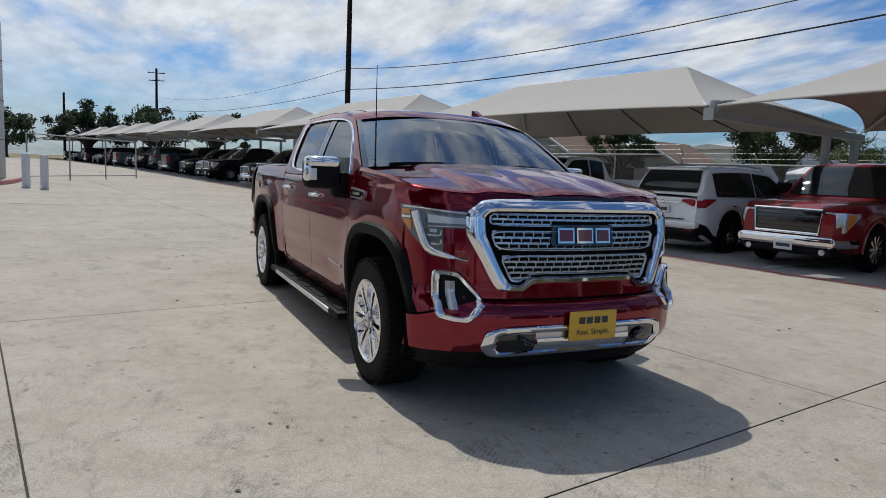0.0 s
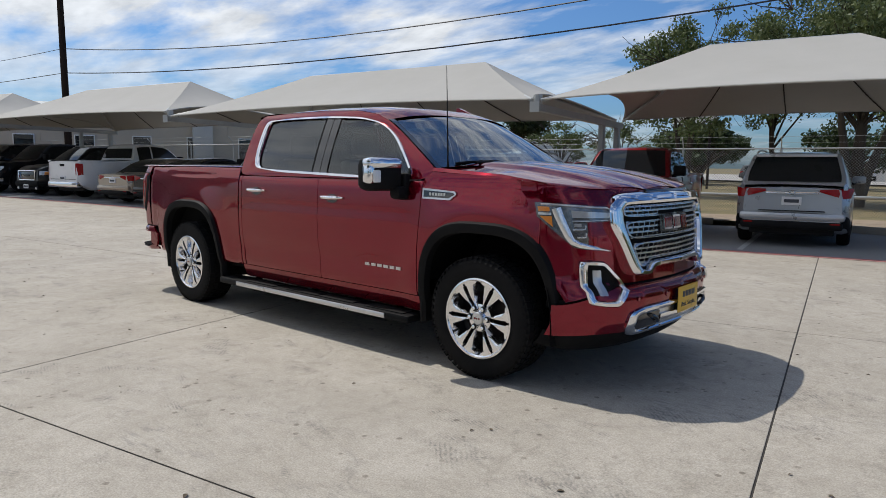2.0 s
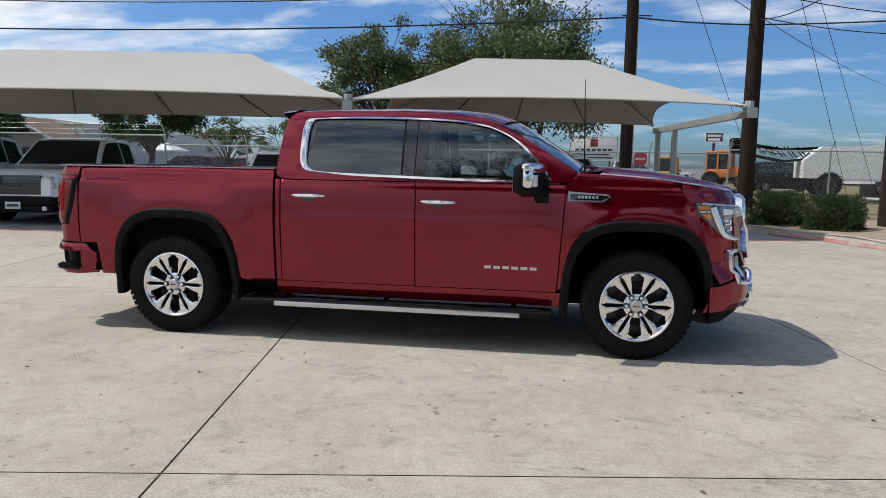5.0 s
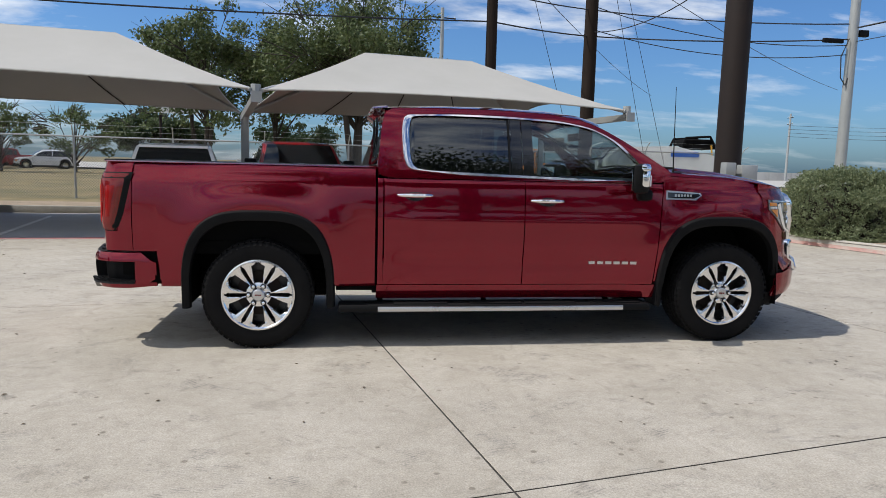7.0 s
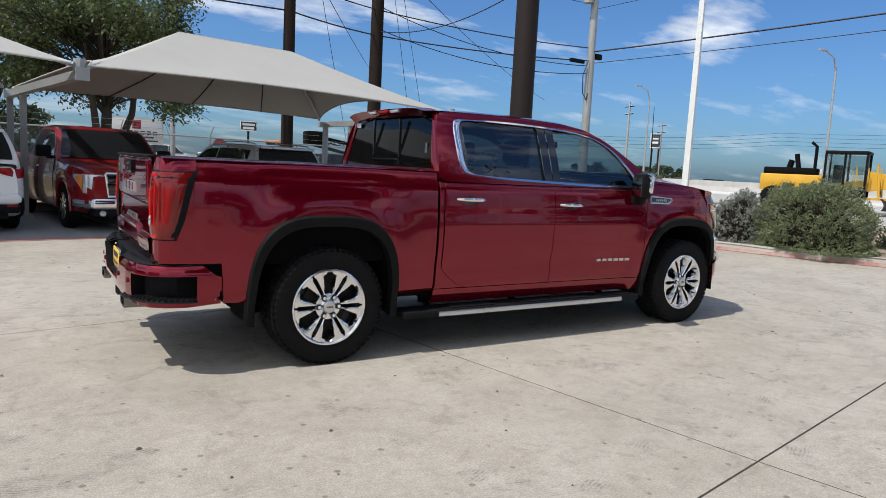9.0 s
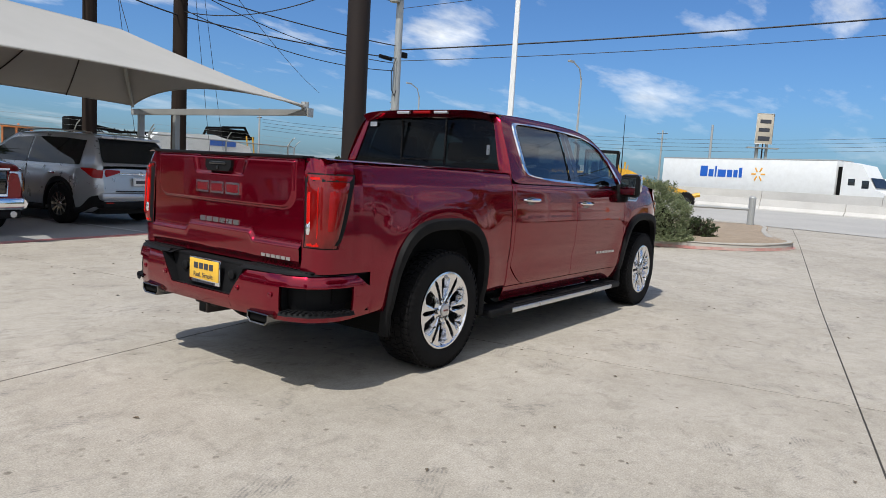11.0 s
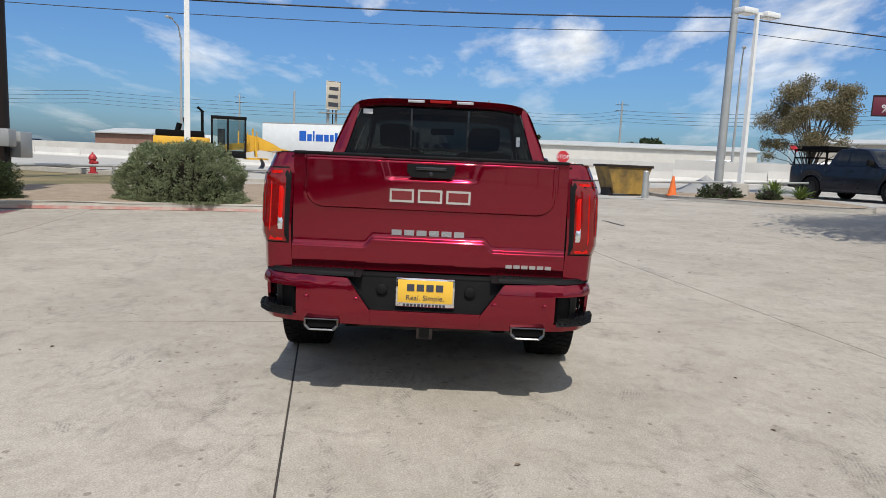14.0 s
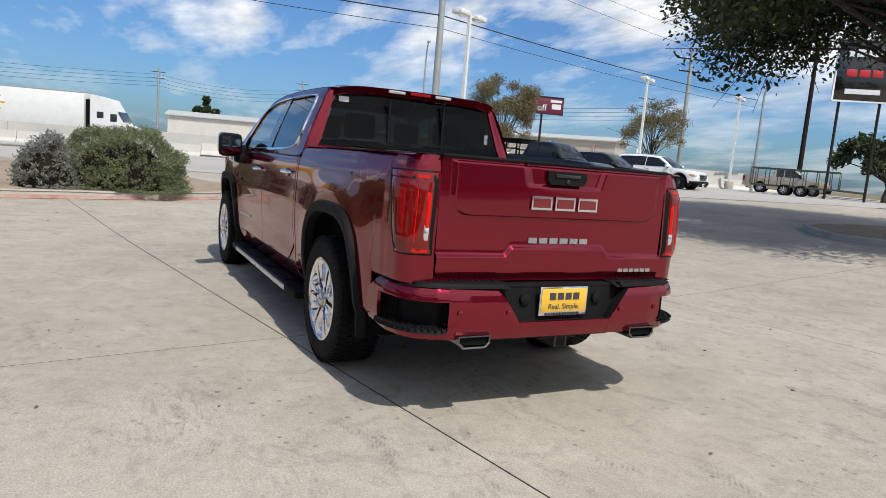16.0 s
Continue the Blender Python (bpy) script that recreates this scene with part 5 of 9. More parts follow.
def nose_top(u, v):
    """The strip that closes the nose between the bonnet's edge and the fascia."""
    a = lerp(-END, END, u)
    p = Vector(F(a, 1.25, 0))
    z = hood_z(p.x - .01, p.y) - .006
    inner = Vector((p.x - .16, p.y * .93, 0))
    q = Vector((p.x, p.y, z)).lerp(Vector((inner.x, inner.y, hood_z(inner.x, inner.y) - .012)), v)
    return (q.x, q.y, min(q.z, hood_z(q.x, q.y) - .006))


T("nose_top", G().grid(nose_top, 80, 4), PAINT, smooth=50)
split = lambda a: .688 - .115 * ease((abs(a) - .62) / .5)
nose_patch("upper_fascia", -END, END, lambda a: max(split(a) + .006, arch_mid(F(a, .8)[0]) - .01), lambda a: hood_z(F(a, 1.25)[0] - .01, F(a, 1.25)[1]) - .006, 0, PAINT, 80, 18, skirt=.006)
nose_patch("front_bumper", -1.118, 1.118, lambda a: .395 - .02 * ease((abs(a) - .7) / .4), lambda a: split(a) - .006, .012, PAINT, 80, 10)
nose_patch("air_dam", -END * .97, END * .97, lambda a: .272 + .04 * ease((abs(a) - .9) / .3), lambda a: .40, -.012, "blackplastic", 60, 4)
nose_patch("bumper_gap", -END * .98, END * .98, lambda a: split(a) - .02, lambda a: split(a) + .02, -.012, "under", 60, 2)

GO = [(-.59, 1.248), (0, 1.255), (.59, 1.248), (.685, 1.17), (.690, 1.05), (.545, .745), (.40, .735), (.335, .785), (0, .785), (-.335, .785), (-.40, .735), (-.545, .745), (-.690, 1.05), (-.685, 1.17)]
GI = [(-.56, 1.182), (0, 1.186), (.56, 1.182), (.600, 1.15), (.600, 1.05), (.485, .782), (.405, .770), (.345, .822), (0, .822), (-.345, .822), (-.405, .770), (-.485, .782), (-.600, 1.05), (-.600, 1.15)]
nose_ring("grille_frame", GO, GI, .045, "chrome", .07, "broad polished chrome surround", bulge=.014)
nose_patch("grille_backing", -.61, .61, lambda a: table(abs(a), [(0, .79), (.34, .79), (.40, .755), (.50, .765), (.61, 1.04)]), lambda a: 1.215, .007, "under", 30, 16, skirt=.004)
nose_patch("grille_slot", -.31, .33, lambda a: 1.250, lambda a: 1.268, .050, "gloss_black", 10, 2)


def half_w(z):
    return table(z, [(.775, .47), (1.05, .590), (1.18, .585)])


for z0, z1 in ((1.098, 1.172), (.962, 1.076), (.800, .940)):
    o = [(-half_w(z1) + .012, z1), (0, z1 + .003), (half_w(z1) - .012, z1), (half_w(z0) - .010, z0), (0, z0), (-half_w(z0) + .010, z0)]
    if z0 < .9:
        o = [(-half_w(z1) + .012, z1), (0, z1 + .003), (half_w(z1) - .012, z1), (half_w(.79) - .012, .792), (.41, .785), (.35, .832), (0, .832), (-.35, .832), (-.41, .785), (-half_w(.79) + .012, .792)]
    cz = (z0 + z1) / 2
    inn = [(y * .975, cz + (z - cz) * .80) for y, z in o]
    nose_ring("grille_band", o, inn, .022, "grille_chrome", .02, bulge=.004)
    g = G()
    rows = max(2, round((z1 - z0 - .02) / .030))

    def strip(pts, a, b):
        k = len(g.v)
        n_ = len(pts)
        for off in (a, b):
            g.v.extend(F(arc_of(y), z, off) for y, z in pts)
        g.f.append(tuple(k + n_ + q for q in range(n_)))
        g.f.extend((k + q, k + (q + 1) % n_, k + n_ + (q + 1) % n_, k + n_ + q) for q in range(n_))

    for r in range(rows + 1):
        za = lerp(z0 + .010, z1 - .010, r / rows)
        hw = half_w(za) - .030
        step, k = .058, 0
        y0 = -hw - (.029 if r % 2 else 0)
        while y0 < hw:
            ya, yb = max(-hw, y0), min(hw, y0 + step)
            y0 += step
            low = z0 < .9 and za < .838 and abs((ya + yb) / 2) < .36
            mid = (ya + yb) / 2
            if low or yb - ya < .01 or (abs(mid) < .20 and .99 < za < 1.115):
                continue
            # a bar that thickens in its middle, and a tick up to the next row
            strip([(ya, za - .0045), (yb, za - .0045), (yb, za + .0045), (lerp(ya, yb, .72), za + .0080), (lerp(ya, yb, .28), za + .0080), (ya, za + .0045)], .004, .016)
            if r < rows and yb < hw - .01:
                strip([(yb - .003, za), (yb + .003, za), (yb + .004, za + .030), (yb - .004, za + .030)], .004, .012)
    T("grille_mesh", g, "grille_chrome", smooth=0)


def badge(letters, x_of, y0, y1, z0, z1, rim="chrome", fill="badge_red", name="badge", gap=.14):
    """A maker's mark as plain blocks: outlined plates side by side. x_of(y, z, off) places it."""
    w = (y1 - y0) / letters
    for i in range(letters):
        a, b = y0 + w * (i + gap / 2), y0 + w * (i + 1 - gap / 2)
        r = min(.012, (z1 - z0) * .2)
        g, f = G(), G()
        pts = [(a, z0), (b, z0), (b, z1), (a, z1)]
        for gg, off, ins in ((g, .012, 0), (f, .015, r)):
            aa, bb = (a + ins, b - ins) if a < b else (a - ins, b + ins)
            pp = [(aa, z0 + ins), (bb, z0 + ins), (bb, z1 - ins), (aa, z1 - ins)]
            n0 = len(gg.v)
            gg.v += [x_of(y, z, .0) for y, z in pp] + [x_of(y, z, off) for y, z in pp]
            gg.f += [(n0 + 4, n0 + 5, n0 + 6, n0 + 7)] + [(n0 + j, n0 + (j + 1) % 4, n0 + 4 + (j + 1) % 4, n0 + 4 + j) for j in range(4)]
        bd = T(name, g, rim, smooth=0)
        if fill:
            part("badge_fill", f, M[fill], bd, smooth=0)


nose_patch("badge_plate", -.215, .215, lambda a: .992, lambda a: 1.112, .026, "gloss_black", 8, 2)
badge(3, lambda y, z, off: F(arc_of(y), z, off + .028), -.19, .19, 1.008, 1.096)

# head lamps: an upper strip, a slanting chrome leg with a foot, an amber outer corner
def nose_ribbon(name, path, widths, off, mat, label=""):
    """A rounded band along a line on both sides of the nose, given as (a, z)."""
    for s in (1, -1):
        g = G()
        n = len(path)
        for i, p in enumerate(path):
            q = Vector(path[min(n - 1, i + 1)]) - Vector(path[max(0, i - 1)])
            nr = Vector((-q.y, q.x)).normalized()
            for e, d in ((-1, -.02), (-1, 0), (-.4, .006), (.4, .006), (1, 0), (1, -.02)):
                c = Vector(p) + nr * e * widths[i] / 2
                g.v.append(F(s * c.x, c.y, off + d))
        g.f += [(i * 6 + j, i * 6 + j + 1, (i + 1) * 6 + j + 1, (i + 1) * 6 + j) for i in range(n - 1) for j in range(5)]
        T(name, g, mat, label, smooth=40)


hi_line = lambda a: 1.168 + .022 * ease((a - .62) / .5)
lamp_low = lambda a: table(a, [(.70, .890), (.86, .910), (.925, .920), (1.0, .985), (1.135, 1.105)])
nose_patch("headlight_housing", .645, 1.135, lambda a: table(a, [(.645, 1.078), (1.0, 1.07), (1.10, 1.075), (1.135, 1.105)]), hi_line, .010, "lamp_inner", 24, 4, "clear headlamp with dark inside", both=True)
nose_patch("headlight_housing", .835, 1.105, lamp_low, lambda a: 1.082, .010, "lamp_inner", 18, 6, both=True)
nose_patch("headlight_lens_bar", .665, .925, lambda a: 1.100, lambda a: hi_line(a) - .038, .014, "lamp_clear", 14, 2, both=True)
nose_ribbon("headlight_top_trim", [(lerp(.65, 1.095, i / 8), hi_line(lerp(.65, 1.095, i / 8)) - .010) for i in range(9)], [.013] * 9, .014, "lamp_clear")
nose_ribbon("headlight_strip_edge", [(.652, 1.087), (.75, 1.085), (.84, 1.082), (.925, 1.080)], [.010] * 4, .014, "lamp_clear")
nose_ribbon("headlight_leg", [(1.010, 1.158), (.995, 1.10), (.975, 1.045), (.953, .99), (.932, .958), (.89, .938), (.82, .922), (.76, .911), (.70, .900)], [.058, .056, .052, .046, .040, .032, .026, .018, .008], .016, "lamp_silver", "bright reflector leg")
nose_patch("indicator", 1.042, 1.112, lambda a: lamp_low(a) + .022, lambda a: 1.108, .015, "lamp_amber", 6, 4, "amber corner lens", both=True)
nose_patch("corner_lens", 1.045, 1.122, lambda a: 1.116, lambda a: 1.130, .015, "lamp_silver", 6, 1, both=True)
nose_patch("indicator", 1.050, 1.120, lambda a: 1.138, lambda a: hi_line(a) - .024, .015, "lamp_amber", 6, 1, both=True)
for za in (1.030, .982):
    nose_ribbon("headlight_step", [(.845, za + .028), (.850, za + .004), (.865, za), (.925 - (1.03 - za) * .4, za)], [.012, .012, .012, .016], .013, "lamp_silver")
nose_patch("projector_lens", .872, .915, lambda a: 1.046, lambda a: 1.066, .014, "lamp_clear", 3, 2, both=True)

# fog lamp pockets
FO = [(.838, .842), (.78, .845), (.72, .838), (.612, .70), (.612, .665), (.69, .562), (.76, .566), (.842, .582)]
FI = [(.806, .812), (.775, .813), (.732, .806), (.648, .70), (.648, .678), (.705, .600), (.76, .602), (.809, .612)]
nose_ring("fog_bezel", FO, FI, .026, "chrome", .05, both=True, bulge=.012)
nose_patch("fog_pocket", arc_of(.62), arc_of(.832), lambda a: table(a, [(arc_of(.62), .66), (arc_of(.69), .58), (1.1, .59)]), lambda a: table(a, [(arc_of(.62), .70), (arc_of(.72), .832), (1.1, .84)]), .004, "blackplastic", 14, 6, both=True)
nose_patch("fog_lamp_bar", arc_of(.745), arc_of(.785), lambda a: .635, lambda a: .785, .018, "lamp_clear", 3, 4, both=True)

# lower chrome and tow hooks
LO = [(-.50, .548), (0, .556), (.50, .548), (.61, .515), (.635, .43), (.57, .362), (.30, .374), (0, .378), (-.30, .374), (-.57, .362), (-.635, .43), (-.61, .515)]
LI = [(-.47, .513), (0, .516), (.47, .513), (.545, .493), (.562, .432), (.52, .394), (.29, .406), (0, .409), (-.29, .406), (-.52, .394), (-.562, .432), (-.545, .493)]
nose_ring("lower_trim", LO, LI, .024, "chrome", .03, bulge=.010)
nose_patch("lower_grille", -.58, .58, lambda a: .388, lambda a: .528, .014, "satin", 20, 3)
for s in (-1, 1):
    nose_patch("hook_recess", min(s * .33, s * .55), max(s * .33, s * .55), lambda a: .402, lambda a: .506, .020, "gloss_black", 6, 2)
    y, d = plan_at(s * .40)
    T("tow_hook", G().tube([F(s * .36, .44, .02), F(s * .36, .445, .034), F(s * .40, .47, .042), F(s * .43, .485, .034), F(s * .43, .485, .02)], .014, 8), "gloss_black")
nose_patch("lower_bar", -.32, .32, lambda a: .440, lambda a: .478, .024, "chrome", 12, 3)
T("plate_bracket", G().box(2.83, 2.862, -.120, .170, .475, .615, .006), "blackplastic")
plate_f = T("dealer_plate", G().box(2.862, 2.870, -.140, .190, .460, .630, .006), "gold", "yellow dealer plate")


def plate_marks(x, yc, zc, sgn, plate):
    """The dealer's name as four plain bars on the plate."""
    for i in range(4):
        y = yc + sgn * (-.100 + i * .053)
        part("name_bar", G().box(*sorted((x, x + (.003 if sgn > 0 else -.003))), *sorted((y, y + sgn * .040)), zc + .012, zc + .050), M["ink"], plate, smooth=0)


plate_marks(2.870, .025, .545, 1, plate_f)
text_mesh("Real. Simple.", .046, M["ink"], plate_f, Matrix.Translation((2.871, .025, .508)) @ pose(0, 0, 0, 90, 0, 90), "slogan", .001)
for y in (-.55, -.25, .45, .62):
    T("parking_sensor", G().ring([(.014, .014), (.012, .018), (.002, .019)], 12, "x").moved(Matrix.Translation(F(arc_of(y), .60, 0))), PAINT)

# ---- sides ----
for s in (-1, 1):
    def Y(x, z, off=0.0):
        return s * (side_y(x, z) + off)
    for (x, z), d in (((-.70, 1.172), "rear"), ((.355, 1.145), "front")):
        door = doors[d, s]
        cup = G().grid(lambda u, v: (x + .075 * math.cos(2 * math.pi * u) * v, Y(x, z, .002 + .002 * v), z - .005 + .035 * math.sin(2 * math.pi * u) * v), 20, 2)
        part("handle_cup", cup, M["gloss_black"], door)
        pts = [(x + lerp(-.135, .135, t / 10), Y(x, z, .006 + .034 * math.sin(math.pi * t / 10) ** .5), z + .004) for t in range(11)]
        hg = G().tube(pts, [.008 + .010 * math.sin(math.pi * t / 10) ** .5 for t in range(11)], 8)
        part("door_handle", hg, M["chrome"], door, "chrome pull handle")
    # vent badge on the front wing
    V = [(1.345, 1.252), (1.64, 1.235), (1.655, 1.215), (1.60, 1.175), (1.345, 1.178)]
    g, f = G(), G()
    for gg, k, o in ((g, 1, .012), (f, .80, .015)):
        cx, cz = 1.49, 1.212
        pp = [(cx + (x - cx) * (k if k == 1 else .90), cz + (z - cz) * (k if k == 1 else .62)) for x, z in V]
        b = len(gg.v)
        gg.v += [(x, Y(x, z, 0), z) for x, z in pp] + [(x, Y(x, z, o), z) for x, z in pp]
        n = 5
        gg.f += [tuple(b + n + j for j in range(n))] + [(b + j, b + (j + 1) % n, b + n + (j + 1) % n, b + n + j) for j in range(n)]
    vb = T("wing_vent", g, "satin", "chrome-framed engine badge", smooth=0)
    part("vent_panel", f, M["gloss_black"], vb, smooth=0)
    m = G()
    for i in range(6):
        x0 = 1.415 + i * .026
        m.add([(xx, Y(xx, 1.21, .017), zz) for xx, zz in ((x0, 1.202), (x0 + .018, 1.202), (x0 + .018, 1.222), (x0, 1.222))], [(0, 1, 2, 3)])
    part("vent_mark", m, M["satin"], vb, smooth=0)
    badge(6, lambda x, z, off: (x, Y(x, z, off * .5), z), .715, 1.135, .643, .666, "satin", None, "trim_badge", .26)
    # step board
    st = T("side_step", G().box(-1.28, 1.25, *sorted((s * .80, s * 1.015)), .270, .328, .018), "blackplastic", "black running board")
    part("step_trim", G().box(-.98, 1.01, *sorted((s * 1.000, s * 1.022)), .278, .318, .006), M["satin"], st)
    for xa in (-.85, -.25, .20, .75):
        part("tread_pad", G().box(xa, xa + .42, *sorted((s * .86, s * .985)), .328, .336, .003), M["tyre"], st)
    for xa in (-.95, -.1, .95):
        part("step_bracket", G().tube([(xa, s * .55, .42), (xa, s * .84, .30)], .022, 6), M["under"], st)
    # mirror
    mir = T("wing_mirror", swept(G().box(1.055, 1.195, *sorted((s * .985, s * 1.225)), 1.225, 1.455, .045)), "blackplastic", "black mirror with chrome cap")
    part("mirror_cap", swept(G().box(1.115, 1.202, *sorted((s * .995, s * 1.228)), 1.375, 1.459, .03)), M["chrome"], mir, "chrome cap", smooth=50)
    part("mirror_cap_end", swept(G().box(1.125, 1.199, *sorted((s * 1.18, s * 1.229)), 1.275, 1.42, .022)), M["chrome"], mir, smooth=50)
    part("mirror_glass", swept(G().box(1.051, 1.056, *sorted((s * 1.01, s * 1.20)), 1.25, 1.42, .002)), M["mirror_dark"], mir)
    part("mirror_lamp", swept(G().box(1.175, 1.21, *sorted((s * 1.15, s * 1.195)), 1.285, 1.372, .008)), M["led"], mir)
    part("mirror_arm", G().box(1.09, 1.20, *sorted((s * .93, s * 1.05)), 1.165, 1.26, .03).box(1.10, 1.20, *sorted((s * .935, s * .985)), 1.16, 1.35, .015), M["blackplastic"], mir)

# ---- bed ----
for s in (-1, 1):
    T("bed_rail_cap", G().box(-2.95, -1.01, *sorted((s * .79, s * .850)), 1.365, 1.392, .008), "blackplastic")
    T("bed_rail_top", G().grid(lambda u, v: (lerp(-2.95, -1.0, u), s * lerp(.912, .845, v), lerp(1.380, 1.389, min(1, v * 3))), 12, 4), PAINT, smooth=60)
    T("bed_inner_wall", G().box(-2.9, -1.02, *sorted((s * .80, s * .83)), .80, 1.37), "under")
cov = T("tonneau_cover", G().grid(lambda u, v: (lerp(-2.93, -1.03, u), lerp(-.80, .80, v), 1.386 + .006 * (1 - (2 * v - 1) ** 2)), 10, 6).box(-2.93, -1.03, -.80, .80, 1.35, 1.384), "tonneau", "black vinyl bed cover")
for x in (-2.3, -1.66):
    part("cover_bow", G().box(x - .03, x + .03, -.79, .79, 1.386, 1.396, .003), M["tonneau"], cov)
T("bed_front", G().box(-1.03, -1.0, -.90, .90, .6, 1.385), PAINT)


def rear_corner(a, z, off=0.0):
    """The rounded rear corner: a from 0 at the tailgate to 1 on the side."""
    C = [(-2.990, .775), (-2.985, .86), (-2.962, .915), (-2.90, .945), (-2.79, .956), (-2.68, .960)]
    k = min(4.999, a * 5)
    i = int(k)
    x, y = lerp(C[i][0], C[i + 1][0], k - i), lerp(C[i][1], C[i + 1][1], k - i)
    tx, ty = C[i + 1][0] - C[i][0], C[i + 1][1] - C[i][1]
    ln = math.hypot(tx, ty)
    d = table(z, [(.7, -.01), (.95, 0), (1.27, -.012), (1.33, -.03), (1.385, -.055)])
    return (x - ty / ln * off + (-d * .4), y + tx / ln * off + d, z)


def tail_a(z):
    return table(z, [(.88, .66), (1.0, .74), (1.30, .86)])


for s in (-1, 1):
    R = lambda a, z, o=0.0: (lambda p: (p[0], s * p[1], p[2]))(rear_corner(a, z, o))
    T("rear_corner", G().grid(lambda u, v: R(u * .84, lerp(.735, 1.385, v)), 20, 20), PAINT, smooth=60)

    def lens(name, a0, a1, z0, z1, off, mat, parent, na=8, nz=8):
        g = G()
        for i in range(na + 1):
            for j in range(nz + 1):
                a, z = a0(lerp(z0, z1, j / nz)) if callable(a0) else a0, lerp(z0, z1, j / nz)
                b = a1(z) if callable(a1) else a1
                e = i in (0, na) or j in (0, nz)
                g.v.append(R(lerp(a, b, i / na), z, off - (.012 if e else 0)))
        w = nz + 1
        g.f += [(i * w + j, i * w + j + 1, (i + 1) * w + j + 1, (i + 1) * w + j) for i in range(na) for j in range(nz)]
        return part(name, g, M[mat], parent, smooth=50)
    tl = lens("tail_light", .030, tail_a, .878, 1.305, .012, "blackplastic", truck, 14, 10)
    tag = tagged(tl, "red tail lamp in a black surround")
    lens("red_lens", .062, lambda z: tail_a(z) - .045, .886, 1.296, .018, "lens_dark", tl, 12, 8)
    lens("light_bar", .098, .190, .950, 1.225, .023, "lens_bright", tl, 3, 6)
    lens("light_line", .275, .335, .905, 1.262, .023, "lens_bright", tl, 2, 6)
    lens("light_line", .110, .335, .893, .912, .023, "lens_bright", tl, 3, 1)
    lens("light_line", .150, .335, 1.262, 1.282, .023, "lens_bright", tl, 4, 1)
    lens("side_marker", .43, lambda z: tail_a(z) - .13, .945, 1.245, .021, "lamp_red", tl, 4, 6)
    lens("reversing_lamp", .105, .178, .950, 1.040, .027, "lamp_silver", tl, 4, 3)
    for z in (.972, .994, 1.016):
        lens("lens_rib", .107, .176, z - .003, z + .003, .030, "lens_dark", tl, 2, 1)


# tailgate with a raised field and a ledge
def gate_x(y, z):
    k = abs(y)
    fld = ease((.70 - k) / .012) * ease((z - 1.088) / .010) * ease((1.372 - z) / .010)
    cut = max(0, .09 - (.70 - k) - (z - 1.088)) if z < 1.18 else 0
    corner = max(0.0, .10 - (.70 - k)), max(0.0, .10 - (z - 1.088))
    if z < 1.2:
        fld = min(fld, ease((.10 - math.hypot(*corner)) / .014)) if min(corner) > 0 else fld
    notch = ease((.36 - k) / .05)
    led = lerp(.890, .938, notch)
    d = .017 * fld + .017 * ease((led - z) / .022) + .006 * bump_at(z, led - .015, .02) - .020 * ease((.80 - z) / .05)
    if k < .30 and z > 1.20:
        d -= .012 * ease((.27 + (z - 1.30) * .3 - k) / .05) * ease((z - 1.255) / .02)
    return -2.990 - d + .012 * k * k


tg = T("tailgate", G().grid(lambda u, v: (gate_x(lerp(-.765, .765, u), lerp(.745, 1.388, v)), lerp(-.765, .765, u), lerp(.745, 1.388, v)), 170, 110), PAINT, "red tailgate with lettering", smooth=50)
part("tailgate_cap", G().box(-3.0, -2.90, -.765, .765, 1.380, 1.398, .008), M["blackplastic"], tg)
hd = part("tailgate_handle", G().prism([(-.132, 1.350), (.132, 1.350), (.132, 1.305), (.108, 1.278), (-.108, 1.278), (-.132, 1.305)], -3.016, -2.99, "x"), M["blackplastic"], tg)
part("handle_pull", G().box(-3.024, -3.01, -.085, .085, 1.318, 1.338, .005), M["gloss_black"], hd)
part("rear_camera", G().ring([(.014, -3.012), (.012, -3.022), (.002, -3.024)], 12, "x", (0, 0, 1.298)), M["gloss_black"], hd)
GX = lambda y, z, off: (gate_x(y, z) - off, y, z)
badge(3, GX, .235, -.235, 1.138, 1.212, name="maker_badge")
badge(6, lambda y, z, off: GX(y, z, off * .5), .215, -.205, .952, .982, "satin", None, "trim_badge", .2)
badge(6, lambda y, z, off: GX(y, z, off * .4), -.435, -.700, .792, .812, "satin", None, "model_badge", .2)
for s in (-1, 1):
    T("bed_gap", G().box(-2.97, -2.9, *sorted((s * .762, s * .780)), .75, 1.37), "under")


# ---- rear bumper ----
BP = [(0, -3.135), (.35, -3.133), (.62, -3.118), (.78, -3.085), (.88, -3.03), (.94, -2.94), (.968, -2.82), (.970, -2.60)]
BA = [0.0]
for (ya, xa), (yb, xb) in zip(BP, BP[1:]):
    BA.append(BA[-1] + math.hypot(yb - ya, xb - xa))


def Bp(a, z, off=0.0):
    k = min(abs(a), BA[-1] - 1e-6)
    i = next(j for j in range(len(BA) - 1) if k <= BA[j + 1])
    t = (k - BA[i]) / (BA[i + 1] - BA[i])
    y, x = lerp(BP[i][0], BP[i + 1][0], t), lerp(BP[i][1], BP[i + 1][1], t)
    ty, tx = BP[i + 1][0] - BP[i][0], BP[i + 1][1] - BP[i][1]
    ln = math.hypot(tx, ty)
    d = table(z, [(.42, -.06), (.46, -.025), (.52, -.004), (.60, 0), (.68, -.004), (.72, -.02), (.74, -.05)])
    o = off + d
    return (x - ty / ln * o, math.copysign(y + tx / ln * o, a) if a else 0.0, z)


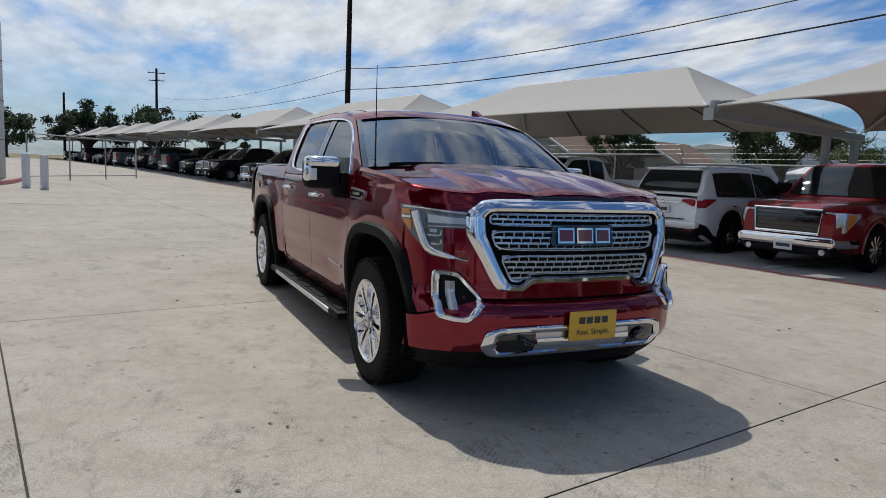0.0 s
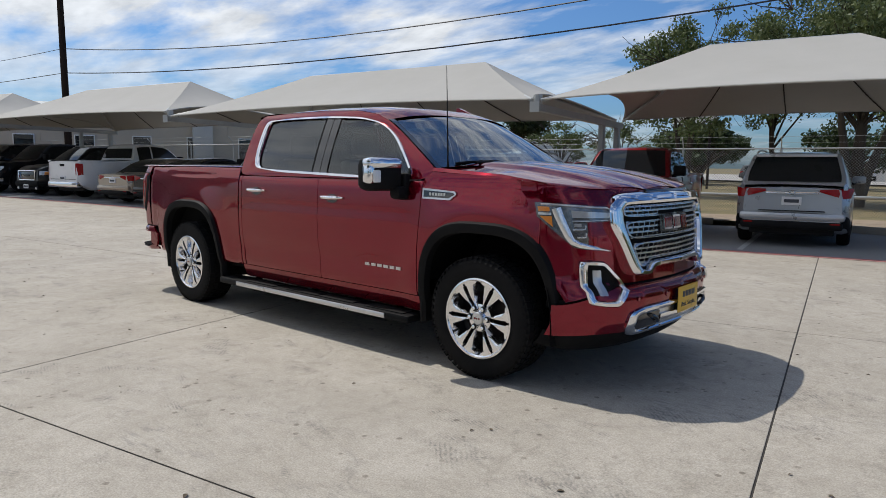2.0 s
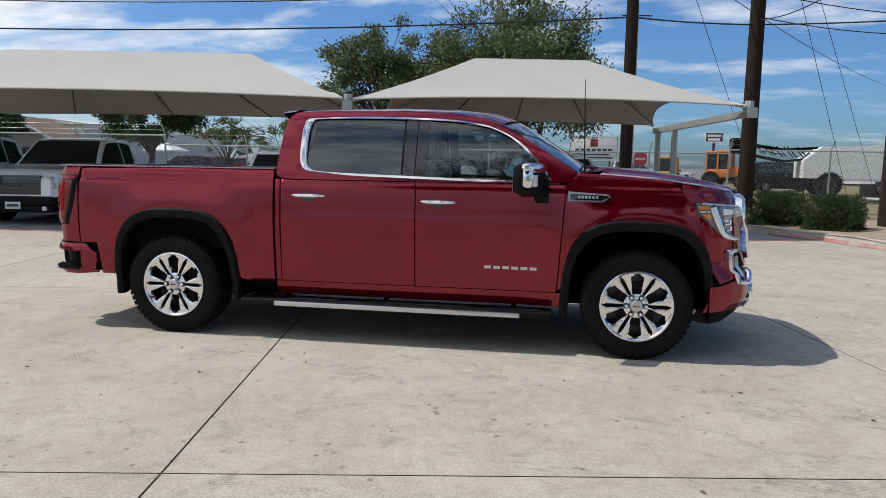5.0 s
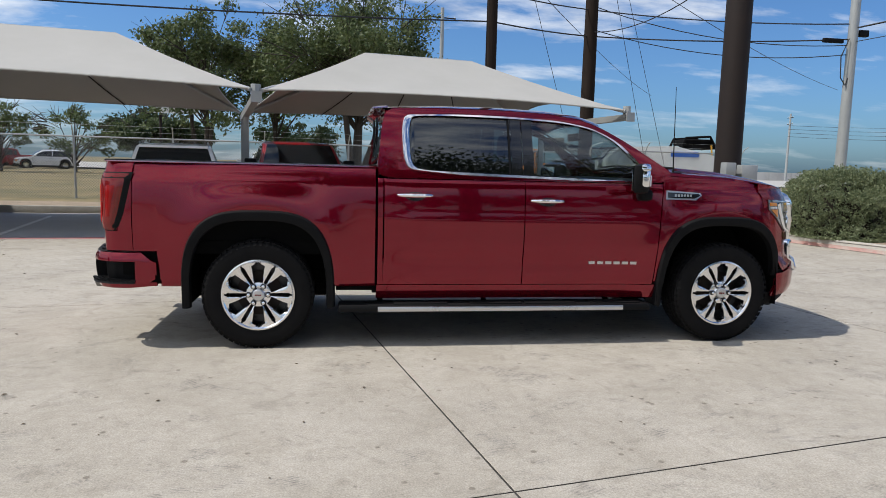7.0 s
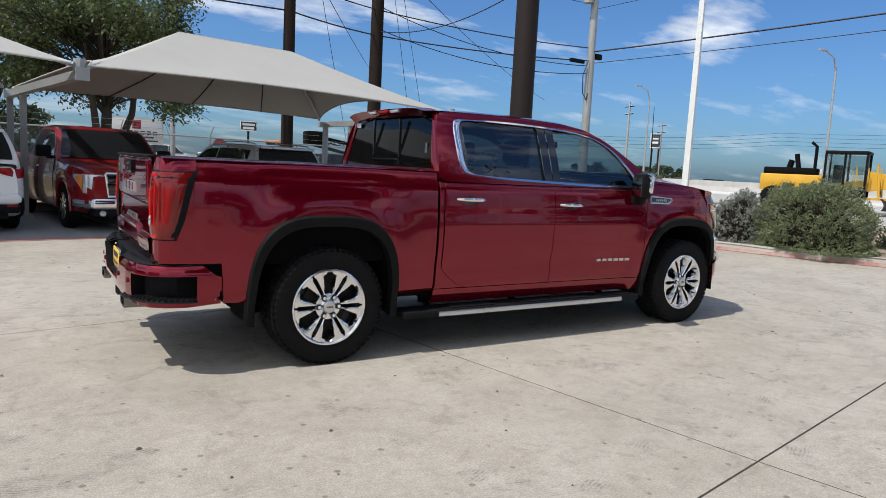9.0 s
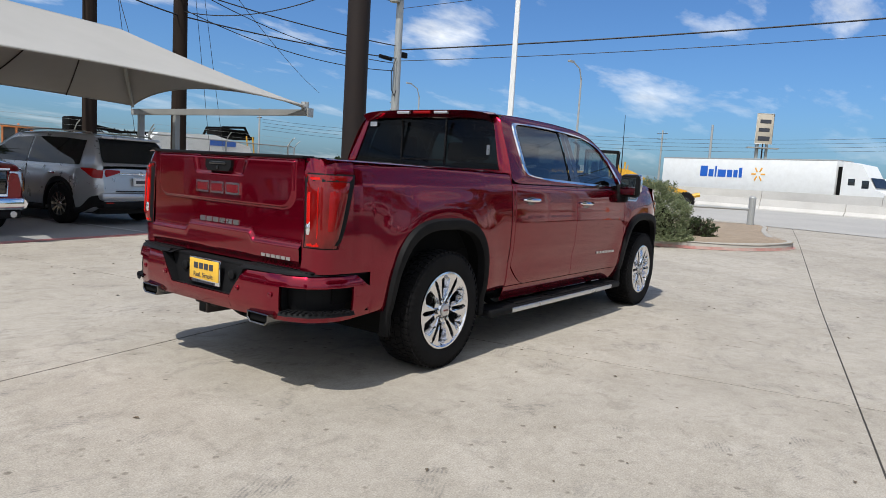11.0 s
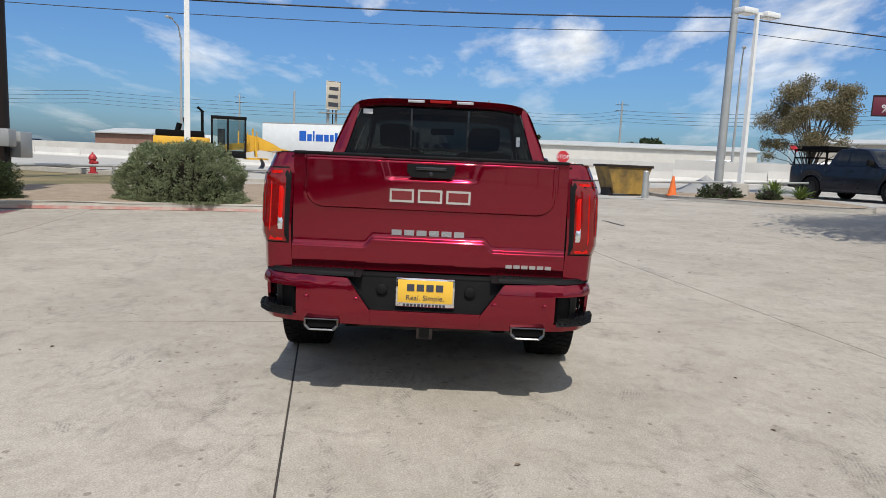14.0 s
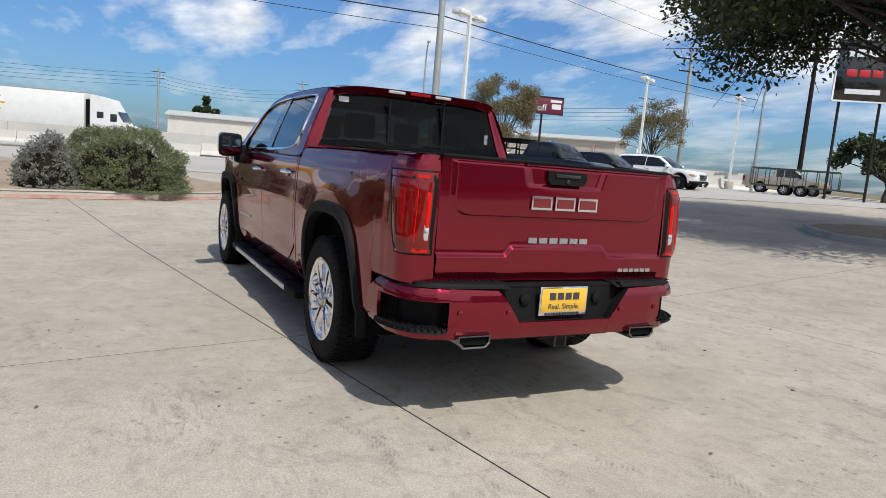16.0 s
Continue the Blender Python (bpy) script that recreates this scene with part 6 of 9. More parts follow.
def bump_patch(name, a0, a1, lo, hi, off, mat, na=20, nz=8, label="", skirt=.018):
    g = G()
    al = [a0] + [lerp(a0, a1, i / na) for i in range(na + 1)] + [a1]
    for i, a in enumerate(al):
        vs = [0] + [j / nz for j in range(nz + 1)] + [1]
        for j, v in enumerate(vs):
            e = i in (0, len(al) - 1) or j in (0, len(vs) - 1)
            g.v.append(Bp(a, lerp(lo(a), hi(a), v), off - (skirt if e else 0)))
    w = nz + 3
    g.f += [(i * w + j, i * w + j + 1, (i + 1) * w + j + 1, (i + 1) * w + j) for i in range(len(al) - 1) for j in range(w - 1)]
    return T(name, g, mat, label, smooth=50)


AE = BA[-1]
for s in (-1, 1):
    ord2 = lambda a, b: (min(s * a, s * b), max(s * a, s * b))
    # painted shell with the corner step cut out
    bump_patch("bumper_shell", *ord2(.30, .72), lambda a: .455, lambda a: table(abs(a), [(.30, .535), (.43, .715), (1, .728)]), 0, PAINT, 24, 8)
    bump_patch("bumper_shell", *ord2(.72, AE), lambda a: .655 - .10 * ease((abs(a) - AE + .12) / .12), lambda a: .728 - .08 * ease((abs(a) - AE + .14) / .14), 0, PAINT, 30, 3)
    bump_patch("bumper_shell", *ord2(.72, AE), lambda a: .455 + .02 * ease((abs(a) - 1.1) / .3), lambda a: .500, 0, PAINT, 30, 3)
    bump_patch("bumper_shell", *ord2(1.20, AE - .01), lambda a: .475 + .05 * ease((abs(a) - AE + .10) / .10), lambda a: .66 - .07 * ease((abs(a) - AE + .12) / .12), 0.001, PAINT, 14, 5)
    bump_patch("corner_step", *ord2(.72, 1.21), lambda a: .495, lambda a: .66, -.075, "blackplastic", 16, 4)
    g = G().grid(lambda u, v: (lambda p: p)(Bp(s * lerp(.73, 1.20, u), .512 - .020 * max(0, v - .85) / .15, lerp(-.075, .030, v))), 16, 6)
    for i in range(14):
        for j in range(3):
            p = Bp(s * lerp(.75, 1.18, i / 13), .512, -.045 + .030 * j)
            g.box(p[0] - .009, p[0] + .009, p[1] - .007, p[1] + .007, p[2] - .002, p[2] + .006)
    T("step_tread", g, "blackplastic", smooth=0)
    T("step_side", G().grid(lambda u, v: Bp(s * lerp(.725, .74, u), lerp(.495, .66, v), lerp(-.08, 0, u)), 3, 3), "blackplastic")
    # top pad
    def pad(u, v):
        a = s * lerp(.36, AE * .99, u)
        p = Bp(a, .735, 0.02)
        return (lerp(p[0], -2.90 if abs(a) < 1.0 else max(p[0], -2.62), v) if abs(a) < 1.0 else lerp(p[0], p[0] + .02, v), lerp(p[1], p[1] * (.985 if abs(a) < 1 else .88), v), .722 + .022 * math.sin(math.pi * min(1, v * 2) / 2))
    g = G().grid(pad, 30, 6)
    bump_patch("bumper_pad_edge", *ord2(.40, AE * .98), lambda a: .724, lambda a: .746, .006, "blackplastic", 30, 3)
    for i in range(16):
        for j in range(3):
            p = pad(lerp(.05, .55, i / 15), lerp(.25, .85, j / 2))
            g.box(p[0] - .014, p[0] + .014, p[1] - .010, p[1] + .010, p[2], p[2] + .005)
    T("bumper_pad", g, "blackplastic", "ribbed black step pad", smooth=30)
    # exhaust tips
    y0, y1 = sorted((s * .475, s * .665))
    ex = G()
    loop = lambda x, i: [(x, y, z) for y, z in ((y0 + i, .484 - i), (y1 - i, .484 - i), (y1 - i + .0, .440 + i), (y1 - .025 - i, .416 + i), (y0 + .025 + i, .416 + i), (y0 + i, .440 + i))]
    for x, i in ((-2.90, .0), (-3.125, 0), (-3.13, .004), (-3.125, .010), (-2.95, .012)):
        ex.v += loop(x, i)
    ex.f += [(a * 6 + j, a * 6 + (j + 1) % 6, (a + 1) * 6 + (j + 1) % 6, (a + 1) * 6 + j) for a in range(4) for j in range(6)]
    tip = T("exhaust_tip", ex, "tip", smooth=25)
    part("exhaust_inside", G().box(-3.112, -2.95, y0 + .014, y1 - .014, .432, .472), M["under"], tip)
    for a in (.38, .66):
        T("parking_sensor", G().ring([(.016, .006), (.016, -.004), (.012, -.007), (.002, -.008)], 14, "x").moved(Matrix.Translation(Bp(s * a, .60, 0.002))), PAINT)
bump_patch("bumper_shell", -.305, .305, lambda a: .455, lambda a: .545, 0, PAINT, 16, 4)
g = G().grid(lambda u, v: (-3.075 + .03 * v, lerp(-1, 1, u) * lerp(.31, .44, v), lerp(.535, .735, v)), 10, 4)
for s in (-1, 1):
    g.grid(lambda u, v: (lerp(-3.128, -3.06, u), s * lerp(lerp(.30, .43, v), lerp(.305, .435, v), u), lerp(.54, .72, v)), 2, 4)
g.grid(lambda u, v: (lerp(-3.128, -3.06, u), lerp(-.31, .31, v), .542), 2, 6)
T("plate_recess", g, "blackplastic")
T("plate_recess_top", G().box(-3.05, -2.92, -.44, .44, .712, .735, .008), "blackplastic")
for s in (-1, 1):
    T("recess_lamp", G().ring([(.030, -3.05), (.030, -3.078), (.022, -3.082), (.002, -3.083)], 18, "x", (0, s * .245, .655)), "blackplastic")
rp = T("rear_plate", G().box(-3.096, -3.084, -.160, .165, .565, .728, .004), "chrome", "yellow dealer plate in a chrome frame")
part("plate_face", G().box(-3.100, -3.095, -.150, .155, .590, .718, .002), M["gold"], rp)
plate_marks(-3.100, .003, .645, -1, rp)
text_mesh("Real. Simple.", .042, M["ink"], rp, Matrix.Translation((-3.101, .003, .618)) @ pose(0, 0, 0, 90, 0, -90), "slogan", .001)
fr = G()
for i in range(12):
    fr.box(-3.099, -3.096, .11 - i * .02, .124 - i * .02, .569, .583)
part("frame_marks", fr, M["ink"], rp, smooth=0)
hb = T("tow_hitch", G().box(-3.10, -2.7, -.045, .045, .385, .460, .006).box(-3.08, -3.03, -.12, .12, .43, .475, .01).box(-2.95, -2.85, -.45, .45, .40, .46, .01), "darksteel")
part("hitch_mouth", G().box(-3.103, -3.09, -.028, .028, .395, .447), M["under"], hb)
T("silencer", G().tube([(-2.6, -.4, .47), (-2.6, .4, .47)], .10, 12), "darksteel")
T("spare_wheel", G().ring([(.2, -.1), (.36, -.1), (.38, 0), (.36, .1), (.2, .1)], 24, "z", (-2.25, 0, .52)), "tyre")

# ---- trees and shrubs ----
def leaf_cloud(rng, clumps, count, size, flat=0.0):
    """Many small leaf quads in clumps of (centre, radii)."""
    vs, fs = np.zeros((count * 4, 3)), []
    wts = np.array([r[0] * r[1] * r[2] for _, r in clumps]) ** .75
    pick = rng.choice(len(clumps), count, p=wts / wts.sum())
    d = rng.normal(size=(count, 3))
    d /= np.linalg.norm(d, axis=1)[:, None]
    rad = rng.random(count) ** .5 * (.75 + .55 * rng.random(count))
    C = np.array([c for c, _ in clumps])[pick]
    R = np.array([r for _, r in clumps])[pick]
    P = C + d * R * rad[:, None]
    a = rng.normal(size=(count, 3)); a /= np.linalg.norm(a, axis=1)[:, None]
    b = np.cross(a, rng.normal(size=(count, 3))); b /= np.linalg.norm(b, axis=1)[:, None]
    s = size * (.6 + .8 * rng.random(count))[:, None]
    vs[0::4], vs[1::4], vs[2::4], vs[3::4] = P - a * s, P - b * s * .5, P + a * s, P + b * s * .5
    g = G()
    g.v = [tuple(p) for p in vs]
    g.f = [(4 * i, 4 * i + 1, 4 * i + 2, 4 * i + 3) for i in range(count)]
    return g


def tree(x, y, height, spread, trunk_r, leaves, size, leaf, label, seed, bole=.3, clumps=26, droop=0.0, category="tree", squash=1.0, bare=0, fork=0.0):
    rng = np.random.default_rng(seed)
    z0 = gz(x, y) - .08
    c = thing("tree", label, category, "trees round the lot", pose(x, y, z0))
    crown_c, crown_r = height * (bole + 1) / 2, height * (1 - bole) / 2
    g = G()
    top = Vector((rng.normal() * .2, rng.normal() * .2, height * (bole + .25)))
    g.tube([(0, 0, 0), (0.03, 0, height * bole * .5), tuple(top * .75), tuple(top)], [trunk_r * 1.25, trunk_r, trunk_r * .75, trunk_r * .4], 10)
    if fork:
        top.z = height * (fork + .28)
        g = G()
        for k in range(3):
            a = seed + 2.1 * k
            o = Vector((math.cos(a), math.sin(a), 0)) * (0 if k == 0 else spread * .30)
            tr = trunk_r * (1 if k == 0 else .68)
            g.tube([o * .12, o * .35 + Vector((0, 0, height * fork * .55)), o * .7 + Vector((.08, 0, height * fork * 1.05)), o + Vector((0, .1, top.z))], [tr * 1.3, tr, tr * .8, tr * .35], 10)
    cl = []
    limbs = G()
    thin = min(1.0, math.sqrt(26 / clumps))
    for i in range(clumps):
        d = rng.normal(size=3); d /= np.linalg.norm(d)
        if d[2] < -.55:
            d[2] *= -.5
        k = .55 + .42 * rng.random()
        p = np.array([d[0] * spread * k, d[1] * spread * k, crown_c + d[2] * crown_r * k * squash])
        p[2] -= droop * (d[0] ** 2 + d[1] ** 2) * crown_r * .5
        r = spread * (.12 + .14 * rng.random())
        cl.append((p, (r, r, r * .75)))
        st = Vector((0, 0, lerp(height * (fork or bole * .8), top.z, rng.random())))
        mid = st.lerp(Vector(p), .5) + Vector((0, 0, height * .05))
        limbs.tube([st, mid, Vector(p), Vector(p) + Vector(d) * r * .7], [trunk_r * .42 * thin, trunk_r * .24 * thin, trunk_r * .12 * thin, .010], 6)
        for _ in range(3):
            e = Vector(p) + Vector(rng.normal(size=3)) * r * .7
            limbs.tube([mid.lerp(Vector(p), .5), e], [trunk_r * .10 * thin, .007], 5)
    for _ in range(bare):
        d = rng.normal(size=3); d[2] = abs(d[2]); d /= np.linalg.norm(d)
        b0 = Vector((d[0] * spread * .8, d[1] * spread * .8, crown_c + d[2] * crown_r * .8))
        for _ in range(4):
            e = b0 + Vector((d[0] + rng.normal() * .5, d[1] + rng.normal() * .5, d[2] + rng.normal() * .3)) * spread * .35
            limbs.tube([b0, b0.lerp(e, .5) + Vector(rng.normal(size=3)) * .1, e], [.03, .018, .006], 5)
    part("trunk", g, M["bark"], c)
    part("branchwork", limbs, M["bark"], c)
    tagged(part("crown", leaf_cloud(rng, cl, leaves, size), M[leaf], c, smooth=0, fix=False), kind="stuff")
    return c


def shrub(x, y, rx, ry, h, leaves, size, leaf, label, seed, boxy=2.0, turn=0):
    """A clipped or mounded shrub: twigs and a dark shade core inside, small leaves in an uneven shell."""
    rng = np.random.default_rng(seed)
    c = thing("shrub", label, "shrub", "shrubs in the planting beds", pose(x, y, gz(x, y) + .10, 0, 0, turn))
    n = leaves
    sprays = max(60, leaves // 26)
    sd = rng.normal(size=(sprays, 3)); sd[:, 2] = np.abs(sd[:, 2]) - .12
    sd /= (np.abs(sd) ** boxy).sum(1)[:, None] ** (1 / boxy)
    lump = 1 + .06 * np.sin(sd[:, 0] * 7 + seed) * np.cos(sd[:, 1] * 6 + 2 * seed) + .05 * np.sin(sd[:, 2] * 11 + sd[:, 0] * 5)
    lump *= 1 - (.13 if boxy < 2.25 else .06) * rng.random(sprays)
    S = sd * lump[:, None] * np.array([rx, ry, h])
    pick = rng.integers(sprays, size=n)
    d = sd[pick]
    reach = rng.random(n)
    P = S[pick] - d * (reach * .17)[:, None] + rng.normal(size=(n, 3)) * (.018 + .022 * reach)[:, None]
    P[:, 2] = np.maximum(P[:, 2], .02 + .05 * rng.random(n))
    a = rng.normal(size=(n, 3)) * .8 + d * .9; a /= np.linalg.norm(a, axis=1)[:, None]
    b = np.cross(a, rng.normal(size=(n, 3))); b /= np.linalg.norm(b, axis=1)[:, None]
    s = size * (.6 + .8 * rng.random(n))[:, None]
    vs = np.zeros((n * 4, 3))
    vs[0::4], vs[1::4], vs[2::4], vs[3::4] = P - a * s, P - b * s * .40, P + a * s, P + b * s * .40
    g = G()
    g.v, g.f = [tuple(p) for p in vs], [(4 * i, 4 * i + 1, 4 * i + 2, 4 * i + 3) for i in range(n)]
    tagged(part("foliage", g, M[leaf], c, smooth=0, fix=False), kind="stuff")
    tw = G()
    for i in range(60):
        e = P[rng.integers(n)] * .95
        tw.tube([(e[0] * .2, e[1] * .2, 0), (e[0] * .6, e[1] * .6, e[2] * .55), tuple(e)], [.014, .009, .004], 4)
    part("twigs", tw, M["bark"], c)
    # added solid dome, coloured dark as the shade deep in the foliage
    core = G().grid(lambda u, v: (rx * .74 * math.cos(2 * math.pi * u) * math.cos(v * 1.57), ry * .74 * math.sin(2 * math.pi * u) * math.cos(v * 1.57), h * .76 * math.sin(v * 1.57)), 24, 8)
    part("shade_core", core, M["twigs"], c)


# ---- kerbs and planting beds ----
def smooth_line(pts, k=6, closed=False):
    """A rounded line through points."""
    out = []
    n = len(pts)
    for i in range(n if closed else n - 1):
        p = [Vector(pts[(i + d) % n] if closed else pts[min(max(i + d, 0), n - 1)]) for d in (-1, 0, 1, 2)]
        for j in range(k):
            t = j / k
            q = .5 * (2 * p[1] + (p[2] - p[0]) * t + (2 * p[0] - 5 * p[1] + 4 * p[2] - p[3]) * t * t + (3 * p[1] - p[0] - 3 * p[2] + p[3]) * t ** 3)
            out.append((q.x, q.y))
    if not closed:
        out.append(tuple(pts[-1]))
    return out


def kerb(name, line, label, closed=False, h=.15, w=.16, mat="kerb", side=1):
    g = G()
    prof = [(0, -.06), (0.012, h * .8), (.03, h), (w - .02, h), (w, h - .02), (w, -.06)]
    n = len(line)
    for i, p in enumerate(line):
        a, b = Vector(line[(i - 1) % n] if closed or i > 0 else line[i]), Vector(line[(i + 1) % n] if closed or i < n - 1 else line[i])
        t = (b - a).normalized()
        nr = Vector((-t.y, t.x)) * side
        for o, z in prof:
            q = Vector(p) + nr * o
            g.v.append((q.x, q.y, gz(q.x, q.y) + z))
    m = len(prof)
    for i in range(n if closed else n - 1):
        for j in range(m - 1):
            g.f.append((i * m + j, i * m + j + 1, ((i + 1) % n) * m + j + 1, ((i + 1) % n) * m + j))
    return solid(name, g, M[mat], label, kind="structure", smooth=40)


def bed(name, poly, mat, label, lift):
    bm = bmesh.new()
    vs = [bm.verts.new((x, y, 0)) for x, y in poly]
    for tri in geometry.tessellate_polygon([[Vector((x, y, 0)) for x, y in poly]]):
        bm.faces.new([vs[i] for i in tri])
    for _ in range(3):
        long = [e for e in bm.edges if e.calc_length() > 2.5]
        bmesh.ops.subdivide_edges(bm, edges=long, cuts=1)
        bmesh.ops.triangulate(bm, faces=bm.faces[:])
    for v in bm.verts:
        v.co.z = gz(v.co.x, v.co.y) + lift + .035 * noise.noise(v.co * .8)
    me = bpy.data.meshes.new(name)
    bm.to_mesh(me); bm.free()
    me.materials.append(M[mat])
    me.shade_smooth()
    return tagged(new(name, me), label, kind="structure")


EAST = [(1.2, 13.0), (3.4, 12.3), (4.9, 11.1), (5.9, 9.6), (6.6, 8.1), (7.3, 6.0), (7.85, 3.9), (8.3, 2.1), (8.8, .6), (9.6, -.40), (10.7, -1.0), (11.7, -1.0), (12.3, -.5), (14.5, .1), (17.8, .8), (18.8, 2.0), (19.6, 5), (21, 12), (25, 26), (34, 60)]
el = smooth_line(EAST, 5)
kerb("kerb_east", el, "pale concrete kerb with worn red paint", side=1)
rl = [p for p in el if p[0] > 5.6 and p[0] < 12.6 and p[1] < 9.9]
g = G()
for i, p in enumerate(rl):
    a, b = Vector(rl[max(0, i - 1)]), Vector(rl[min(len(rl) - 1, i + 1)])
    t = (b - a).normalized()
    nr = Vector((-t.y, t.x))
    for o, z in ((-.05, .008), (-.004, .010), (.002, .035), (.006, .065)):
        q = Vector(p) + nr * o
        g.v.append((q.x, q.y, gz(q.x, q.y) + z))
g.f += [(i * 4 + j, i * 4 + j + 1, i * 4 + j + 5, i * 4 + j + 4) for i in range(len(rl) - 1) for j in range(3)]
solid("paint_red_kerb", g, M["kerbred"], "worn red paint on the kerb face and gutter", kind="structure", smooth=0)
north = [lot(3.2, 16.3), lot(-110, 16.3), (-120, 75), (34, 75)]
sheet("grass_verge", [lot(-110, 16.25), lot(2.2, 16.25), lot(2.2, 62), lot(-110, 62)], M["drygrass"], "dry yellow grass behind the parking row", .085, 40, 20)
bed("gravel_bed", [p for p in el if -1.2 < p[1] < 10.2 and p[0] < 18.5] + [(17.0, 5.0), (12.5, 9.5), (9.0, 12.5)], "mulch", "tan gravel and mulch planting bed", .13)
sheet("gravel_strip", [lot(-110, 16.3), lot(9.5, 16.3), lot(9.5, 18.7), lot(-110, 18.7)], M["mulch"], "strip of gravel and dry leaves along the fence", .095, 60, 3)
sheet("road_north", [(-90, 62), (46, 66), (46, 110), (-90, 110)], M["road"], "pale concrete road beyond the grass", .10, 40, 8)
kerb("kerb_north", [lot(u, 16.1) for u in range(2, -70, -3)], "concrete kerb behind the parking bays", side=-1)
SE = [(20.5, -8.4), (18.2, -8.6), (15.6, -9.8), (13.4, -11.2), (12.6, -11.9), (12.9, -12.6), (14.5, -12.9), (19, -13.2), (26, -13.0), (27, -9.5), (24, -8.0)]
sl = smooth_line(SE, 5, True)
kerb("kerb_south_east", sl, "concrete kerb of a planting island", True, side=1)
bed("gravel_island", sl, "mulch", "gravel and dry plants inside the island", .13)
SI = smooth_line([(3.6, -12.9), (1.4, -13.4), (.3, -15.2), (1.6, -17.2), (4.6, -17.0), (5.4, -14.6)], 6, True)
kerb("kerb_tree_island", SI, "concrete kerb round the big tree", True, side=1)
bed("tree_island", SI, "mulch", "dark mulch under the big tree", .12)

# planting
shrub(8.6, 6.05, 1.55, 1.1, 1.38, 70000, .023, "leaf_sage", "rounded sage-green shrub behind the kerb", 3, 2.7, 70)
shrub(9.25, 1.85, 1.30, .92, 1.34, 46000, .022, "leaf_sage", "sage-green mounded shrub with bare lower twigs", 5, 2.6, 70)
shrub(8.95, 3.15, .66, .62, 1.15, 12000, .025, "leaf_grey", "silver-grey shrub beside a green one", 7, 2.0, 70)
shrub(6.45, 10.75, .72, .56, .80, 26000, .019, "leaf_box", "dark clipped box hedge", 11, 8, 57)
shrub(7.25, 9.62, .68, .55, .76, 25000, .019, "leaf_box", "dark clipped box hedge", 13, 8, 57)
shrub(5.6, 11.9, .8, .5, .38, 2500, .03, "leaf_lime", "low bright green ground cover", 15, 2.2, 40)
shrub(8.2, 11.9, .50, .45, .50, 3600, .028, "leaf_lime", "low bright green bush behind the clipped hedge", 17, 2.2, 40)
shrub(9.7, 5.85, .42, .40, .62, 3600, .028, "leaf_lime", "low bright green bush between the sage shrubs", 18, 2.2, 40)
shrub(11.0, 1.0, .46, .42, .46, 2600, .028, "leaf_box", "small brown-green clipped bush on gravel", 19, 3.5, 70)
shrub(17.6, -9.9, 1.0, .5, .55, 3000, .04, "leaf_box", "low dark hedge beside the lamp base", 21, 3, -60)
shrub(16.6, -11.2, .45, .4, .45, 1600, .035, "leaf_box", "small clipped bush on the island", 23, 3, 0)


def spiky(x, y, n, L, seed):
    rng = np.random.default_rng(seed)
    c = thing("spiky_plant", "clump of long green strap leaves", "plant", "spiky plants on the island", pose(x, y, gz(x, y) + .1))
    g = G()
    for i in range(n):
        a, e = rng.random() * 6.28, .5 + .9 * rng.random()
        l = L * (.7 + .5 * rng.random())
        pts = [Vector((math.cos(a) * math.cos(e) * l * t, math.sin(a) * math.cos(e) * l * t, math.sin(e) * l * t - .35 * l * t * t)) for t in (0, .35, .7, 1)]
        sd = Vector((-math.sin(a), math.cos(a), 0))
        for p, w in zip(pts, (.022, .026, .018, .003)):
            g.v += [tuple(p - sd * w), tuple(p + sd * w)]
        b = len(g.v) - 8
        g.f += [(b + 2 * k, b + 2 * k + 1, b + 2 * k + 3, b + 2 * k + 2) for k in range(3)]
    tagged(part("strap_leaves", g, M["leaf_lime"], c, fix=False), kind="stuff")


spiky(18.4, -12.2, 130, 1.0, 31)
spiky(17.2, -12.6, 90, .8, 33)

tree(-7.6, 27.0, 9.2, 3.2, .15, 21000, .080, "leaf", "tall leafy tree behind the canopies", 1, .12, 74, bare=3, fork=.30)
tree(-.6, 26.2, 9.7, 4.5, .24, 40000, .080, "leaf", "broad leafy tree behind the canopies", 2, .12, 104, bare=7, fork=.30)
tree(-4.6, 29.5, 7.6, 2.6, .14, 8000, .085, "leaf_dark", "dark tree behind the fence", 4, .36, 24)
tree(-33.5, 47.5, 6.6, 4.9, .26, 15000, .14, "leaf_dark", "dark spreading oak by the metal building", 6, .28, 30)
tree(-36.2, 32.6, 5.9, 2.9, .2, 9000, .12, "leaf_dark", "dark bushy tree beside a house", 8, .15, 24)
for i, (x, y, h, s) in enumerate(((-92, -7, 7.6, 5), (-92, 1.5, 8, 6), (-92, 8.5, 7.6, 5), (-84, -15, 5.4, 5), (-60, 26, 5, 4), (-14, 46, 4.6, 3.4))):
    tree(x, y, h, s, .35, 6000, .2, "leaf_dark", "dark oak far behind the lot", 40 + i, .18, 22, category="tree")
tree(25.0, -16.9, 5.9, 2.55, .10, 27000, .047, "leaf_brown", "airy tree with thinning olive leaves", 50, .13, 44, .5)
tree(33.5, -36, 6.6, 3.2, .11, 15000, .055, "leaf_brown", "airy tree with rusty thinning leaves", 52, .26, 34, .4)
tree(102, -12, 7.5, 3.2, .2, 2500, .3, "leaf_dark", "ragged tree beyond the highway", 54, .2, 12)
tree(99, -30, 5.5, 4, .2, 2500, .3, "leaf_dark", "round tree beyond the highway", 55, .15, 18)
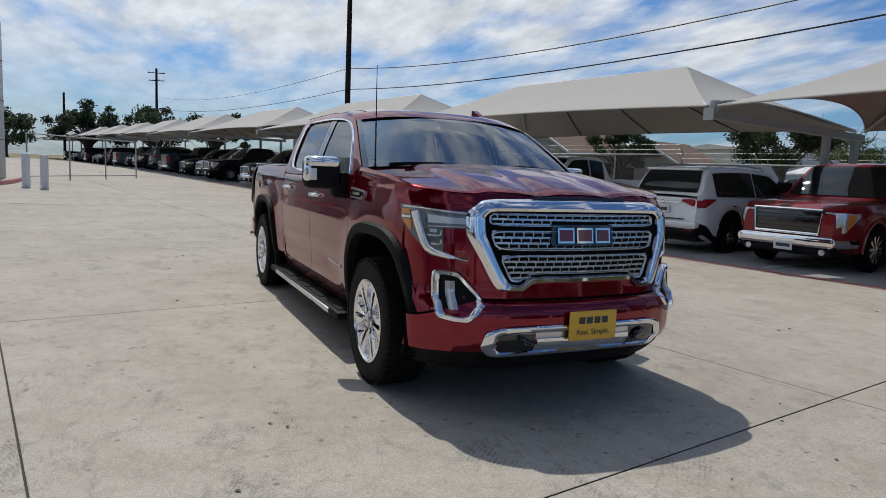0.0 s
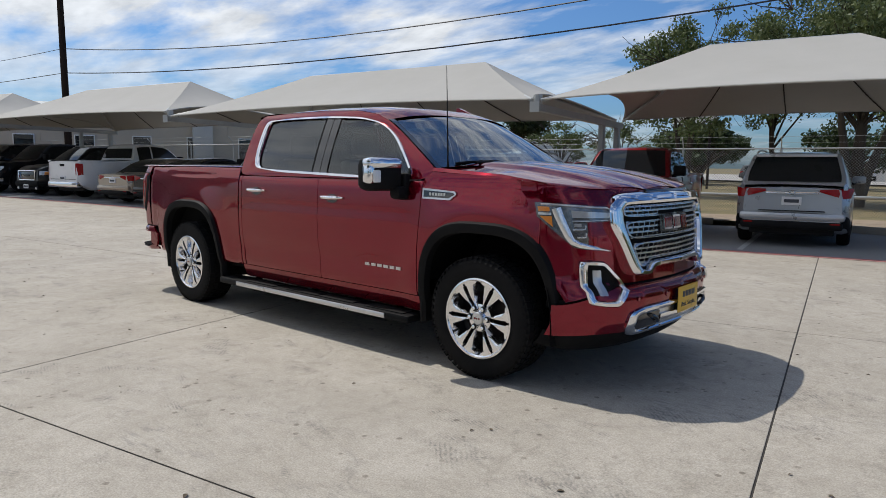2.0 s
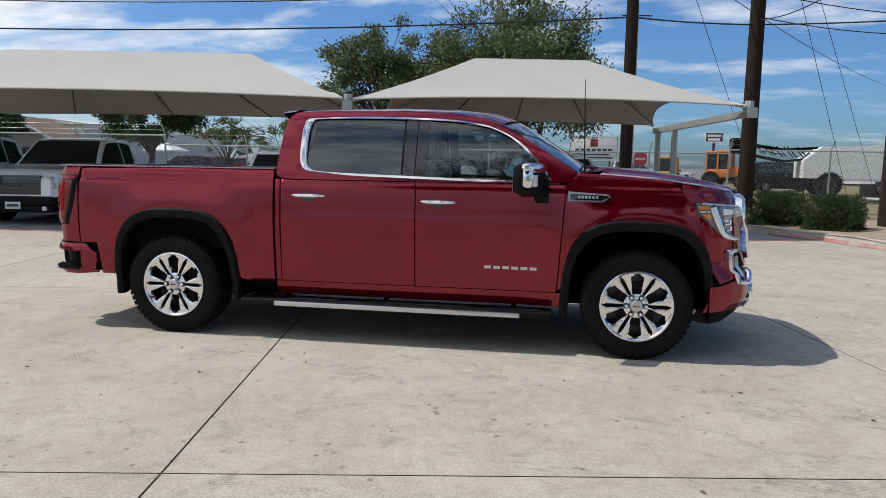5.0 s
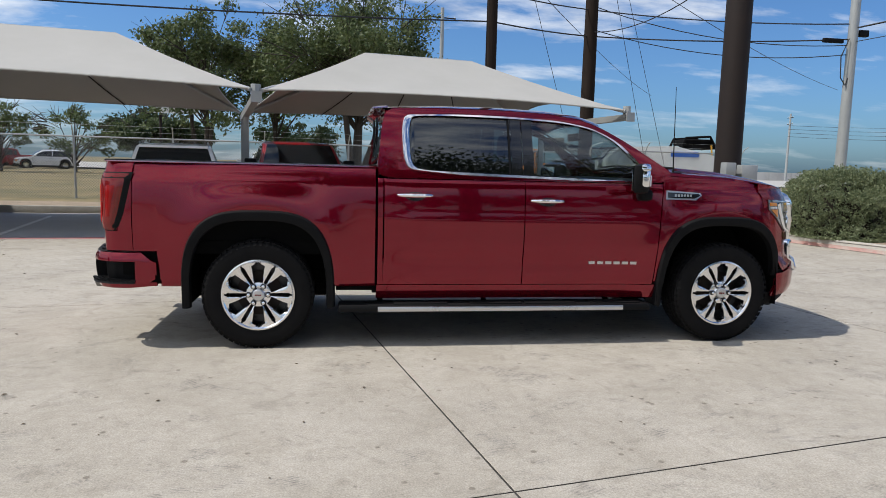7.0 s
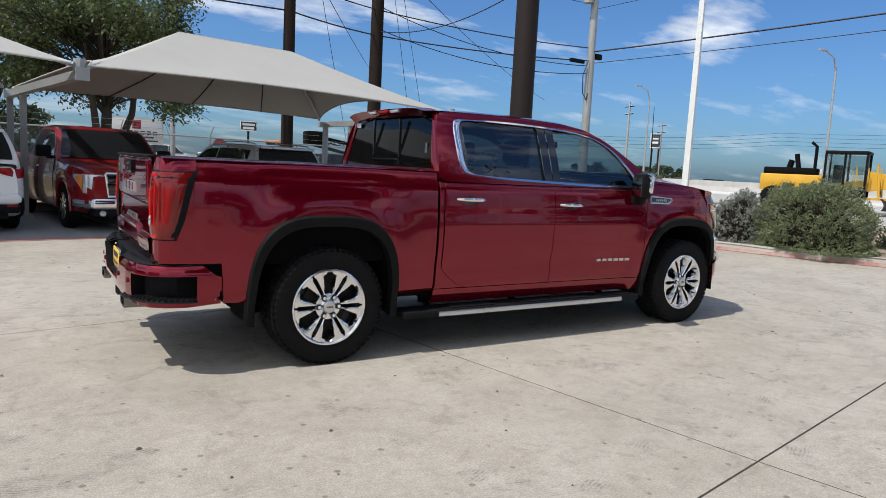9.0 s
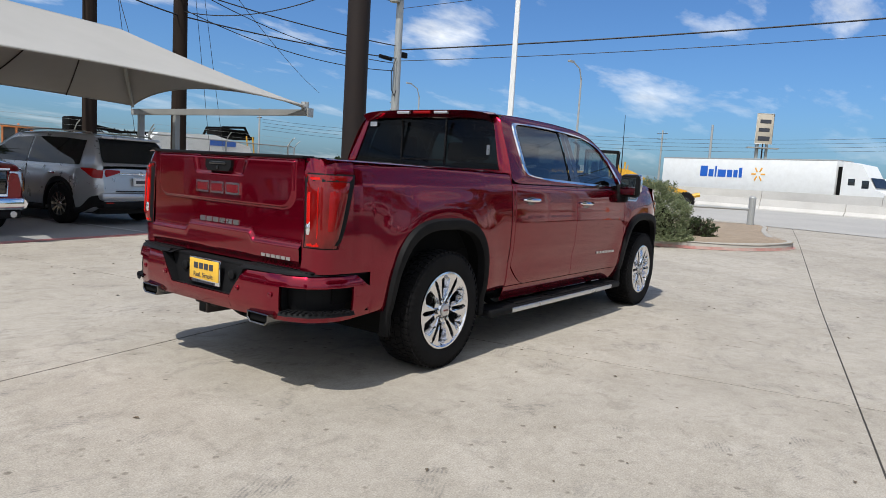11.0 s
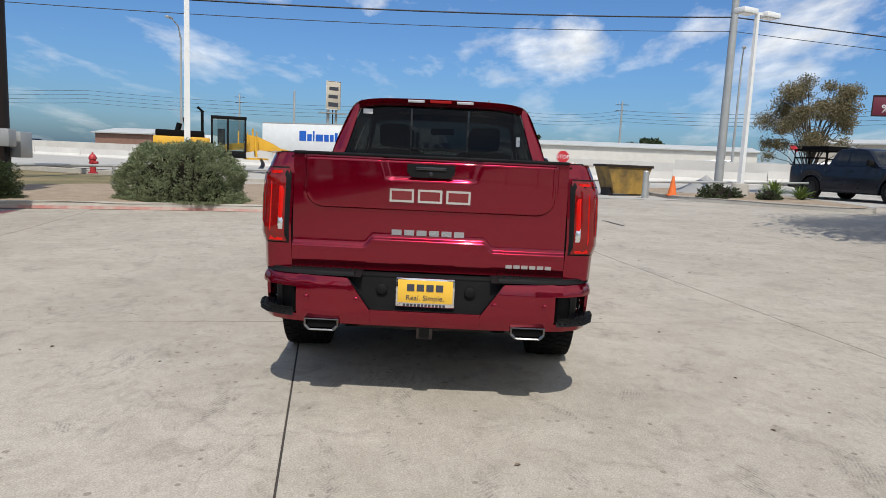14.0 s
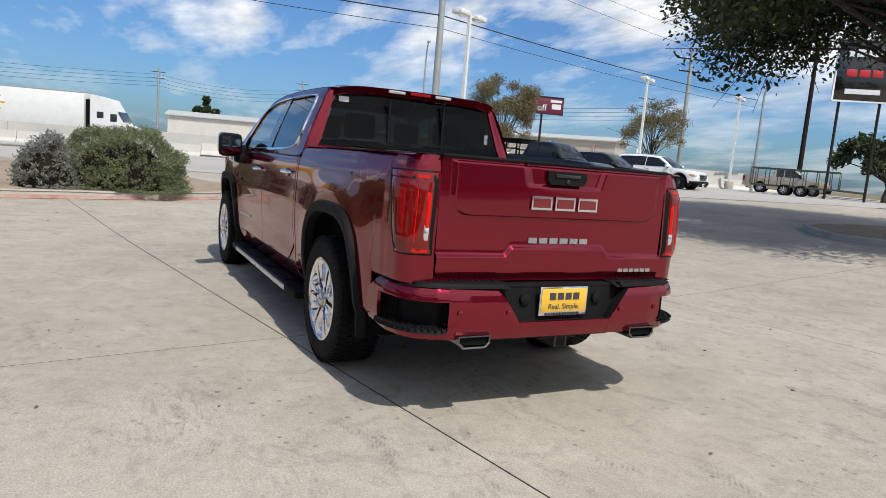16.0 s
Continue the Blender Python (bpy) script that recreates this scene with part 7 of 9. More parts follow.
for i, (x, y, h) in enumerate(((96, 96, 4.2), (105, 92, 3.6), (112, 90, 4.4))):
    tree(x, y, h, 4.2, .2, 2200, .28, "leaf_dark", "low scrubby tree beyond the highway", 90 + i, .1, 14)
tree(2.4, -15.0, 9.6, 6.8, .32, 110000, .085, "leaf_dark", "big live oak overhanging the lot", 60, .40, 150, .34)
for i, (x, y) in enumerate(((20, -44), (14, -46), (9, -48), (4, -50))):
    tree(x, y, 5.0, 3.6, .2, 3500, .2, "leaf_dark", "dark oak along the south edge", 62 + i, .18, 22)
for i, (x, y, h, sp) in enumerate(((-5, 52, 4.9, 4.4), (-18, 56, 5.6, 4.5))):
    tree(x, y, h, sp, .16, 6000, .15, "leaf_dark", "dark low tree beyond the grass", 80 + i, .1, 26)
for i, (x, y, h, sp) in enumerate(((-23.5, 42, 5.0, 2.6), (-20.0, 45, 4.8, 2.8), (-15.5, 47, 5.2, 2.6))):
    tree(x, y, h, sp, .12, 2600, .10, "leaf", "half-bare scrubby tree behind the fence", 120 + i, .12, 22, bare=12)
tree(-68, 40, 7, 5, .3, 2500, .3, "leaf_dark", "dark oak far behind the lot", 70, .18, 18)


# ---- poles, lamps and wires ----
def pole(name, x, y, h, r0, r1, mat, label, lean=(0, 0), arms=(), group="utility poles"):
    c = thing(name, label, "pole", group, pose(x, y, gz(x, y) - .1))
    part("shaft", G().tube([(0, 0, 0), (lean[0] * .5, lean[1] * .5, h * .5), (lean[0], lean[1], h)], [r0, lerp(r0, r1, .5), r1], 16), M[mat], c)
    for z, L, a in arms:
        d = Vector((math.cos(radians(a)), math.sin(radians(a)), 0)) * L / 2
        p = Vector((lean[0] * z / h, lean[1] * z / h, z))
        part("crossarm", G().tube([p - d, p + d], .05, 4, sq=True), M["polewood"], c)
        for k in (-.9, -.4, .4, .9):
            part("insulator", G().tube([p + d * k + Vector((0, 0, .05)), p + d * k + Vector((0, 0, .2))], [.035, .03], 8), M["white"], c)
    return c


pole("utility_pole", -36, 10.3, 13.5, .2, .14, "polewood", "dark timber pole with a transformer", arms=())
pole("utility_pole", 3.3, 14.9, 12, .19, .15, "polewood", "thick dark timber pole behind the canopy")
pole("utility_pole", 7.4, 17.3, 13, .26, .19, "polewood", "thick dark timber pole beside the canopy")
pe = pole("utility_pole", 15.9, 15.1, 11.5, .19, .13, "galv", "grey round utility pole with cable boxes")
part("transformer", G().ring([(.02, 8.1), (.2, 8.1), (.2, 8.9), (.02, 8.95)], 16, "z", (-.35, 0, 0)), M["galv"], pe)
part("cable_box", G().box(.2, .55, -.08, .08, 6.0, 6.22, .02), M["blackplastic"], pe)
part("cable_box", G().box(-1.1, -.35, -.06, .06, 5.75, 5.9, .03), M["blackplastic"], pe)
part("cable_loop", G().tube([(-.2, -.1, 5.9), (-.45, -.1, 5.3), (-.4, -.1, 4.6), (-.2, -.1, 4.35), (-.05, -.1, 4.8)], .02, 6), M["wire"], pe)
pole("utility_pole", 23.9, -12.3, 12.5, .2, .13, "galv", "grey round utility pole by the road")
big = pole("sign_pylon", 8.85, 10.5, 13, .34, .31, "darksteel", "thick dark steel pylon with peeling paint", group="pylons")
part("meter_box", G().box(-.40, -.12, -.62, -.34, 1.25, 1.65, .02), M["galv"], big, "grey electric meter box")
part("meter_box", G().box(.05, .50, -.60, -.34, 1.0, 1.6, .02), M["galv"], big, "grey electric cabinet")
part("conduit", G().tube([(-.26, -.45, 0), (-.26, -.45, 1.3)], .03, 8), M["blackplastic"], big)
for x, y, h in ((110, -29, 12), (113, -6.4, 12), (121, 40, 12), (81, 66, 10.2), (68.2, 91.3, 10.6), (35.3, -41, 11), (28.5, -47, 12), (66.6, 59.6, 11.5), (-94, 1.2, 13), (-104, -10.5, 9.5), (88, 22, 10), (60, -60, 11)):
    pole("utility_pole", x, y, h, .2, .14, "polewood" if x < 30 else "galv", "distant pole with short crossarms", arms=((h - .6, 2.2, 75), (h - 1.6, 2.0, 75)) if h > 10 else ())


pole("utility_pole", 8.05, 59, 16.2, .24, .17, "galv", "tall grey utility pole with a crossarm", arms=((15.3, 2.7, 10),))


def lamp_post(x, y, h, label, heads=2, turn=0):
    c = thing("lamp_post", label, "street lamp", "white lamp posts of the lot", pose(x, y, gz(x, y) - .03, 0, 0, turn))
    part("base", G().ring([(.02, 0), (.34, 0), (.32, .62), (.29, .66), (.02, .66)], 18, "z"), M["kerb"], c)
    part("shaft", G().tube([(0, 0, .66), (0, 0, h)], [.085, .06], 4, sq=True), M["white"], c)
    part("arm", G().tube([(-.45, 0, h - .05), (.45, 0, h - .05)], .035, 4, sq=True), M["white"], c)
    for s in (-1, 1):
        hd = part("lamp_head", G().box(*sorted((s * .25, s * .98)), -.24, .24, h - .14, h + .06, .03), M["white"], c)
        part("lens", G().box(*sorted((s * .35, s * .90)), -.18, .18, h - .15, h - .135), M["lamp_clear"], hd)


lamp_post(12.7, 7.5, 8.6, "white square lamp post behind the shrubs", turn=20)
lamp_post(18.8, -11.1, 6.9, "white twin-head lamp post on a concrete base", turn=-62)
lamp_post(29.0, -30.6, 7.0, "white twin-head lamp post further off", turn=-60)
lamp_post(30.4, -41.5, 7.0, "white twin-head lamp post near the trailers", turn=-60)


def street_light(x, y, h, turn):
    c = thing("street_lamp", "thin grey highway lamp with a curved arm", "street lamp", "highway lamps", pose(x, y, gz(x, y), 0, 0, turn))
    part("shaft", G().tube([(0, 0, 0), (0, 0, h - 1.2), (.3, 0, h - .4), (1.2, 0, h)], [.11, .07, .05, .04], 10), M["galv"], c)
    part("lamp_head", G().box(1.1, 1.75, -.12, .12, h - .08, h + .05, .03), M["galv"], c)


for x, y, h, t in ((42.5, 19.6, 10.2, 170), (46, -22, 10, 160), (24.8, -37, 7.6, 150), (70, -40, 9, 160), (48, 40, 10, 170)):
    street_light(x, y, h, t)


def wire(name, pts, sag, r=.013, label="black overhead cable between the poles"):
    g = G()
    sags = sag if hasattr(sag, "__len__") else [sag] * len(pts)
    for a, b, sg in zip(pts, pts[1:], sags):
        a, b = Vector(a), Vector(b)
        g.tube([a.lerp(b, t / 14) - Vector((0, 0, sg * 4 * (t / 14) * (1 - t / 14))) for t in range(15)], r, 5)
    solid(name, g, M["wire"], label, "cable", group="overhead cables")


A_, B_, C_, E_P, G_ = (-36, 10.3), (3.3, 14.9), (7.4, 17.3), (15.9, 15.1), (23.9, -12.3)
for dz, zs, sag, r in ((0, (7.6, 6.75, 6.95, 6.5), (.9, .05, .15), .022), (1, (6.3, 5.85, 6.05, 6.0), (.65, .05, .12), .024), (2, (12.5, 9.3, 9.6, 8.2), .3, .012)):
    wire("overhead_cable", [(*A_, zs[0]), (*B_, zs[1]), (*C_, zs[2]), (*E_P, zs[3])], sag, r)
wire("overhead_cable", [(-100, 2, 10.2), (*A_, 7.6)], 1.0, .015)
wire("overhead_cable", [(-100, 2, 8.6), (*A_, 6.3)], .8, .02)
for za, zb, zc, r in ((6.35, 8.2, 8.6, .03), (5.9, 7.6, 8.0, .014), (8.0, 11.2, 11.0, .012), (8.9, 12.0, 12.2, .010)):
    wire("overhead_cable", [(*E_P, za), (*G_, zb), (34, -48, zc)], .25, r)
for a, b in (((*C_, 7.1), (*E_P, 5.8)), ((*C_, 6.3), (*E_P, 5.5)), ((*B_, 8.2), (30, 60, 9)), ((*C_, 9.0), (40, 46, 8.5)), ((8.55, 10.35, 6.6), (*C_, 6.2))):
    wire("overhead_cable", [a, b], .45, .016)
for k in range(4):
    wire("overhead_cable", [(60, 80, 8 - k * .5), (95, 55, 9.4 - k * .6), (113, -6.4, 11.2 - k * .6), (110, -29, 11.2 - k * .6), (60, -60, 10 - k * .5)], 1.0, .022, "thin power line in the distance")
for a, b in (((*C_, 12.0), (14.5, 24.5, .3)), ((*C_, 11.0), (13.0, 23.5, .3)), ((*B_, 11.0), (9.8, 24, .3))):
    wire("guy_wire", [a, b], 0.0, .010, "slanting steel guy wire")


# ---- fence ----
def mesh_material():
    """Woven wire: a diamond lattice with nothing between."""
    m = bpy.data.materials.new("chain_link")
    m.use_nodes = True
    nt = m.node_tree
    N, Lk = nt.nodes.new, nt.links.new
    co, sep = N("ShaderNodeTexCoord"), N("ShaderNodeSeparateXYZ")
    Lk(co.outputs["Object"], sep.inputs[0])
    res = []
    for op in ("ADD", "SUBTRACT"):
        a = N("ShaderNodeMath"); a.operation = op
        Lk(sep.outputs["X"], a.inputs[0]); Lk(sep.outputs["Z"], a.inputs[1])
        b = N("ShaderNodeMath"); b.operation = "PINGPONG"; b.inputs[1].default_value = .04
        Lk(a.outputs[0], b.inputs[0])
        c = N("ShaderNodeMath"); c.operation = "LESS_THAN"; c.inputs[1].default_value = .0042
        Lk(b.outputs[0], c.inputs[0])
        res.append(c)
    mx = N("ShaderNodeMath"); mx.operation = "MAXIMUM"
    Lk(res[0].outputs[0], mx.inputs[0]); Lk(res[1].outputs[0], mx.inputs[1])
    bs = nt.nodes["Principled BSDF"]
    bs.inputs["Base Color"].default_value = (.28, .28, .27, 1)
    bs.inputs["Metallic"].default_value, bs.inputs["Roughness"].default_value = .6, .5
    tr, sh = N("ShaderNodeBsdfTransparent"), N("ShaderNodeMixShader")
    Lk(mx.outputs[0], sh.inputs[0]); Lk(tr.outputs[0], sh.inputs[1]); Lk(bs.outputs[0], sh.inputs[2])
    Lk(sh.outputs[0], nt.nodes["Material Output"].inputs["Surface"])
    return m


M["link"] = mesh_material()


def fence(a, b, h=1.95, arms=True, step=3.0, label="grey chain-link fence with angled top arms", mesh=True):
    a, b = Vector(a), Vector(b)
    L = (b - a).length
    ang = math.degrees(math.atan2(b.y - a.y, b.x - a.x))
    z0 = gz((a.x + b.x) / 2, (a.y + b.y) / 2) + .05
    c = thing("fence", label, "fence", "fences round the lot", pose(a.x, a.y, z0, 0, 0, ang))
    n = max(1, round(L / step))
    for i in range(n + 1):
        x = L * i / n
        part("post", G().tube([(x, 0, -.15), (x, 0, h + .03)], .033, 8), M["galv"], c)
        if arms:
            part("post_arm", G().tube([(x, 0, h), (x, -.12, h + .2), (x, -.28, h + .34)], .018, 6), M["galv"], c)
    part("top_rail", G().tube([(0, 0, h), (L, 0, h)], .024, 8), M["galv"], c)
    if not mesh:
        part("bottom_rail", G().tube([(0, 0, .12), (L, 0, .12)], .024, 8), M["galv"], c)
        return
    part("mesh", G().add([(0, .03, 0), (L, .03, 0), (L, .03, h), (0, .03, h)], [(0, 1, 2, 3)]), M["link"], c)
    if arms:
        for k in (1, 2):
            part("top_strand", G().tube([(0, -.12 * k - .02, h + .17 * k), (L, -.12 * k - .02, h + .17 * k)], .003, 4), M["galv"], c)


fence(lot(-50, 20.4), lot(-8, 20.4))
fence(lot(-8, 20.4), lot(11.5, 20.4))
fence(lot(11.5, 20.4), (14.0, 19.5))
fence((14.0, 19.5), (16.5, 22))
fence((-26.9, -6.2), (-34.0, -2.0), 1.9, False, 2.6, "grey steel gate frame across the drive", mesh=False)


def guard_rail(a, b, h=.55, step=2.4, label="low grey pipe rail on short posts", r=.045):
    a, b = Vector(a), Vector(b)
    L = (b - a).length
    c = thing("pipe_rail", label, "railing", "pipe rails", pose(a.x, a.y, gz(a.x, a.y) + .08, 0, 0, math.degrees(math.atan2(b.y - a.y, b.x - a.x))))
    n = max(1, round(L / step))
    dz = gz(b.x, b.y) - gz(a.x, a.y)
    part("rail", G().tube([(0, 0, h), (L, 0, h + dz)], r, 10), M["galv"], c)
    for i in range(n + 1):
        part("post", G().tube([(L * i / n, 0, -.1), (L * i / n, 0, h + dz * i / n)], r * 1.1, 8), M["galv"], c)


guard_rail(lot(-4, 18.9), lot(9.5, 18.9))
guard_rail((8.4, 13.8), (12.6, 9.6))
guard_rail((12.6, 9.6), (18.0, 1.3))
guard_rail((19.0, -7.7), (20.5, -15.0))
for x, y in ((18.0, 1.3), (18.7, -7.5)):
    b = thing("bollard", "grey steel bollard at the end of a rail", "bollard", "bollards", pose(x, y, gz(x, y)))
    part("post", G().tube([(0, 0, 0), (0, 0, 1.0)], .11, 16), M["galv"], b)
    part("cap", G().ring([(.11, 1.0), (.09, 1.04), (.002, 1.06)], 16, "z"), M["galv"], b)

hy = thing("fire_hydrant", "red fire hydrant on the verge", "hydrant", "", pose(20.1, 14.2, gz(20, 14) + .05))
M["hydrant"] = material("red_enamel", (.42, .03, .035), .5)
part("barrel", G().ring([(.02, 0), (.18, 0), (.18, .05), (.12, .06), (.12, .55), (.15, .57), (.15, .62), (.11, .72), (.04, .78), (.03, .84), (.002, .85)], 16, "z"), M["hydrant"], hy)
part("nozzle", G().tube([(-.2, 0, .42), (.2, 0, .42)], .06, 10), M["hydrant"], hy)
part("nozzle", G().tube([(0, -.2, .42), (0, 0, .42)], .07, 10), M["hydrant"], hy)

# ---- buildings ----
M["siding"] = material("pale_siding", (.60, .58, .53), .8, color2=(.48, .46, .42), scale=1.2, amount=.7)
M["tanwall"] = material("tan_panel", (.50, .45, .37), .8, color2=(.40, .36, .30), scale=.6, amount=.7)
M["shingle"] = material("brown_shingles", (.20, .135, .095), .9, color2=(.12, .08, .055), scale=3, amount=.8, bump=.4, bump_scale=8, fine=.5)
M["metalwall"] = material("grey_metal_siding", (.48, .49, .47), .6, color2=(.40, .41, .40), scale=.5, amount=.7)
M["winglass"] = glass_material("window_glass", (.02, .025, .03), .05)
M["brickwall"] = material("red_brick", (.30, .17, .12), .9, color2=(.2, .11, .08), scale=2, amount=.7)


def window_unit(parent, x, y, z, w, h, turn=0):
    f = part("window", G().box(-w / 2 - .06, w / 2 + .06, -.05, .03, -h / 2 - .06, h / 2 + .06, .01).moved(pose(x, y, z, 0, 0, turn)), M["white"], parent)
    part("pane", G().box(-w / 2, w / 2, -.065, -.052, -h / 2, h / 2).box(-.02, .02, -.075, -.05, -h / 2, h / 2).moved(pose(x, y, z, 0, 0, turn)), M["winglass"], f)


def house(x, y, turn, L, W, wall, roof_h, label, walls="siding"):
    """A low gabled house, its ridge along local x."""
    c = thing("house", label, "house", "houses behind the fence", pose(x, y, gz(x, y) - .1, 0, 0, turn))
    g = G().box(-L / 2, L / 2, -W / 2, W / 2, 0, wall)
    part("wall", g, M[walls], c)
    for s in (-1, 1):
        part("gable", G().prism([(-W / 2, wall), (W / 2, wall), (0, wall + roof_h)], s * (L / 2 - .15), s * L / 2, "x"), M[walls], c)
        part("roof", G().grid(lambda u, v: (lerp(-L / 2 - .4, L / 2 + .4, u), s * lerp(W / 2 + .45, 0, v), lerp(wall - .15, wall + roof_h + .05, v) + .06), 8, 6).grid(lambda u, v: (lerp(-L / 2 - .4, L / 2 + .4, u), s * lerp(W / 2 + .45, 0, v), lerp(wall - .27, wall + roof_h - .07, v) + .06), 8, 1), M["shingle"], c)
        part("fascia", G().tube([(-L / 2 - .4, s * (W / 2 + .46), wall - .15), (L / 2 + .4, s * (W / 2 + .46), wall - .15)], .07, 4, sq=True), M["white"], c)
    lines = G()
    for k in range(int(wall / .2)):
        lines.box(-L / 2 - .012, L / 2 + .012, -W / 2 - .012, W / 2 + .012, k * .2, k * .2 + .012)
    part("siding_laps", lines, M["metalwall"], c)
    for xx in (-L * .28, L * .05, L * .32):
        window_unit(c, xx, -W / 2, wall * .55, 1.0, 1.2)
    window_unit(c, L / 2, 0, wall * .55, 1.0, 1.2, 90)
    for yy in (-W * .22, W * .24):
        window_unit(c, -L / 2, yy, wall * .55, .9, 1.3, -90)
    for s in (-1, 1):
        part("barge_board", G().tube([(-L / 2 - .38, s * (W / 2 + .45), wall - .14), (-L / 2 - .38, 0, wall + roof_h + .06)], .07, 4, sq=True), M["white"], c)
    part("door", G().box(L * .18, L * .18 + .9, -W / 2 - .04, -W / 2, 0, 2.05, .01), M["white"], c)


house(-39.7, 30.3, 105, 9, 6.8, 3.0, 1.9, "pale clapboard house with a brown shingle roof")
house(-36.3, 37.4, 105, 6, 5.5, 2.5, 1.6, "small pale house with a brown gabled roof")
house(-48.5, 27.0, 100, 9, 7.5, 3.0, 1.6, "pale clapboard house beside another one")


def shed(x, y, turn, L, W, H, wall, label, openings=4, roof="metalwall", cat="building"):
    c = thing("building", label, cat, "buildings beyond the lot", pose(x, y, gz(x, y) - .1, 0, 0, turn))
    part("wall", G().box(-L / 2, L / 2, -W / 2, W / 2, 0, H), M[wall], c)
    part("roof", G().prism([(-W / 2 - .3, H), (W / 2 + .3, H), (W / 2 + .3, H + .12), (0, H + .7), (-W / 2 - .3, H + .12)], -L / 2 - .3, L / 2 + .3, "x"), M[roof], c)
    part("trim", G().box(-L / 2 - .03, L / 2 + .03, -W / 2 - .03, -W / 2, H - .25, H - .02).box(-L / 2 - .02, L / 2 + .02, -W / 2 - .02, -W / 2, 0, .25), M["white"], c)
    ribs = G()
    for k in range(int(L / 1.2)):
        ribs.box(-L / 2 + k * 1.2, -L / 2 + k * 1.2 + .06, -W / 2 - .04, -W / 2, .25, H - .25)
    part("ribs", ribs, M[wall], c)
    for k in range(openings):
        window_unit(c, lerp(-L * .4, L * .4, k / max(1, openings - 1)), -W / 2 - .03, H * .48, 1.0, 1.3)
    return c


tb = shed(-41.5, 17.0, 65, 16, 8, 4.3, "tanwall", "long tan site building behind the fence", 5)
part("air_unit", G().box(3, 4.2, -4.9, -4.0, .4, 3.6, .05), M["metalwall"], tb)
part("door", G().box(-4, -3, -4.1, -4.0, 0, 2.1, .01), M["white"], tb)
shed(-55.5, 77.2, 84, 27, 10, 5.0, "metalwall", "long low grey metal warehouse", 0)
shed(67.5, 33.5, 66, 8.5, 6, 2.6, "brickwall", "low brick building beside the highway", 3)
cv = shed(143, 10.5, 90, 26, 12, 2.9, "siding", "white dealership hall with a name sign on the roof", 3)
for k in range(9):
    part("sign_bar", G().box(-6.6 + k * 1.5, -5.5 + k * 1.5, 6.3, 6.5, 3.0, 4.9, .05), M["ink"], cv)
part("sign_board", G().prism([(-9, 2.75), (9, 2.75), (8.2, 4.8), (3, 5.2), (-8.2, 5.2)], 6.05, 6.28), M["white"], cv)
shed(88, -22, 85, 18, 8, 3.5, "tanwall", "low tan roof beyond the highway", 2, "shingle")
shed(60, -46, 40, 16, 8, 4.0, "tanwall", "low tan industrial building beside the road", 3)
shed(75, -20, 80, 30, 8, 3.2, "siding", "white dealership halls beyond the highway", 4)
# the dealership's own wall beside the drive
ow = thing("dealership", "white panelled dealership wall with a kerb", "building", "", pose(-23.6, -9.55, gz(-23, -9) - .05))
part("wall", G().box(-4, 1.6, -4, 2.5, 0, 6.4, .02), M["metalwall"], ow)
for z in (1.6, 3.2, 4.8):
    part("panel_joint", G().box(-4.01, 1.61, -4.01, 2.51, z, z + .03), M["darksteel"], ow)
part("camera_bracket", G().tube([(1.6, 2.3, 4.0), (1.9, 2.45, 3.95), (2.0, 2.5, 4.1)], .04, 8).box(1.85, 2.35, 2.42, 2.58, 4.1, 4.25, .03), M["white"], ow)
kerb("kerb_west", smooth_line([(-27, -6.2), (-22.5, -6.3), (-21.2, -7.4), (-21.2, -12)], 5), "kerb with red paint by the dealership wall", side=-1, mat="redpaint")
for x, y in ((-21.4, -5.6), (-20.9, -5.0)):
    b = thing("bollard", "white concrete bollard by the gate", "bollard", "bollards", pose(x, y, gz(x, y)))
    part("post", G().tube([(0, 0, 0), (0, 0, 1.15), (0, 0, 1.2)], [.13, .13, .08], 16), M["white"], b)
# tarpaulin heap beside the parked cars
M["tarp"] = material("grey_tarpaulin", (.42, .43, .45), .5, color2=(.25, .26, .28), scale=3, amount=.7)
bx, by = lot(-29.4, 13.2)
solid("tarpaulin_heap", G().grid(lambda u, v: (bx + lerp(-1.1, 1.1, u), by + lerp(-1.2, 1.2, v), gz(bx, by) + .62 * (math.sin(math.pi * u) * math.sin(math.pi * v)) ** .6 * (.8 + .35 * noise.noise(Vector((u * 7, v * 7, 1)))) - .02), 26, 26), M["tarp"], "crumpled silver tarpaulin heap on asphalt", "tarpaulin", smooth=60)

# ---- road and highway ----
H0, HD, HN = Vector((46.2, 1.4)), Vector((.327, .945)), Vector((.945, -.327))


def hw(k, n):
    p = H0 + HD * k + HN * n
    return (p.x, p.y)


sheet("road", [hw(-70, -24), hw(110, -24), hw(110, -.4), hw(-70, -.4)], M["road"], "pale worn frontage road", .012, 60, 8)
sheet("road_highway", [hw(-70, 6), hw(110, 6), hw(110, 40), hw(-70, 40)], M["road"], "highway carriageway behind the barriers", .012, 60, 6)


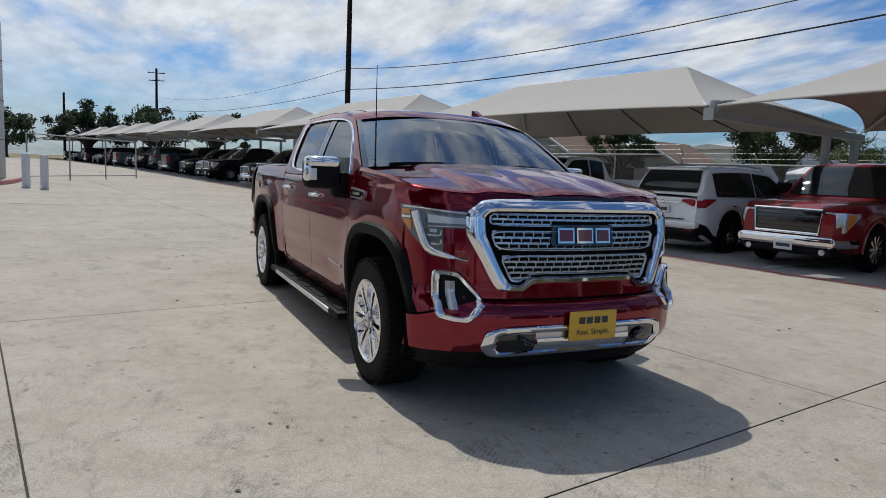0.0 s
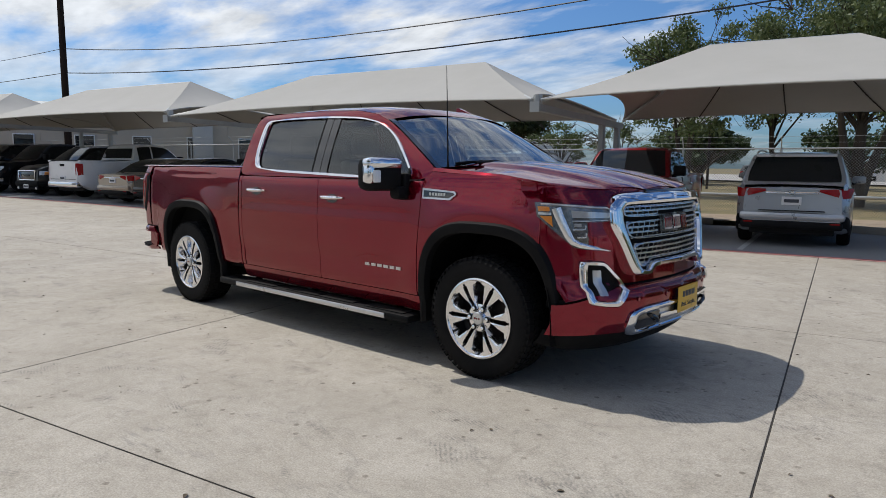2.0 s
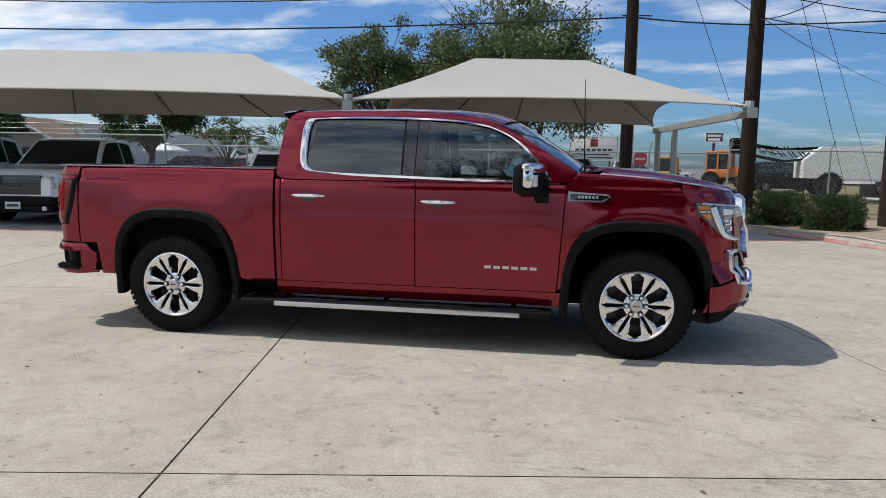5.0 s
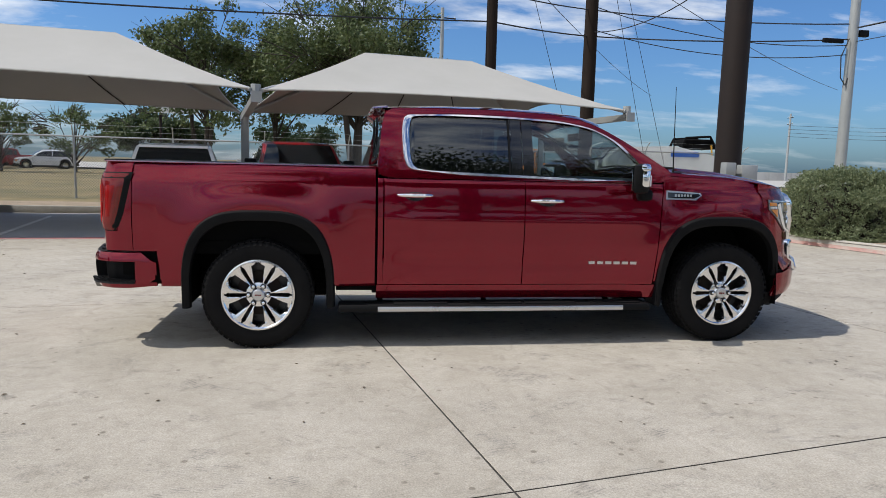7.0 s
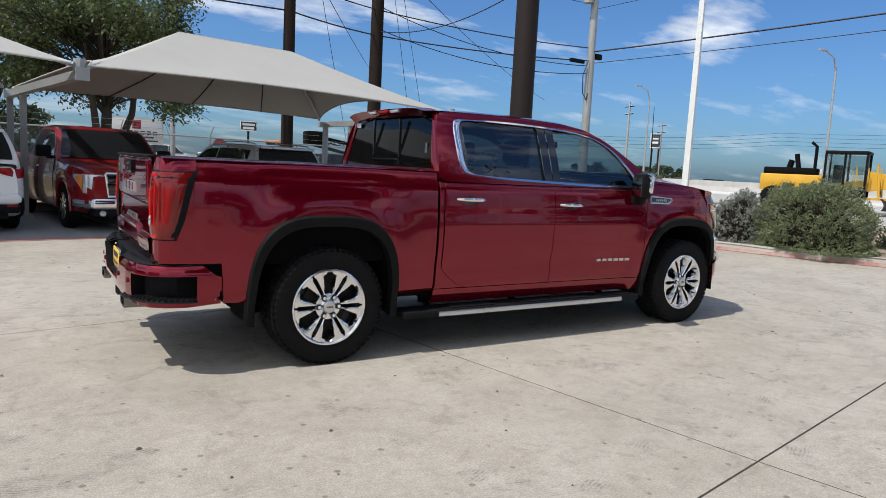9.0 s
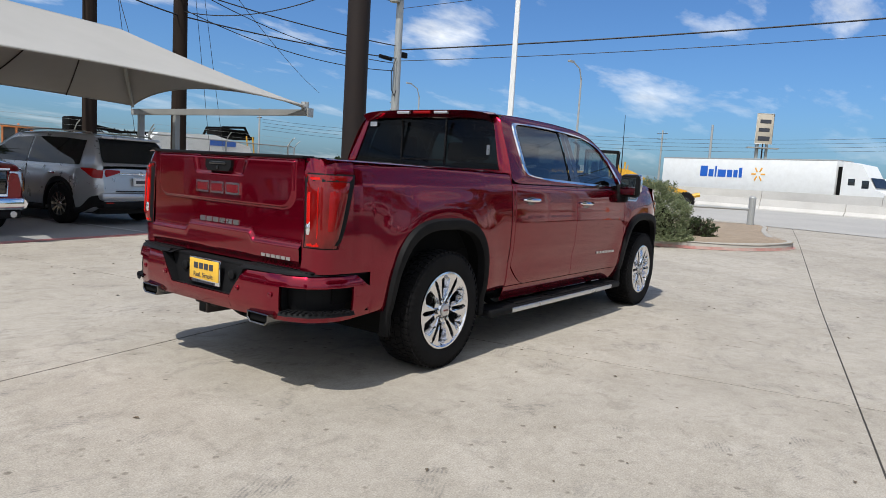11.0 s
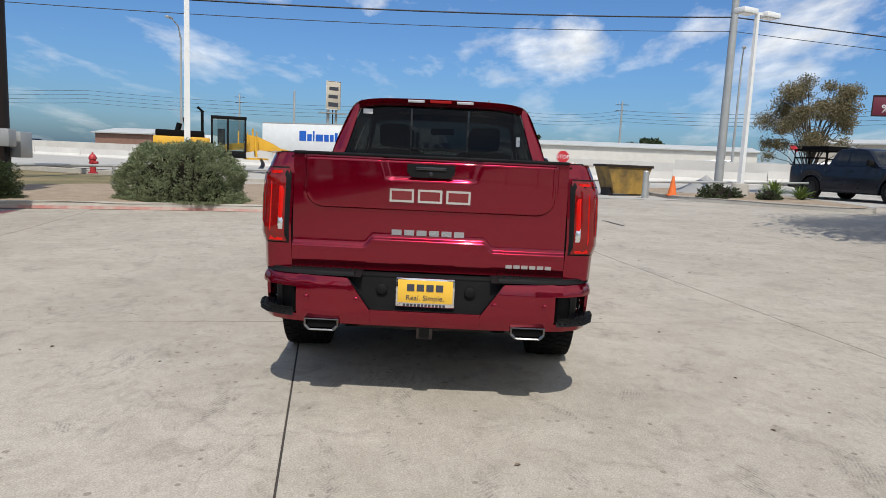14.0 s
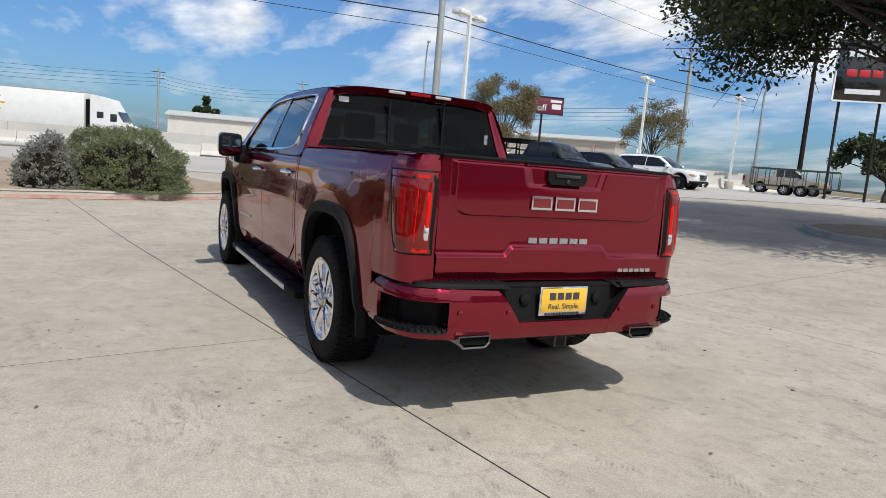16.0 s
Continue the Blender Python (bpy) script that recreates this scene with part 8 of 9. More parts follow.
def barrier(n, h, k0, k1, label, step=6.0):
    c = thing("barrier_wall", label, "barrier", "highway barriers", kind="structure")
    k = k0
    while k < k1:
        a, b = Vector(hw(k + .02, n)), Vector(hw(k + step - .02, n))
        z = gz(a.x, a.y)
        g = G()
        prof = [(-.32, 0), (-.30, .1), (-.16, .32), (-.10, h), (.10, h), (.16, .32), (.30, .1), (.32, 0)]
        for p in (a, b):
            for o, zz in prof:
                q = p + HN * o
                g.v.append((q.x, q.y, z + zz - .03))
        g.f += [(j, j + 1, 8 + j + 1, 8 + j) for j in range(7)] + [tuple(range(8)), tuple(range(15, 7, -1))]
        part("barrier_segment", g, M["wallconc"], c, smooth=20)
        k += step


barrier(0, .82, -48, 90, "pale concrete highway barrier in segments")
barrier(5.2, 1.45, -54, 100, "taller pale concrete wall along the highway", 9)


def far_wall():
    """The pale wall of the other road, closing the view to the north."""
    c = thing("barrier_wall", "long pale concrete wall beyond the grass", "barrier", "highway barriers", kind="structure")
    a, b = Vector((84.0, 96.0)), Vector((-14.0, 78.0))
    n = 22
    for i in range(n):
        p, q = a.lerp(b, i / n), a.lerp(b, (i + .985) / n)
        t = (q - p).normalized()
        w = Vector((-t.y, t.x)) * .2
        g = G()
        for z, k in ((-.1, 1.6), (.3, 1.0), (1.5, .7)):
            for pt in (p, q):
                for sg in (-1, 1):
                    g.v.append((pt.x + w.x * k * sg, pt.y + w.y * k * sg, z))
        for L in (0, 4):
            g.f += [(L, L + 2, L + 6, L + 4), (L + 1, L + 5, L + 7, L + 3), (L, L + 4, L + 5, L + 1), (L + 2, L + 3, L + 7, L + 6)]
        g.f += [(8, 10, 11, 9)]
        part("barrier_segment", g, M["wallconc"], c, smooth=20)


far_wall()


def along(k, n, flip=False):
    x, y = hw(k, n)
    return pose(x, y, gz(x, y) + .02, 0, 0, math.degrees(math.atan2(HD.y, HD.x)) + (180 if flip else 0))


M["signblue"] = material("blue_vinyl", (.012, .11, .50), .4)
M["signyellow"] = material("yellow_vinyl", (.85, .42, .03), .4)
lor = thing("semi_trailer_truck", "white box trailer with blue lettering and white tractor", "lorry", "", along(12.5, 8.5, True))
part("trailer_box", G().box(-8.1, 8.1, -1.3, 1.3, 1.15, 4.12, .04), M["white"], lor)
part("trailer_rail", G().box(-8.1, 8.1, -1.31, 1.31, 1.12, 1.26, .01).box(-8.1, 8.1, -1.31, 1.31, 4.02, 4.13, .01), M["galv"], lor)
for k, (w, h) in enumerate(((.75, .95), (.5, .65), (.18, .95), (.8, .65), (.5, .65), (.4, .65), (.3, .85))):
    x = -3.9 + sum((.87, .62, .30, .92, .62, .52, .4)[:k])
    for sy in (-1, 1):
        part("name_bar", G().box(x, x + w, *sorted((sy * 1.30, sy * 1.318)), 2.45, 2.45 + h, .01), M["signblue"], lor, smooth=0)
sp = G()
for k in range(6):
    a = math.pi / 6 + k * math.pi / 3
    for sy in (-1, 1):
        sp.box(-.06, .06, -.01, .01, .22, .62, .02, m=Matrix.Translation((1.75, sy * 1.31, 2.8)) @ pose(0, 0, 0, 0, math.degrees(a), 0))
part("spark_mark", sp, M["signyellow"], lor, smooth=0)
for x in (-6.9, -5.6, 6.4, 7.6, 10.9):
    for s in (-1, 1):
        wheel_parts(lor, x, s * 1.12, .5, .3, s, "rim", 8)
cabg = G().prism([(8.5, .9), (11.9, .9), (12.0, 1.6), (11.0, 1.9), (10.4, 2.9), (9.9, 3.75), (8.6, 4.0), (8.5, 3.9)], -1.2, 1.2)
part("tractor_cab", cabg, M["white"], lor)
part("side_window", G().box(10.0, 10.5, -1.215, 1.215, 2.0, 2.6, .01).box(9.0, 9.5, -1.215, 1.215, 2.2, 2.7, .01), M["winglass"], lor)
part("windscreen", G().box(-.02, .02, -1.05, 1.05, -.42, .42).moved(Matrix.Translation((10.76, 0, 2.45)) @ pose(0, 0, 0, 0, -30, 0)), M["winglass"], lor)
# solid black block in place of the shaded space behind the cab
part("fairing_shadow_gap", G().box(8.15, 8.45, -1.1, 1.1, 1.0, 3.6), M["under"], lor)
part("tractor_bumper", G().box(11.8, 12.1, -1.2, 1.2, .45, .95, .05), M["chrome"], lor)

dt = thing("dump_truck", "white dump truck on the highway", "lorry", "", along(31, 8.6, True))
part("dump_body", G().prism([(-3.6, 1.3), (1.6, 1.3), (1.8, 2.6), (-3.9, 2.6)], -1.2, 1.2), M["white"], dt)
part("body_ribs", G().box(-3.0, -2.9, -1.25, 1.25, 1.3, 2.6).box(-1.9, -1.8, -1.25, 1.25, 1.3, 2.6).box(-.8, -.7, -1.25, 1.25, 1.3, 2.6).box(.3, .4, -1.25, 1.25, 1.3, 2.6), M["white"], dt)
part("cab", G().prism([(2.0, .8), (5.0, .8), (5.0, 1.6), (3.8, 1.8), (3.4, 2.7), (2.0, 2.7)], -1.1, 1.1), M["white"], dt)
part("cab_window", G().box(2.4, 3.3, -1.12, 1.12, 1.85, 2.5, .01), M["winglass"], dt)
part("chassis", G().box(-3.6, 5, -.5, .5, .6, 1.2), M["under"], dt)
for x in (-2.6, -1.3, 4.1):
    for s in (-1, 1):
        wheel_parts(dt, x, s * 1.0, .5, .3, s, "rim", 8)
for k, n, p, knd in ((52, 8, P_BLACK, "suv"), (-22, 9, P_WHITE, "van"), (62, 10, P_GREY, "suv"), (-30, 9, P_SILVER, "suv")):
    vehicle("car", "car passing on the highway behind the barrier", along(k, n, True), 4.7, 1.85, 1.6, knd, p, wr=.34, group="cars on the highway")


for x, y, kd, pt in ((-2, 70, "suv", P_BLACK), (5, 72, "sedan", P_GREY), (9.5, 70, "van", P_WHITE), (14, 73, "pickup", P_WHITE), (20, 71, "suv", P_NAVY), (-9, 72, "van", P_WHITE), (-16, 70, "suv", P_GREY), (27, 72, "suv", P_BLACK)):
    vehicle("car", "far car on the pale road", pose(x, y, .12, 0, 0, 8), 4.8, 1.88, 2.2 if kd == "van" else 1.65, kd, pt, wr=.36, group="cars on the far road")

# ---- machines ----
def machine_wheel(c, x, y, r, w, s, hub="yellow"):
    ty = part("wheel", G().ring([(r * .5, -w / 2), (r * .92, -w / 2), (r, -w * .3), (r, w * .3), (r * .92, w / 2), (r * .5, w / 2)], 24, "y", (x, y, r)), M["tyre"], c)
    part("hub", G().ring([(r * .52, s * w * .42), (r * .4, s * w * .30), (r * .15, s * w * .35), (.002, s * w * .4)], 18, "y", (x, y, r)), M[hub], ty)
    lg = G()
    for k in range(20):
        a = 2 * math.pi * k / 20
        for e in (-1, 1):
            lg.box(-.02, .02, *sorted((0, e * w * .45)), r - .01, r + .03, m=Matrix.Translation((x, y, r)) @ pose(0, 0, 0, 0, math.degrees(a) + e * 4, 0))
    part("tread_lug", lg, M["tyre"], ty, smooth=0)


gr = thing("motor_grader", "yellow motor grader with a black cab", "grader", "", pose(31.5, 12.4, gz(31, 12), 0, 0, -71))
part("frame_beam", G().tube([(-.6, 0, 1.35), (1.2, 0, 1.55), (3.4, 0, 1.20), (4.7, 0, .95)], [.20, .17, .14, .13], 4, sq=True), M["yellow"], gr)
part("engine_hood", G().box(-4.0, -1.1, -.6, .6, 1.0, 1.85, .06), M["yellow"], gr)
part("tandem", G().box(-3.6, -.8, -.95, -.75, .45, .85, .05).box(-3.6, -.8, .75, .95, .45, .85, .05), M["yellow"], gr)
part("nose_panel", G().prism([(.85, 1.15), (.85, 2.15), (1.5, 2.05), (2.3, 1.70), (2.9, 1.35), (2.8, 1.25), (1.6, 1.3)], -.38, .38), M["yellow"], gr)
cb = part("cab", G().box(-1.05, .85, -.78, .78, 2.95, 3.10, .04), M["blackplastic"], gr)
for x in (-1.0, -.15, .78):
    for y in (-.68, .68):
        part("cab_post", G().tube([(x, y, .8), (x, y, 2.95)], .05, 4, sq=True), M["blackplastic"], cb)
part("cab_glass", G().box(-.98, .74, -.66, .66, 1.2, 2.92), M["clearglass"], cb)
part("cab_base", G().box(-1.0, .75, -.7, .7, .8, 1.2, .04), M["blackplastic"], cb)
part("rear_ripper", G().tube([(-2.2, -.3, 1.8), (-2.4, -.3, 2.9)], .12, 6).tube([(-2.9, .2, 1.8), (-2.7, .2, 2.6)], .15, 6).box(-3.9, -1.4, -.5, .5, 1.85, 2.2, .08), M["under"], gr)
part("operator_seat", G().box(-.7, -.3, -.25, .25, 1.5, 2.4, .05), M["seat"], gr)
part("exhaust_stack", G().tube([(-1.5, -.4, 1.8), (-1.5, -.4, 3.3), (-1.75, -.4, 3.5)], .08, 10), M["under"], gr)
part("blade", G().grid(lambda u, v: (1.6 + .18 * math.sin(math.pi * v), lerp(-1.9, 1.9, u), lerp(.18, .85, v)), 4, 8), M["darksteel"], gr)
part("circle_gear", G().ring([(.55, .75), (.7, .75), (.7, .85), (.55, .85)], 24, "z", (1.4, 0, 0)), M["yellow"], gr)
part("lift_cylinder", G().tube([(1.3, -.5, 2.0), (1.4, -.6, .9)], .06, 8).tube([(1.3, .5, 2.0), (1.4, .6, .9)], .06, 8).tube([(1.2, -.2, 2.5), (1.2, -.2, 1.7)], .05, 8), M["yellow"], gr)
part("front_axle", G().box(4.3, 4.9, -1.0, 1.0, .55, .8, .05).tube([(4.6, 0, .7), (5.4, 0, .9)], .12, 8), M["yellow"], gr)
for x, r in ((-3.2, .6), (-1.4, .6), (4.6, .5)):
    for s in (-1, 1):
        machine_wheel(gr, x, s * 1.05, r, .34, s, "darkalloy")
for k in range(3):
    part("side_mirror_post", G().tube([(.4 + k * .5, -.7, 1.6), (.4 + k * .5, -.75, 2.3)], .03, 6), M["yellow"], gr)

pv = thing("milling_machine", "white road milling machine with black conveyor", "machine", "", pose(17.2, 31.5, gz(17, 31), 0, 0, 172))
part("body", G().prism([(-3.4, .9), (-2.8, 2.1), (-.6, 2.6), (2.6, 2.5), (3.4, 1.8), (3.4, .9)], -1.3, 1.3), M["white"], pv)
part("rear_frame", G().box(-3.2, -1.6, -1.1, 1.1, 2.5, 2.7).tube([(-3, -1, 2.5), (-2.6, -1, 3.2), (-1.2, -1, 3.1), (-1.0, -1, 2.6)], .08, 6).tube([(-3, 1, 2.5), (-2.6, 1, 3.2), (-1.2, 1, 3.1), (-1.0, 1, 2.6)], .08, 6), M["under"], pv)
part("engine_mass", G().box(-2.9, -1.1, -.9, .9, 2.7, 3.05, .1), M["under"], pv)
for s in (-1, 1):
    part("conveyor_rail", G().tube([(2.0, s * .45, 2.5), (4.2, s * .45, 2.35), (6.6, s * .45, 2.75)], .06, 4, sq=True).tube([(2.0, s * .45, 2.0), (4.2, s * .45, 1.75), (6.6, s * .45, 2.25)], .06, 4, sq=True), M["under"], pv)
    for k in range(9):
        x = 2.1 + k * .5
        part("conveyor_brace", G().tube([(x, s * .45, 2.0 - .05 * k + .012 * k * k), (x + .5, s * .45, 2.45 + .02 * k)], .03, 4), M["under"], pv)
part("conveyor_belt", G().grid(lambda u, v: (lerp(2.0, 6.6, u), lerp(-.4, .4, v), table(u, [(0, 2.3), (.48, 2.1), (1, 2.55)])), 10, 2), M["under"], pv)
part("conveyor_head", G().box(5.7, 6.8, -.6, .6, 2.2, 2.95, .08), M["under"], pv)
part("name_bars", G().box(-1.9, -.3, 1.30, 1.32, 2.0, 2.3).box(-1.9, -.3, -1.32, -1.30, 2.0, 2.3), M["signblue"], pv)
part("yellow_ladder", G().tube([(-3.3, 1.2, .6), (-3.0, 1.25, 2.7)], .05, 6).tube([(-2.9, 1.2, .6), (-2.6, 1.25, 2.7)], .05, 6), M["yellow"], pv)
for x in (-2.0, 2.2):
    for s in (-1, 1):
        machine_wheel(pv, x, s * 1.15, .62, .4, s, "darkalloy")

def yard_tractor(name, label, m, paint, glass, k=1.0, sweeper=False):
    """A small wheeled machine with a square glazed cab."""
    c = thing(name, label, "machine", "machines behind the fence", m @ Matrix.Diagonal((k, k, k, 1)))
    part("engine_hood", G().box(.3, 1.75, -.55, .55, .75, 1.45, .08), M[paint], c)
    part("chassis", G().box(-1.4, 1.7, -.45, .45, .45, .78, .04), M["under"], c)
    part("grille", G().box(1.74, 1.77, -.4, .4, .85, 1.35), M["under"], c)
    cab = part("cab", G().box(-1.25, .38, -.76, .76, 2.32, 2.46, .05), M[paint], c)
    part("cab_base", G().box(-1.2, .33, -.72, .72, .7, 1.25, .05), M[paint], cab)
    part("cab_glass", G().box(-1.12, .26, -.66, .66, 1.24, 2.33), M[glass], cab)
    for x in (-1.16, -.45, .29):
        for y in (-.70, .70):
            part("cab_post", G().tube([(x, y, 1.2), (x, y, 2.36)], .05, 4, sq=True), M[paint], cab)
    part("beacon", G().ring([(.07, 2.46), (.06, 2.6), (.002, 2.62)], 10, "z", (-.4, 0, 0)), M["lamp_amber"], cab)
    part("exhaust_stack", G().tube([(.9, -.4, 1.4), (.9, -.4, 2.2)], .04, 8), M["under"], c)
    if sweeper:
        part("broom", G().tube([(1.9, -1.0, .42), (1.9, 1.0, .42)], .36, 18), M["under"], c)
        part("broom_hood", G().grid(lambda u, v: (1.9 + .42 * math.cos(math.pi * u), lerp(-1.05, 1.05, v), .42 + .42 * math.sin(math.pi * u)), 10, 2), M[paint], c)
    else:
        part("loader_arm", G().tube([(.2, -.62, 1.3), (1.5, -.62, 1.2), (2.3, -.62, .5)], .08, 4, sq=True).tube([(.2, .62, 1.3), (1.5, .62, 1.2), (2.3, .62, .5)], .08, 4, sq=True), M[paint], c)
        part("bucket", G().prism([(2.2, .15), (2.9, .12), (2.4, .75), (2.2, .7)], -.85, .85), M["darksteel"], c)
    for x, r in ((-.85, .55), (1.1, .46)):
        for sd in (-1, 1):
            machine_wheel(c, x, sd * .78, r, .34, sd, "darkalloy")
    return c


yard_tractor("sweeper", "orange street sweeper with a glazed cab", pose(13.0, 43.5, gz(13, 43), 0, 0, -25), "orange", "winglass", 1.05, True)
yard_tractor("wheel_loader", "small yellow loader with a dark cab", pose(10.0, 49, gz(10, 49), 0, 0, 75), "yellow", "winglass", 0.92)
vehicle("suv", "black off-roader parked behind the fence", on(14.4, 36.2, 8), 4.7, 1.9, 1.75, "suv", P_BLACK, wr=.38, group="vehicles behind the fence")
for x, y, kd, pt, lb in ((-26.0, 39.5, "suv", P_BLACK, "dark crossover behind the fence"), (-28.5, 48.3, "suv", P_RED, "red crossover behind the fence"), (-28.0, 53.1, "pickup", P_RED, "red pickup behind the fence"), (-25.7, 54.2, "suv", P_WHITE, "white crossover behind the fence")):
    vehicle("suv" if kd == "suv" else "pickup_truck", lb, on(x, y, -150), 4.7, 1.88, 1.62, kd, pt, wr=.36, group="vehicles behind the fence")
tent = thing("gazebo", "small white pointed canvas gazebo", "tent", "", pose(-38.3, 57.6, gz(-38, 57)))
part("canvas_roof", G().add([(-1.6, -1.6, 2.2), (1.6, -1.6, 2.2), (1.6, 1.6, 2.2), (-1.6, 1.6, 2.2), (0, 0, 3.0)], [(0, 1, 4), (1, 2, 4), (2, 3, 4), (3, 0, 4)]).box(-1.6, 1.6, -1.6, 1.6, 2.05, 2.2), M["white"], tent, smooth=0)
for x in (-1.5, 1.5):
    for y in (-1.5, 1.5):
        part("leg", G().tube([(x, y, 0), (x, y, 2.15)], .03, 6), M["galv"], tent)
# stacked black mats and hoses beside the milling machine
rp_ = np.random.default_rng(21)
hp_ = thing("material_stack", "untidy stack of dark grey mats behind the fence", "stack", "", pose(16.4, 25.6, gz(16.4, 25.6)))
for k in range(22):
    lx, ly, lz = rp_.uniform(-1.9, 1.9), rp_.uniform(-.8, .8), rp_.uniform(.05, 1.15)
    lz *= 1 - .35 * abs(lx) / 1.9
    part("mat", G().box(-.55, .55, -.45, .45, -.11, .11, .04).moved(Matrix.Translation((lx, ly, lz)) @ pose(0, 0, 0, rp_.uniform(-8, 8), rp_.uniform(-8, 8), rp_.uniform(-25, 25))), M["blackplastic"] if k % 3 else M["darkgrey"], hp_)
part("core", G().box(-1.9, 1.9, -.7, .7, 0, .75, .1), M["blackplastic"], hp_)
ds = thing("skip", "rusty yellow steel skip with black stains", "skip", "", pose(21.0, -7.2, gz(21, -7), 0, 0, -75) @ Matrix.Diagonal((.66, .66, .78, 1)))
M["skip_yellow"] = material("stained_yellow_steel", (.42, .25, .04), .7, color2=(.025, .022, .02), scale=.9, amount=1.0, bump=.2)
g = G()
for z, k in ((.12, .62), (1.55, 1.0)):
    g.v += [(x * k, y * lerp(.8, 1, k), z) for x, y in ((-1.5, -.9), (1.5, -.9), (1.5, .9), (-1.5, .9))]
g.f += [(0, 1, 5, 4), (1, 2, 6, 5), (2, 3, 7, 6), (3, 0, 4, 7), (0, 3, 2, 1)]
part("hopper", g, M["skip_yellow"], ds)
part("rim_bar", G().tube([(-1.52, -.92, 1.55), (1.52, -.92, 1.55), (1.52, .92, 1.55), (-1.52, .92, 1.55), (-1.52, -.92, 1.55)], .06, 4, sq=True), M["darksteel"], ds)
part("spoil", G().grid(lambda u, v: (lerp(-1.45, 1.45, u), lerp(-.85, .85, v), 1.5 + .2 * noise.noise(Vector((u * 5, v * 4, 3)))), 10, 6), M["under"], ds)
part("leg", G().box(-1.1, -.9, -.6, .6, 0, .4).box(.9, 1.1, -.6, .6, 0, .4), M["darksteel"], ds)
solid("soil_heap", G().grid(lambda u, v: (22.5 + 1.9 * v * math.cos(6.283 * u), -11.2 + 1.4 * v * math.sin(6.283 * u), gz(22, -11) + .1 + .75 * (1 - v) ** 1.2 + .06 * noise.noise(Vector((u * 9, v * 6, 0))) * (1 - v)), 28, 8), M["asphalt"], "dark heap of loose asphalt", "heap", smooth=60)

M["signred"] = material("sign_red", (.50, .02, .03), .45)
M["maroon"] = material("maroon_vinyl", (.13, .012, .03), .5)
M["conered"] = material("cone_orange", (.75, .16, .03), .5)


def stop_sign(x, y, turn, h, board=True):
    c = thing("stop_sign", "red octagonal stop sign on a striped barricade" if board else "red octagonal stop sign on a post", "sign", "stop signs", pose(x, y, gz(x, y), 0, 0, turn))
    oc_ = [(.38 * math.cos(math.pi / 8 + k * math.pi / 4), h + .38 * math.sin(math.pi / 8 + k * math.pi / 4)) for k in range(8)]
    bd = part("plate", G().prism(oc_, -.02, 0), M["signred"], c)
    part("rim_line", G().tube([(p[0] * .95, -.022, h + (p[1] - h) * .95) for p in oc_ + oc_[:1]], .012, 4), M["plate_white"], bd)
    text_mesh("STOP", .30, M["plate_white"], bd, Matrix.Translation((0, -.026, h)) @ pose(0, 0, 0, 90, 0, 0), "word", .004)
    part("post", G().tube([(0, .02, 0), (0, .02, h)], .03, 6), M["galv"], c)
    if board:
        for s in (-1, 1):
            part("stand", G().tube([(s * .6, 0, 0), (s * .6, 0, 1.35)], .03, 4, sq=True), M["white"], c)
        for z in (.3, .75, 1.2):
            part("board", G().box(-.8, .8, -.03, 0, z - .1, z + .1, .01), M["white"], c)
            st = G()
            for k in range(7):
                st.add([(-.78 + k * .22, -.035, z - .1), (-.67 + k * .22, -.035, z - .1), (-.60 + k * .22, -.035, z + .1), (-.71 + k * .22, -.035, z + .1)], [(0, 1, 2, 3)])
            part("stripes", st, M["conered"], c, smooth=0)


stop_sign(30.6, -6.3, -90, 1.62)
ne = thing("no_entry_sign", "round red no-entry sign with a white bar", "sign", "", pose(6.0, 34, gz(6, 34), 0, 0, 5))
disc = part("plate", G().ring([(.002, -.03), (.40, -.03), (.40, 0), (.002, 0)], 28, "y", (0, 0, 1.96)), M["signred"], ne)
part("bar", G().box(-.28, .28, -.036, -.03, 1.90, 2.02), M["plate_white"], disc)
part("post", G().tube([(0, .03, 0), (0, .03, 2.3)], .03, 6), M["galv"], ne)
cn = thing("traffic_cone", "orange traffic cone by the skip", "cone", "", pose(18.9, -8.6, gz(18.9, -8.6) + .12))
part("cone", G().ring([(.02, .75), (.035, .75), (.17, .04)], 18, "z"), M["conered"], cn)
part("foot", G().box(-.2, .2, -.2, .2, 0, .04, .01), M["conered"], cn)

# ---- signs ----
def board_sign(x, y, turn, w, h, z, label, face, bars, bar_mat, posts=2, group="roadside signs", back="white"):
    c = thing("sign", label, "sign", group, pose(x, y, gz(x, y), 0, 0, turn))
    bd = part("board", G().box(-w / 2, w / 2, -.12, .12, z, z + h, .03), M[face], c)
    part("frame", G().tube([(-w / 2, -.13, z), (w / 2, -.13, z), (w / 2, -.13, z + h), (-w / 2, -.13, z + h), (-w / 2, -.13, z)], .05, 4, sq=True), M[back], bd)
    for a, b, c0, d in bars:
        part("bar", G().box(a * w, b * w, -.15, -.12, z + c0 * h, z + d * h), M[bar_mat], bd, smooth=0)
    for k in range(posts):
        xx = 0 if posts == 1 else lerp(-w * .35, w * .35, k / (posts - 1))
        part("post", G().tube([(xx, .05, -.1), (xx, .05, z + .1)], .12 if posts == 1 else .08, 8), M["darksteel"], c)
    return c


